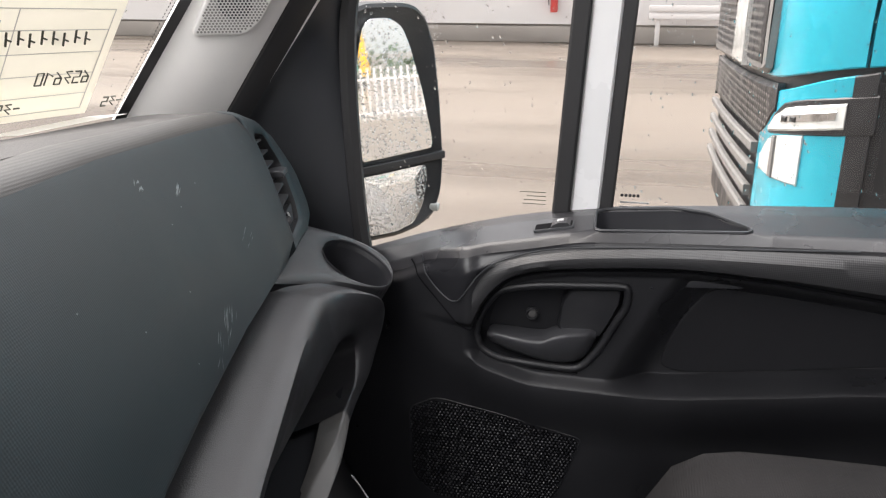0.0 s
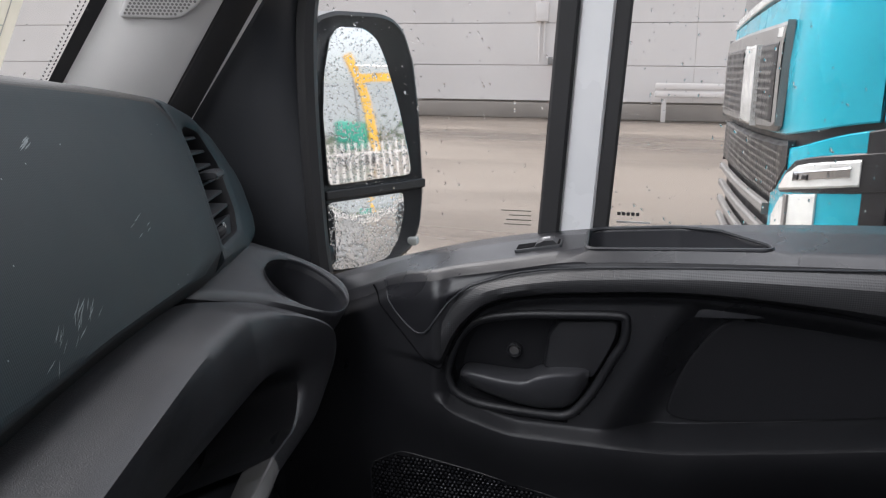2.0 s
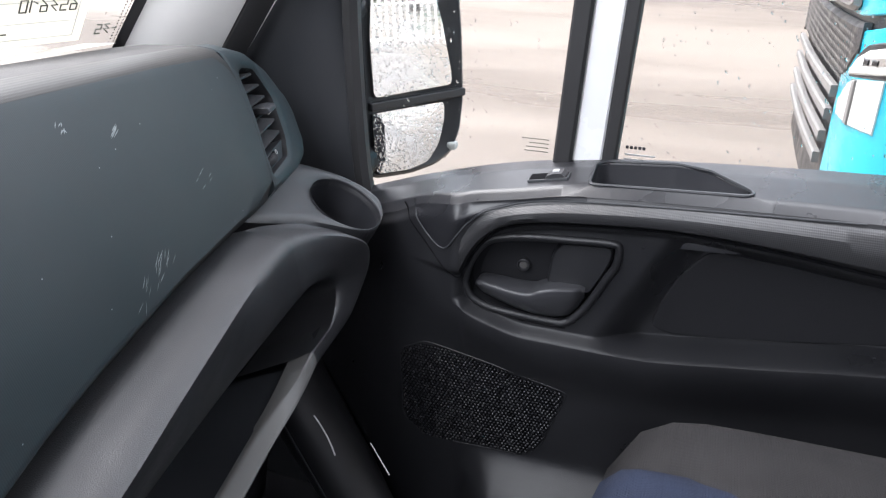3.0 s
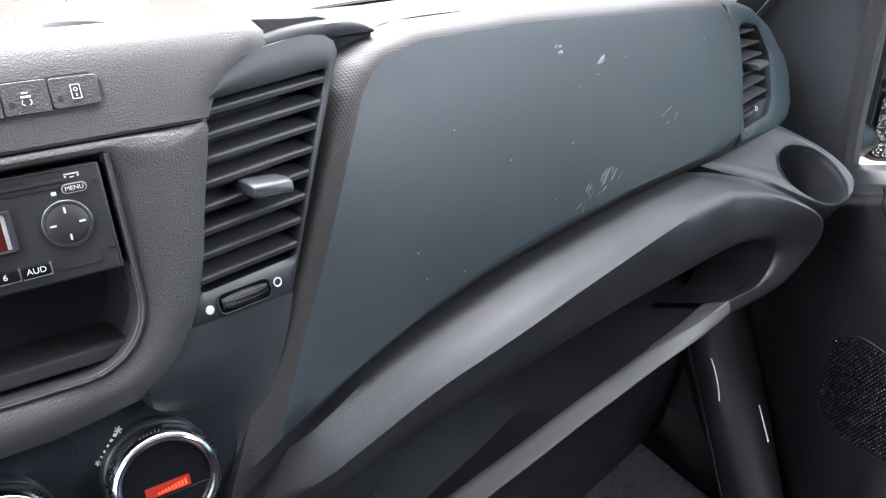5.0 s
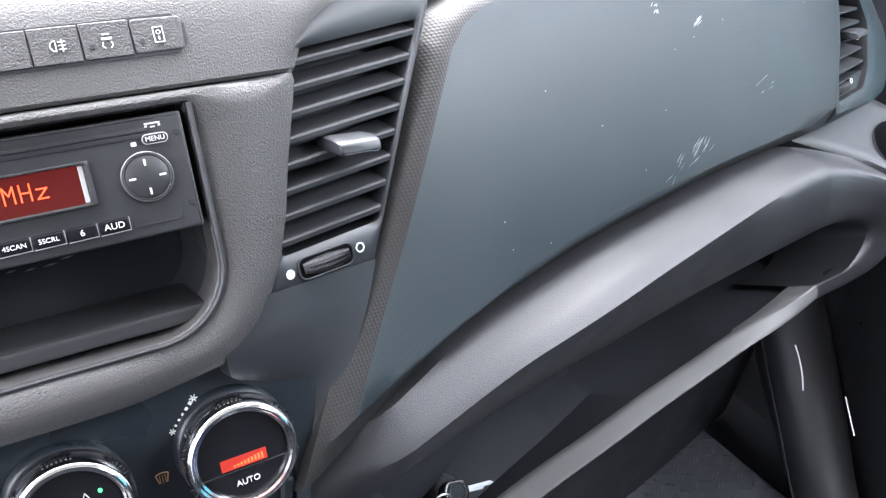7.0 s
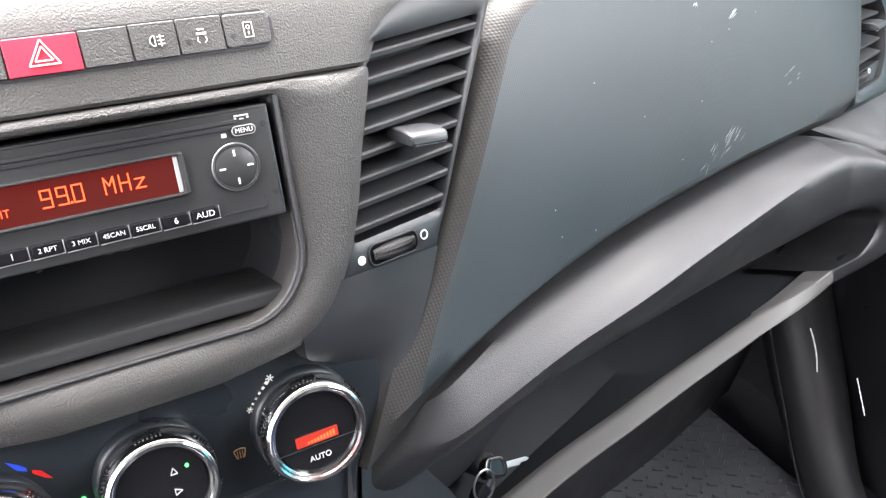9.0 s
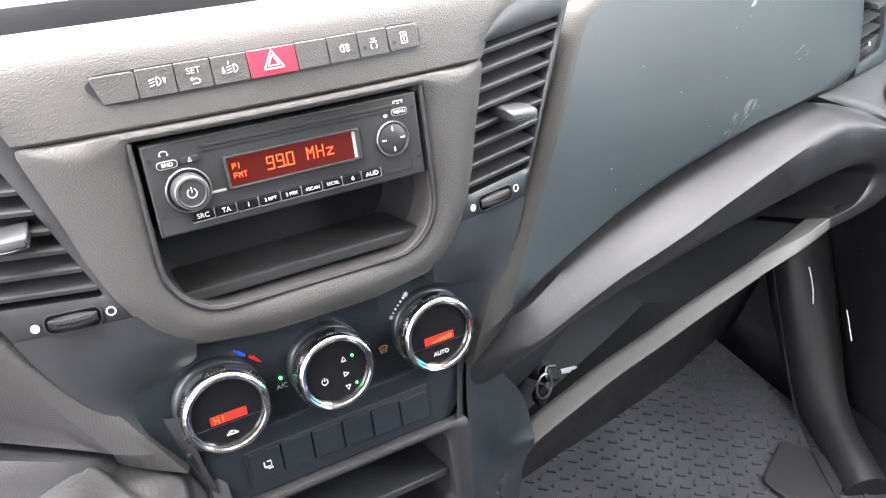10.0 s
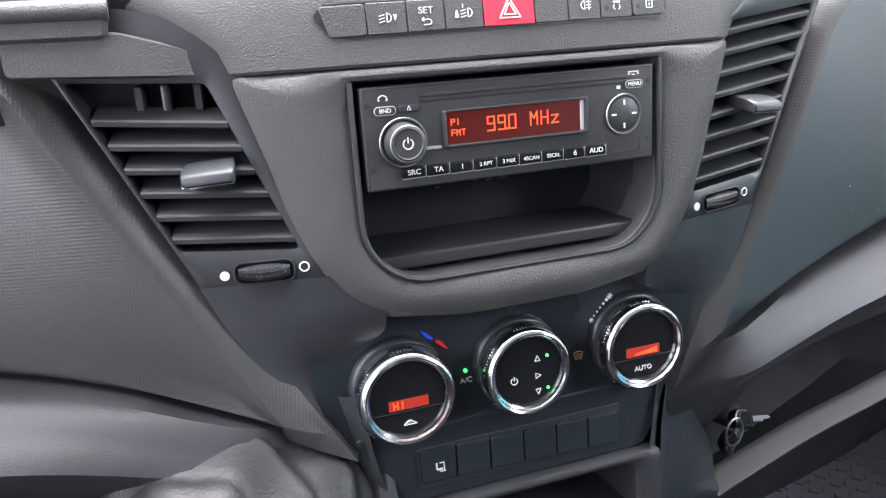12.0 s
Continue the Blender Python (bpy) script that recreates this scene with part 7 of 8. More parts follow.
def build_climate():
    c = thing("climate_control", "three chrome-ringed climate knobs on a black panel", "climate control")
    B = -0.016  # panel depth

    def knob(u, v, r, label):
        part("collar", lathe(S, u - 0.0015, v + 0.0035, [(r * 1.03, B), (r * 1.02, B + 0.002), (r * 0.99, B + 0.0035), (r * 0.95, B + 0.005), (r * 0.9, B + 0.0055)], 56), CLIMATE, c)
        kb = part("knob", lathe(S, u, v, [(r * 0.97, B), (r * 0.97, -0.008), (r * 1.0, -0.006), (r * 1.0, -0.002), (r * 0.985, 0.0012), (r * 0.95, 0.0032), (r * 0.905, 0.004), (r * 0.865, 0.0034), (r * 0.84, 0.0018), (r * 0.8, 0.0012), (r * 0.772, -0.0025)], 64), CHROME, c, label)
        part("skirt", lathe(S, u, v, [(r * 1.03, B), (r * 1.03, -0.0095), (r * 1.015, -0.0082), (r * 0.96, -0.0078)], 56), PLASTIC_DEEP, kb)
        part("face", plate(S, circle(u, v, r * 0.78, 56), -0.006, -0.0012, 0.0004), GLOSS, kb, "gloss black knob face")
        # grip ribs in groups round the chrome
        bm = bmesh.new()
        for g in range(6):
            for q in range(7):
                a = radians(20 + 60 * g + 4.2 * q)
                d, t = Vector((math.cos(a), math.sin(a))), Vector((-math.sin(a), math.cos(a)))
                pc = Vector((u, v)) + d * r * 1.0
                w = r * 0.018
                pr = [pc - t * w - d * 0.001, pc + t * w - d * 0.001, pc + t * w + d * 0.0013, pc - t * w + d * 0.0013]
                add_loops(bm, [[S(p.x, p.y, -0.0075) for p in pr], [S(p.x, p.y, -0.0022) for p in pr]])
        tagged(part("grip_rib", bm, CHROME, kb, smooth=False), kind="stuff")
        return kb

    r1 = knob(-0.079, -0.173, 0.0302, "chrome temperature knob")
    r2 = knob(0.0005, -0.1722, 0.0292, "chrome mode knob")
    r3 = knob(0.0845, -0.1715, 0.0302, "chrome fan knob")
    F = -0.0006
    for kb, u, v in ((r1, -0.0785, -0.1768), (r3, 0.0845, -0.1752)):
        dsp = part("display", plate(S, rrect(u - 0.0125, v - 0.0032, u + 0.0125, v + 0.0032, 0.0004, 2), -0.004, F, 0.0001), ORANGE_LCD, kb, "lit orange bar display")
        if kb is r3:
            for q in range(9):
                h = 0.0012 + 0.0003 * q
                part("segment", plate(S, [(u - 0.006 + 0.0019 * q, v - 0.0022), (u - 0.0048 + 0.0019 * q, v - 0.0022), (u - 0.0048 + 0.0019 * q, v - 0.0022 + h), (u - 0.006 + 0.0019 * q, v - 0.0022 + h)], F, F + 0.0002, 0.00005), RED_CHAR, dsp)
        else:
            lcd("digit", "HI", S, u - 0.0095, v - 0.0021, F + 0.0003, 0.0026, 0.0042, 0.0003, dsp)
        part("split_line", plate(S, [(u - 0.022, v - 0.0048), (u + 0.022, v - 0.0048), (u + 0.022, v - 0.0044), (u - 0.022, v - 0.0044)], F - 0.001, F, 0.00005), PLASTIC, kb)
    letters("lettering", "AUTO", S, 0.0845, -0.1872, F, 0.0047, WHITE_INK, r3)
    icon_bars("icon", S, -0.0785, -0.1895, F, r1, "car", s=0.8)
    icon_bars("icon", S, -0.0092, -0.1773, F, r2, "power", s=0.8)
    for kd, v in (("tri_up", -0.1652), ("tri_right", -0.1766), ("tri_down", -0.1872)):
        icon_bars("icon", S, 0.0072, v, F, r2, kd, s=0.78)
        if kd != "tri_right":
            part("led", plate(S, circle(0.0142, v + 0.001, 0.001, 12), F - 0.001, F + 0.0002, 0.0001), GREEN_LED, r2, "green light")
    P = B + 0.0008
    icon_bars("icon", S, 0.044, -0.1765, P, c, "demist", mat_warm)
    letters("lettering", "A/C", S, -0.036, -0.1765, P, 0.005, WHITE_INK, c)
    part("led", plate(S, circle(-0.036, -0.17, 0.0012, 12), P - 0.001, P + 0.0004, 0.0001), GREEN_LED, c, "green light")
    for a, m in ((0, BLUE_INK), (1, RED_INK)):
        cu, cv = -0.0592 + 0.0082 * a, -0.1425 - 0.0062 * a
        pts = [(-0.0036, 0.0012), (0.0, 0.0013), (0.0022, 0.0006), (0.0022, -0.0007), (-0.0008, -0.0011)] if a == 0 else [(-0.0024, 0.0008), (0.0005, 0.0012), (0.0034, -0.001), (0.0012, -0.0014), (-0.0024, -0.0006)]
        part("temperature_mark", plate(S, [(cu + p * 1.35, cv + q * 1.35 - p * 0.9) for p, q in pts], P - 0.001, P, 0.0001), m, c, "blue and red temperature mark" if a == 0 else "")
    icon_bars("icon", S, 0.0543, -0.1528, P, c, "fan", s=0.9)
    icon_bars("icon", S, 0.0683, -0.1383, P, c, "fan", s=1.1)
    for q in range(5):
        fu, fv, w = 0.0566 + 0.0024 * q, -0.1502 + 0.0024 * q, 0.0008 + 0.00012 * q
        part("fan_mark", plate(S, [(fu, fv - w), (fu + w, fv), (fu, fv + w), (fu - w, fv)], P - 0.001, P, 0.0001), WHITE_INK, c)


def build_lower_switches():
    s = thing("switch_bank", "row of six black blank switches below the climate knobs", "switch panel")
    for k in range(6):
        u = -0.0717 + 0.0238 * k
        b = part("switch", plate(S, rrect(u + 0.0006, -0.2382 - 0.0008 * k, u + 0.0232, -0.2162 - 0.0008 * k, 0.001, 3), -0.012, -0.0098 if k else -0.0092, 0.0006), CLIMATE, s)
        if k == 0:
            icon_bars("icon", S, u + 0.012, -0.2285, -0.0088, b, "seat")
    part("frame", plate(S, rrect(-0.0732, -0.2435, 0.0728, -0.2148, 0.002, 3), -0.02, -0.0118, 0.0006), PLASTIC_DEEP, s)


# ---- cab odds and ends ----
def build_gear_lever():
    g = thing("gear_lever", "black leatherette gear lever gaiter on the dash", "gear lever")
    C = Vector((-0.2, -0.045, 0.603))
    ax = Vector((-0.3, -0.62, 0.6)).normalized()
    e1 = ax.orthogonal().normalized()
    e2 = ax.cross(e1)
    fold = [(0.0, 0.1, -0.03), (0.1, 0.099, 0.0), (0.25, 0.09, 0.02), (0.4, 0.078, 0.036), (0.55, 0.064, 0.05), (0.7, 0.048, 0.062), (0.85, 0.032, 0.078), (1.0, 0.021, 0.1)]
    rows = []
    for k in range(37):
        t = k / 36
        r, h = interp(t, [(a, b) for a, b, c in fold]), interp(t, [(a, c) for a, b, c in fold])
        crease = 0.0035 * math.sin(26 * t) * math.sin(math.pi * t)
        rows.append([C + ax * (h + 0.004 * math.sin(3 * a + 2) * math.sin(math.pi * t)) + (e1 * math.cos(a) * 1.15 + e2 * math.sin(a)) * (r + crease + 0.0025 * math.sin(7 * a + 6 * t) * math.sin(math.pi * t)) for a in [2 * math.pi * j / 72 for j in range(72)]])
    part("gaiter", grid(rows, close=True), LEATHER, g, "creased black leatherette gaiter")
    part("shaft", tube([C + ax * 0.08, C + ax * 0.15], 0.011, 12), METAL, g)
    kn = [C + ax * 0.14, C + ax * 0.15, C + ax * 0.175, C + ax * 0.195, C + ax * 0.2]
    part("grip", tube(kn, 0.024, 20, taper=[0.6, 0.9, 1.05, 0.85, 0.4]), PLASTIC_SMOOTH, g)
    part("base_ring", tube([C + (e1 * math.cos(a) * 1.15 + e2 * math.sin(a)) * 0.103 for a in [2 * math.pi * j / 48 for j in range(48)]], 0.008, 8, closed=True), PLASTIC, g)
    # pod below it
    p = thing("lever_pod", "black moulded pod under the gear lever", "console")
    rows = []
    for k in range(9):
        t = k / 8
        c = C - ax * (0.01 + 0.3 * t) + Vector((0, 0.06 * t, -0.08 * t))
        rows.append([c + (e1 * math.cos(a) * 1.2 + e2 * math.sin(a)) * (0.106 + 0.03 * t) for a in [2 * math.pi * j / 40 for j in range(40)]])
    part("shell", grid(rows, close=True), PLASTIC, p)


def build_key():
    """Two keys on a split ring, one of them in the lock at the shelf's corner."""
    k = thing("key", "black-headed key with a steel ring in the shelf lock", "key")
    part("lock_barrel", lathe(Plane(G(-0.262, -0.188, -0.084), G.u, G.v), 0, 0, [(0.011, -0.03), (0.011, 0.004), (0.0095, 0.006), (0.002, 0.006)], 24), PLASTIC_DEEP, k)
    HP = Plane(G(-0.259, -0.19, -0.072), G.u * 0.92 - G.v * 0.38, G.u * 0.3 + G.v * 0.8 - G.n * 0.4)
    part("head", plate(HP, rounded([(-0.014, -0.007), (0.006, -0.0085), (0.011, -0.003), (0.011, 0.004), (0.006, 0.0095), (-0.01, 0.0095), (-0.015, 0.003)], 0.004), -0.004, 0.004, 0.0018), GLOSS, k, "black plastic key head")
    part("grip_rim", tube([HP(u, v, 0.0042) for u, v in rounded([(-0.011, -0.004), (0.004, -0.0055), (0.007, 0.0), (0.004, 0.0065), (-0.008, 0.0065)], 0.003)], 0.0007, 6, closed=True), PLASTIC, k)
    part("blade", plate(HP, [(0.01, -0.002), (0.027, -0.0016), (0.029, 0.0003), (0.036, 0.0008), (0.04, 0.0025), (0.036, 0.0042), (0.01, 0.003)], -0.001, 0.0015, 0.0004), METAL, k, "steel key blade")
    part("ring", tube([HP(-0.02 + 0.011 * math.cos(a), -0.011 + 0.011 * math.sin(a), 0.004 + 0.005 * math.sin(a)) for a in [2 * math.pi * j / 32 for j in range(32)]], 0.001, 6, closed=True), METAL, k, "steel split ring")
    FP = Plane(G(-0.28, -0.203, -0.071), G.u * 0.7 + G.v * 0.5, G.v * 0.7 - G.u * 0.5)
    part("spare_head", plate(FP, rounded([(-0.01, -0.009), (0.008, -0.009), (0.01, 0.005), (0.004, 0.009), (-0.007, 0.008)], 0.004), -0.005, 0.003, 0.0018), GLOSS, k, "black plastic key head")
    part("spare_blade", plate(FP, [(0.007, -0.0022), (0.02, -0.002), (0.022, 0.0), (0.018, 0.002), (0.007, 0.002)], -0.001, 0.0012, 0.0004), METAL, k)


def build_footwell():
    m = tagged(part("floor_mat", plate(Plane((0.5, 0.05, 0.134), (1, 0, 0), (0, 1, 0)), rrect(-0.34, -0.5, 0.36, 0.32, 0.05), 0, 0.008, 0.004), MAT), "black rubber floor mat with raised treads", "floor mat")
    bm = bmesh.new()
    for i in range(34):
        for j in range(36):
            x, y = 0.18 + 0.02 * i + 0.01 * (j % 2), -0.4 + 0.02 * j
            a = 35 if (i + j) % 2 else -35
            c, s = math.cos(radians(a)), math.sin(radians(a))
            lp = [(-0.008, -0.0025), (0.008, -0.0025), (0.008, 0.0025), (-0.008, 0.0025)]
            add_loops(bm, [[Vector((x + p * c - q * s, y + p * s + q * c, 0.141)) for p, q in lp], [Vector((x + 0.8 * (p * c - q * s), y + 0.8 * (p * s + q * c), 0.145)) for p, q in lp]])
    t = part("tread", bm, MAT, m, smooth=False)
    t["kind"] = "stuff"
    k = thing("kick_panel", "dark moulded kick panel beside the footwell", "trim panel")
    rows = []
    for z, x in ((0.08, 0.95), (0.16, 0.975), (0.3, 0.99), (0.45, 0.995), (0.54, 1.0), (0.62, 1.005)):
        rows.append([(x + 0.02 * math.sin(3 * y), y, z) for y in [0.1 + 0.065 * q for q in range(9)]])
    part("panel", grid(rows), PLASTIC_SMOOTH, k)
    path = smooth_path([(0.96, 0.3, 0.52), (0.955, 0.22, 0.36), (0.93, 0.13, 0.24), (0.87, 0.02, 0.165), (0.8, -0.12, 0.15)], 6)
    part("sill_trim", tube(path, 0.055, 18, taper=[0.6 + 0.4 * math.sin(math.pi * min(1, 0.2 + q / len(path))) for q in range(len(path))]), PLASTIC, k, "rounded grey-black sill trim")
    part("trim_seam", tube([p + Vector((-0.056, 0.005, 0.0)) for p in path], 0.0016, 5), PLASTIC_SMOOTH, k)
    pl = part("fixing_plate", plate(Plane((0.72, -0.06, 0.146), (1, 0.4, 0), (-0.4, 1, 0)), rounded([(-0.05, -0.06), (0.09, -0.05), (0.07, 0.05), (-0.03, 0.045)], 0.012), 0, 0.005, 0.002), PLASTIC, k)
    part("screw", lathe(Plane((0.69, -0.085, 0.151), (1, 0, 0), (0, 1, 0)), 0, 0, [(0.009, -0.002), (0.008, 0.003), (0.004, 0.0035), (0.002, 0.002)], 20), BRASS, pl, "brass screw head")
    w = thing("cable", "thin pale cable hanging in the footwell", "cable")
    part("strand", tube(smooth_path([(0.676, 0.02, 0.518), (0.674, 0.012, 0.51), (0.669, 0.0, 0.497), (0.664, -0.009, 0.483)], 6), 0.0008, 6), GREY_INK, w)
    w2 = thing("cable", "thin pale cable hanging in the footwell", "cable")
    part("strand", tube(smooth_path([(0.708, -0.03, 0.472), (0.706, -0.04, 0.458), (0.7, -0.055, 0.442)], 6), 0.0007, 6), GREY_INK, w2)
    for q in range(3):
        h = thing("hose", "black hose under the dash", "hose")
        part("hose_run", tube(smooth_path([(0.86 + 0.03 * q, 0.4, 0.5), (0.85 + 0.035 * q, 0.36, 0.35), (0.8 + 0.04 * q, 0.34, 0.22), (0.76 + 0.03 * q, 0.33, 0.13)], 6), 0.012, 8), PLASTIC_SMOOTH, h)


def on_glass(x, z, off=0.006):
    return Vector((x, glass_y(x, z) - off, z))


def build_papers():
    p = thing("paper_form", "cream paper form with ruled lines taped inside the windscreen", "paper")

    def cell(a, b, off, name, material, parent):
        """A sheet between two corners (s, t) of the form's own square."""
        rows = []
        for i in range(7):
            t = a[1] + (b[1] - a[1]) * i / 6
            rows.append([on_glass(*spot(a[0] + (b[0] - a[0]) * j / 8, t), off) for j in range(9)])
        return part(name, grid(rows), material, parent)

    def spot(s, t):
        x = PAPER_C[0][0] * (1 - s) * (1 - t) + PAPER_C[1][0] * s * (1 - t) + PAPER_C[3][0] * (1 - s) * t + PAPER_C[2][0] * s * t
        z = PAPER_C[0][1] * (1 - s) * (1 - t) + PAPER_C[1][1] * s * (1 - t) + PAPER_C[3][1] * (1 - s) * t + PAPER_C[2][1] * s * t
        return x, z

    sheet = cell((0, 0), (1, 1), 0.007, "sheet", PAPER, p)
    for t in (0.06, 0.2, 0.38, 0.56, 0.74, 0.9):
        cell((0.05, t), (0.95, t + 0.006), 0.0078, "rule", GREY_INK, sheet)
    for s in (0.05, 0.45, 0.945):
        cell((s, 0.06), (s + 0.005, 0.9), 0.0078, "rule", GREY_INK, sheet)
    random.seed(5)

    def pen(pts, wide):
        """A pen stroke through points (s, t) of the form."""
        p3 = [on_glass(*spot(*q), 0.0079) for q in pts]
        part("pen_stroke", tube(p3, wide, 5), PEN, sheet)

    # eight characters that cannot be read, as plain slanting bars, and a number, both seen from behind
    for q in range(8):
        s0, t0 = 0.42 + 0.058 * q, 0.63 + 0.012 * math.sin(2.3 * q)
        pen([(s0 + 0.014, t0), (s0, t0 + 0.1)], 0.0012)
        pen([(s0 + 0.034, t0 + 0.035), (s0 + 0.006, t0 + 0.05)], 0.001)
    digits = {"0": "00 10 12 02 00", "1": "03 12 10", "3": "02 12 01 11 00", "5": "12 02 01 11 10 00", "6": "12 01 00 10 11 01", "-": "01 11"}

    def number(text, s0, t0, w, h):
        for k, ch in enumerate(text):
            pts = []
            for node in digits[ch].split():
                x, y = int(node[0]), {"0": 0.0, "1": 0.5, "2": 1.0, "3": 0.7}[node[1]]
                pts.append((s0 - (k * 1.55 + x) * w, t0 + h * y))
            pen(pts, 0.0009)

    number("653610", 0.93, 0.3, 0.033, 0.1)
    number("-35", 0.6, 0.08, 0.03, 0.08)
    for t in (0.45, 0.5, 0.8):
        cell((0.1, t), (0.38, t + 0.02), 0.0078, "ink_bar", GREY_INK, sheet)
    number("-35", 1.2, 0.05, 0.03, 0.085)
    n = thing("paper_slip", "white paper slip lying on the dash top", "paper")
    rows = []
    for i in range(4):
        rows.append([(0.66 + 0.035 * j + 0.005 * i, 0.335 + 0.02 * i - 0.006 * j, 0.862 - 0.0025 * i) for j in range(5)])
    part("sheet", grid(rows), WHITE_INK, n)


def build_wipers():
    for line, hub in (([(-0.6, 0.85), (-0.35, 0.885), (-0.133, 0.902), (0.154, 0.907), (0.4, 0.884), (0.6, 0.845)], (-0.45, 0.82)), ([(0.30, 0.82), (0.46, 0.842), (0.6, 0.852)], (0.25, 0.81))):
        w = thing("wiper", "black windscreen wiper parked along the glass", "wiper", group="windscreen wipers")
        pts = [on_glass(p.x, p.y, -0.012) for p in smooth_path([(x, z, 0) for x, z in line], 6)]
        part("blade", tube(pts, 0.0035, 6), RUBBER, w)
        mid = pts[len(pts) // 4]
        part("arm", tube([on_glass(hub[0], hub[1], -0.03), on_glass(hub[0] + 0.06, hub[1] + 0.01, -0.035), mid + Vector((0, 0.02, 0))], 0.007, 6), RUBBER, w)
        part("joint", box(mid + Vector((0, 0.012, 0)), (0.024, 0.01, 0.008), 0.003), PLASTIC, w)


def build_drops():
    random.seed(11)

    def bead(bm, P, u, v, r, stretch=1.0, tilt=0.0):
        loops = []
        c, s = math.cos(tilt), math.sin(tilt)
        for q, h in ((1.0, 0.0), (0.8, 0.35), (0.4, 0.55)):
            loops.append([P(u + r * q * (math.cos(a) * c - stretch * math.sin(a) * s), v + r * q * (math.cos(a) * s + stretch * math.sin(a) * c), r * h) for a in [2 * math.pi * k / 8 for k in range(8)]])
        add_loops(bm, loops)

    GP = Plane((1.0655, 0, 0), (0, 1, 0), (0, 0, 1))
    bm = bmesh.new()
    for _ in range(1100):
        y, z = random.uniform(-0.62, 0.12), random.uniform(0.72, 1.12)
        bead(bm, GP, y, z, random.choice((0.0004, 0.0006, 0.0006, 0.0009, 0.0013)), random.uniform(0.8, 2.4), random.uniform(-0.9, 0.2))
    tagged(part("raindrops", bm, DROP), "rain droplets on the door glass", "raindrops", kind="stuff")
    bm = bmesh.new()
    for q in range(3600):
        if q < 2200:
            u, v, up = random.uniform(-0.18, 0.02), random.uniform(-0.02, 0.228), 0.0024
        else:
            u, v = random.uniform(-0.166, -0.02), random.uniform(-0.13, -0.03)
            up = 0.0064 - 0.55 * ((u + 0.095) ** 2 + (v + 0.08) ** 2)
        lifted = lambda a, c, n=0.0, h=up: MP(a, c, n + h)
        bead(bm, lifted, u, v, random.choice((0.0005, 0.0007, 0.0007, 0.0009, 0.0012)), random.uniform(0.9, 2.2))
    tagged(part("raindrops", bm, DROP), "rain droplets on the mirror glass", "raindrops", kind="stuff")
    bm = bmesh.new()
    for _ in range(500):
        x, z = random.uniform(-0.5, 0.86), random.uniform(0.86, 1.2)
        p = on_glass(x, z, -0.002)
        WP = Plane(p, (1, 0, 0), (0, -0.78, 1))
        WP.n = -WP.n
        bead(bm, WP, 0, 0, random.choice((0.0008, 0.0012, 0.0018, 0.0024)), random.uniform(0.9, 1.8))
    for x in (-0.03, 0.16, 0.22):
        pts = [on_glass(x + 0.004 * math.sin(9 * k + 30 * x), 0.87 + 0.012 * k, -0.002) for k in range(12)]
        tube(pts, 0.0012, 5, bm=bm)
    tagged(part("raindrops", bm, DROP), "rain droplets and trickles on the windscreen", "raindrops", kind="stuff")


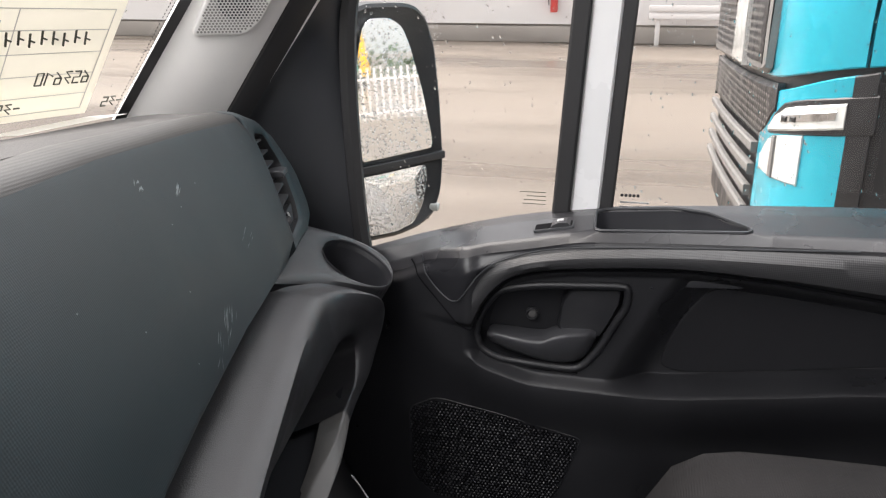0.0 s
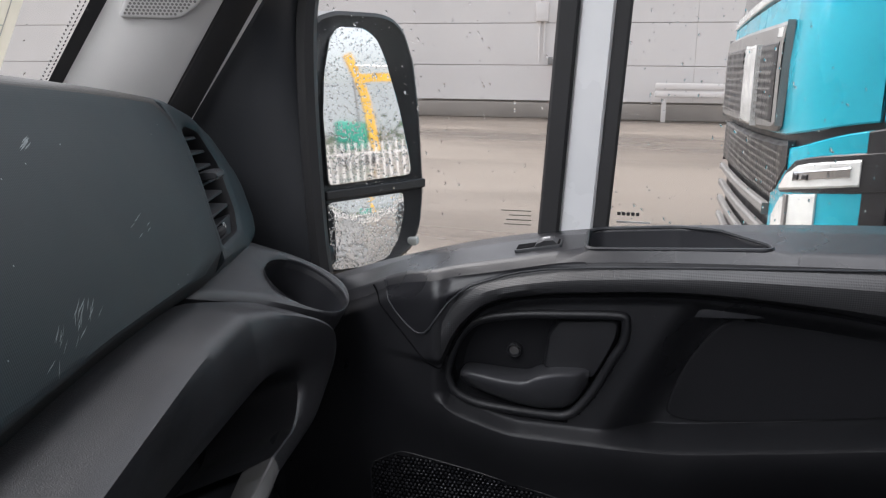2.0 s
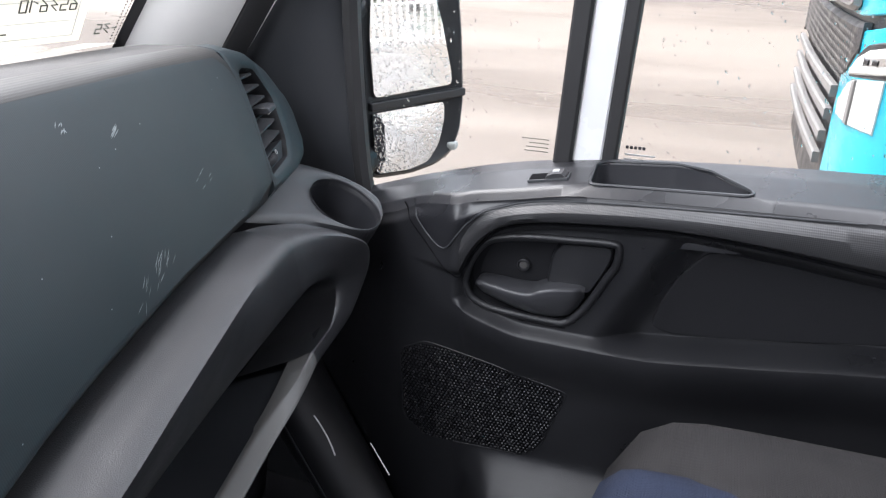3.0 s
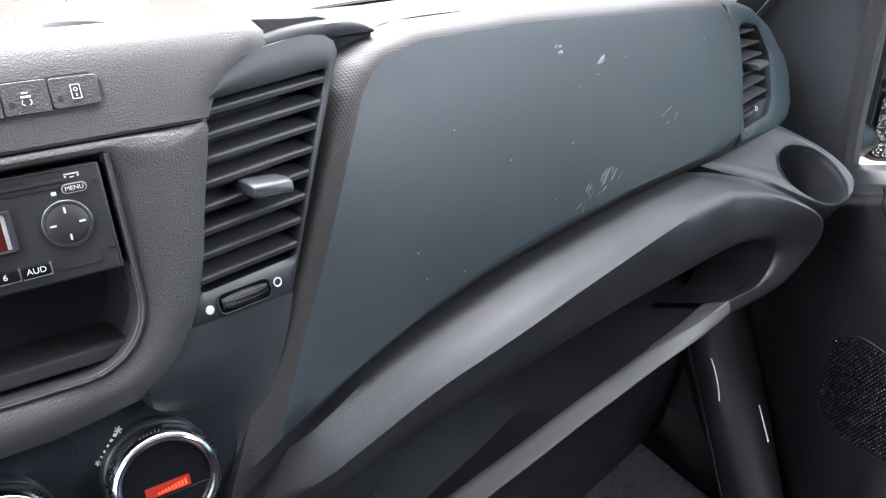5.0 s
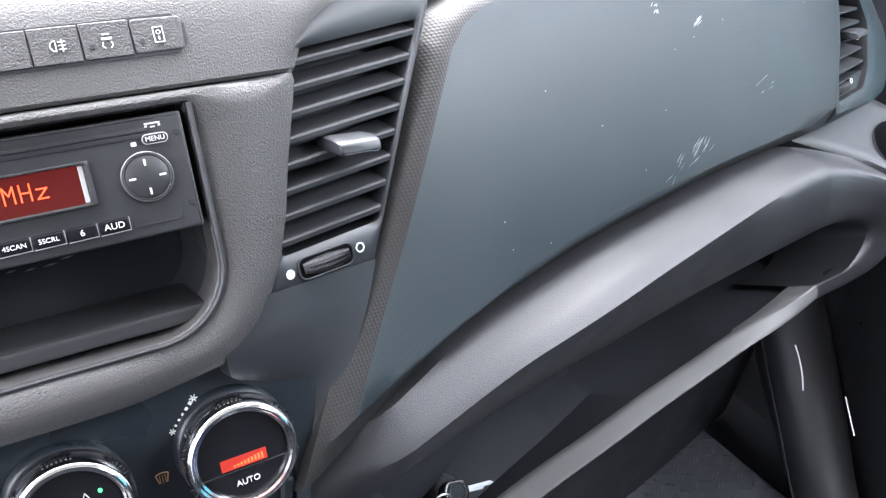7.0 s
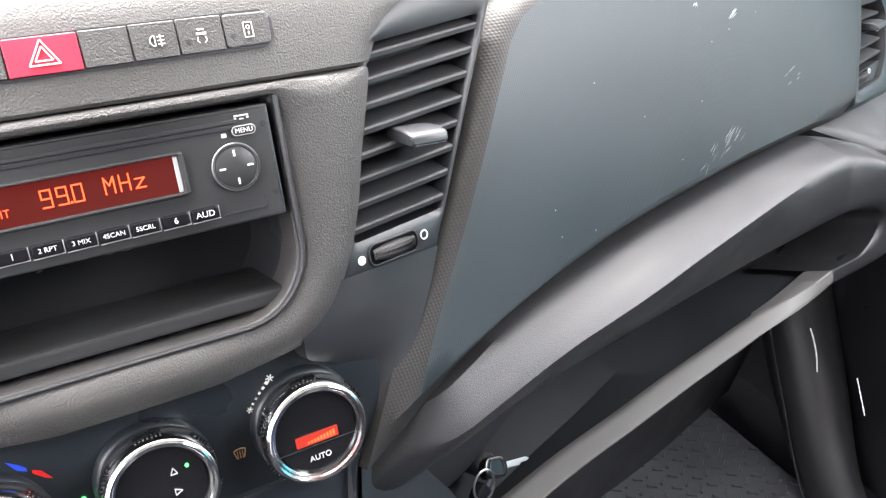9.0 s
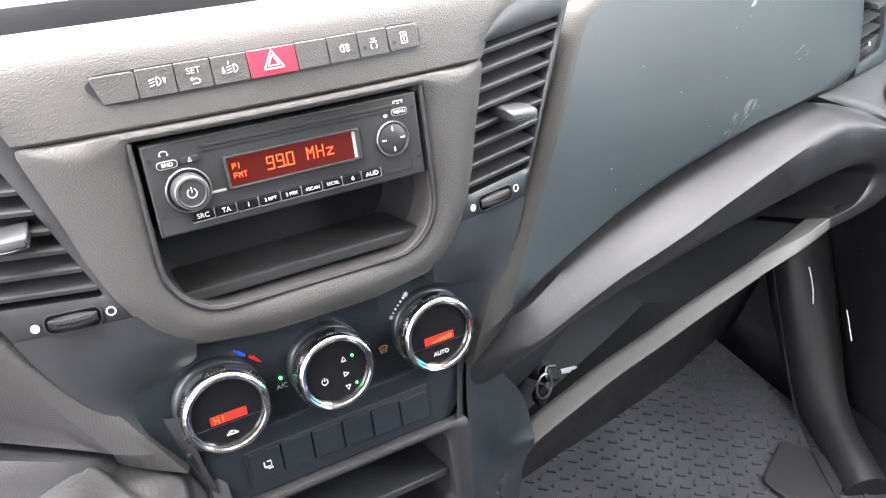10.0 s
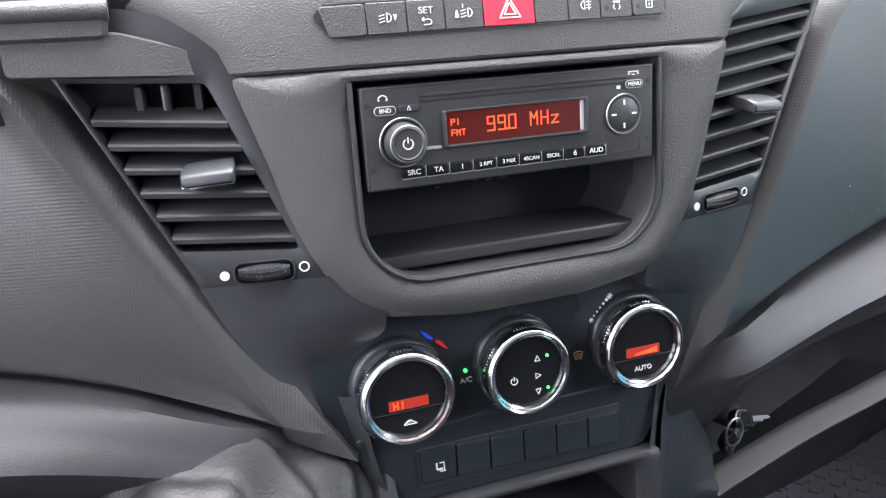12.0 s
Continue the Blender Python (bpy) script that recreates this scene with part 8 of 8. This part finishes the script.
def build_scuffs(dash):
    """Pale scuffs and specks on the slate lid, as thin raised rub marks."""
    random.seed(3)
    mark = mat("pale_scuff", (0.3, 0.33, 0.34), 0.6, vary=0.3, patch=200)
    bm = bmesh.new()
    face = Domed(G, 1)

    def stroke(u0, v0, u1, v1, w):
        a, b = Vector((u0, v0)), Vector((u1, v1))
        t = (b - a).normalized()
        q = Vector((-t.y, t.x)) * w * 1.6
        bm.faces.new([bm.verts.new(face(p.x, p.y, 0.0005)) for p in (a, a.lerp(b, 0.4) + q, b, a.lerp(b, 0.6) - q)])

    for k in range(26):
        t = random.random()
        u, v = -0.036 + 0.07 * t + random.uniform(-0.006, 0.006), -0.014 + 0.02 * t ** 0.5 + random.uniform(-0.008, 0.006)
        stroke(u, v, u + random.uniform(0.006, 0.014), v + random.uniform(0.002, 0.009), random.uniform(0.0001, 0.0003))
    for k in range(10):
        u, v = -0.01 + random.uniform(-0.006, 0.004), 0.123 + random.uniform(-0.004, 0.004)
        stroke(u, v, u + random.uniform(-0.003, 0.006), v + random.uniform(0.0015, 0.004), 0.0003)
    for k in range(7):
        u, v = 0.038 + random.uniform(-0.004, 0.004), 0.104 + random.uniform(-0.002, 0.003)
        stroke(u, v, u + 0.012, v + 0.004, 0.0003)
    for k in range(6):
        u, v = 0.14 + random.uniform(-0.02, 0.02), 0.03 + random.uniform(-0.01, 0.01)
        stroke(u, v, u + 0.01, v + 0.002, 0.0002)
    for k in range(14):
        u, v = random.uniform(-0.25, 0.28), random.uniform(-0.02, 0.12)
        stroke(u, v, u + 0.0012, v + 0.0008, 0.0004)
    o = part("scuff", bm, mark, dash, "pale rub marks", smooth=False)
    o["kind"] = "stuff"
    # crumbs and a rub in the radio slot
    bm = bmesh.new()
    for k in range(14):
        u, v = -0.03 + 0.009 * k, -0.062 + 0.002 * math.sin(k) + 0.0006 * k
        a, b = Vector((u, v)), Vector((u + random.uniform(0.004, 0.011), v + 0.0006))
        bm.faces.new([bm.verts.new(S(p.x, p.y, -0.0715)) for p in (a, a.lerp(b, 0.5) + Vector((0, 0.0006)), b, a.lerp(b, 0.5) - Vector((0, 0.0006)))])
    o = part("rub_mark", bm, mark, dash, smooth=False)
    o["kind"] = "stuff"


# ---- assembly ----
build_yard()
build_truck()
build_behind()
build_shell()
build_pillar()
dashboard = build_dash()
build_cup_holder()
build_door()
build_mirror()
build_seat()
build_radio()
build_switches()
build_climate()
build_lower_switches()
build_gear_lever()
build_key()
build_footwell()
build_papers()
build_wipers()
build_drops()
build_scuffs(dashboard)
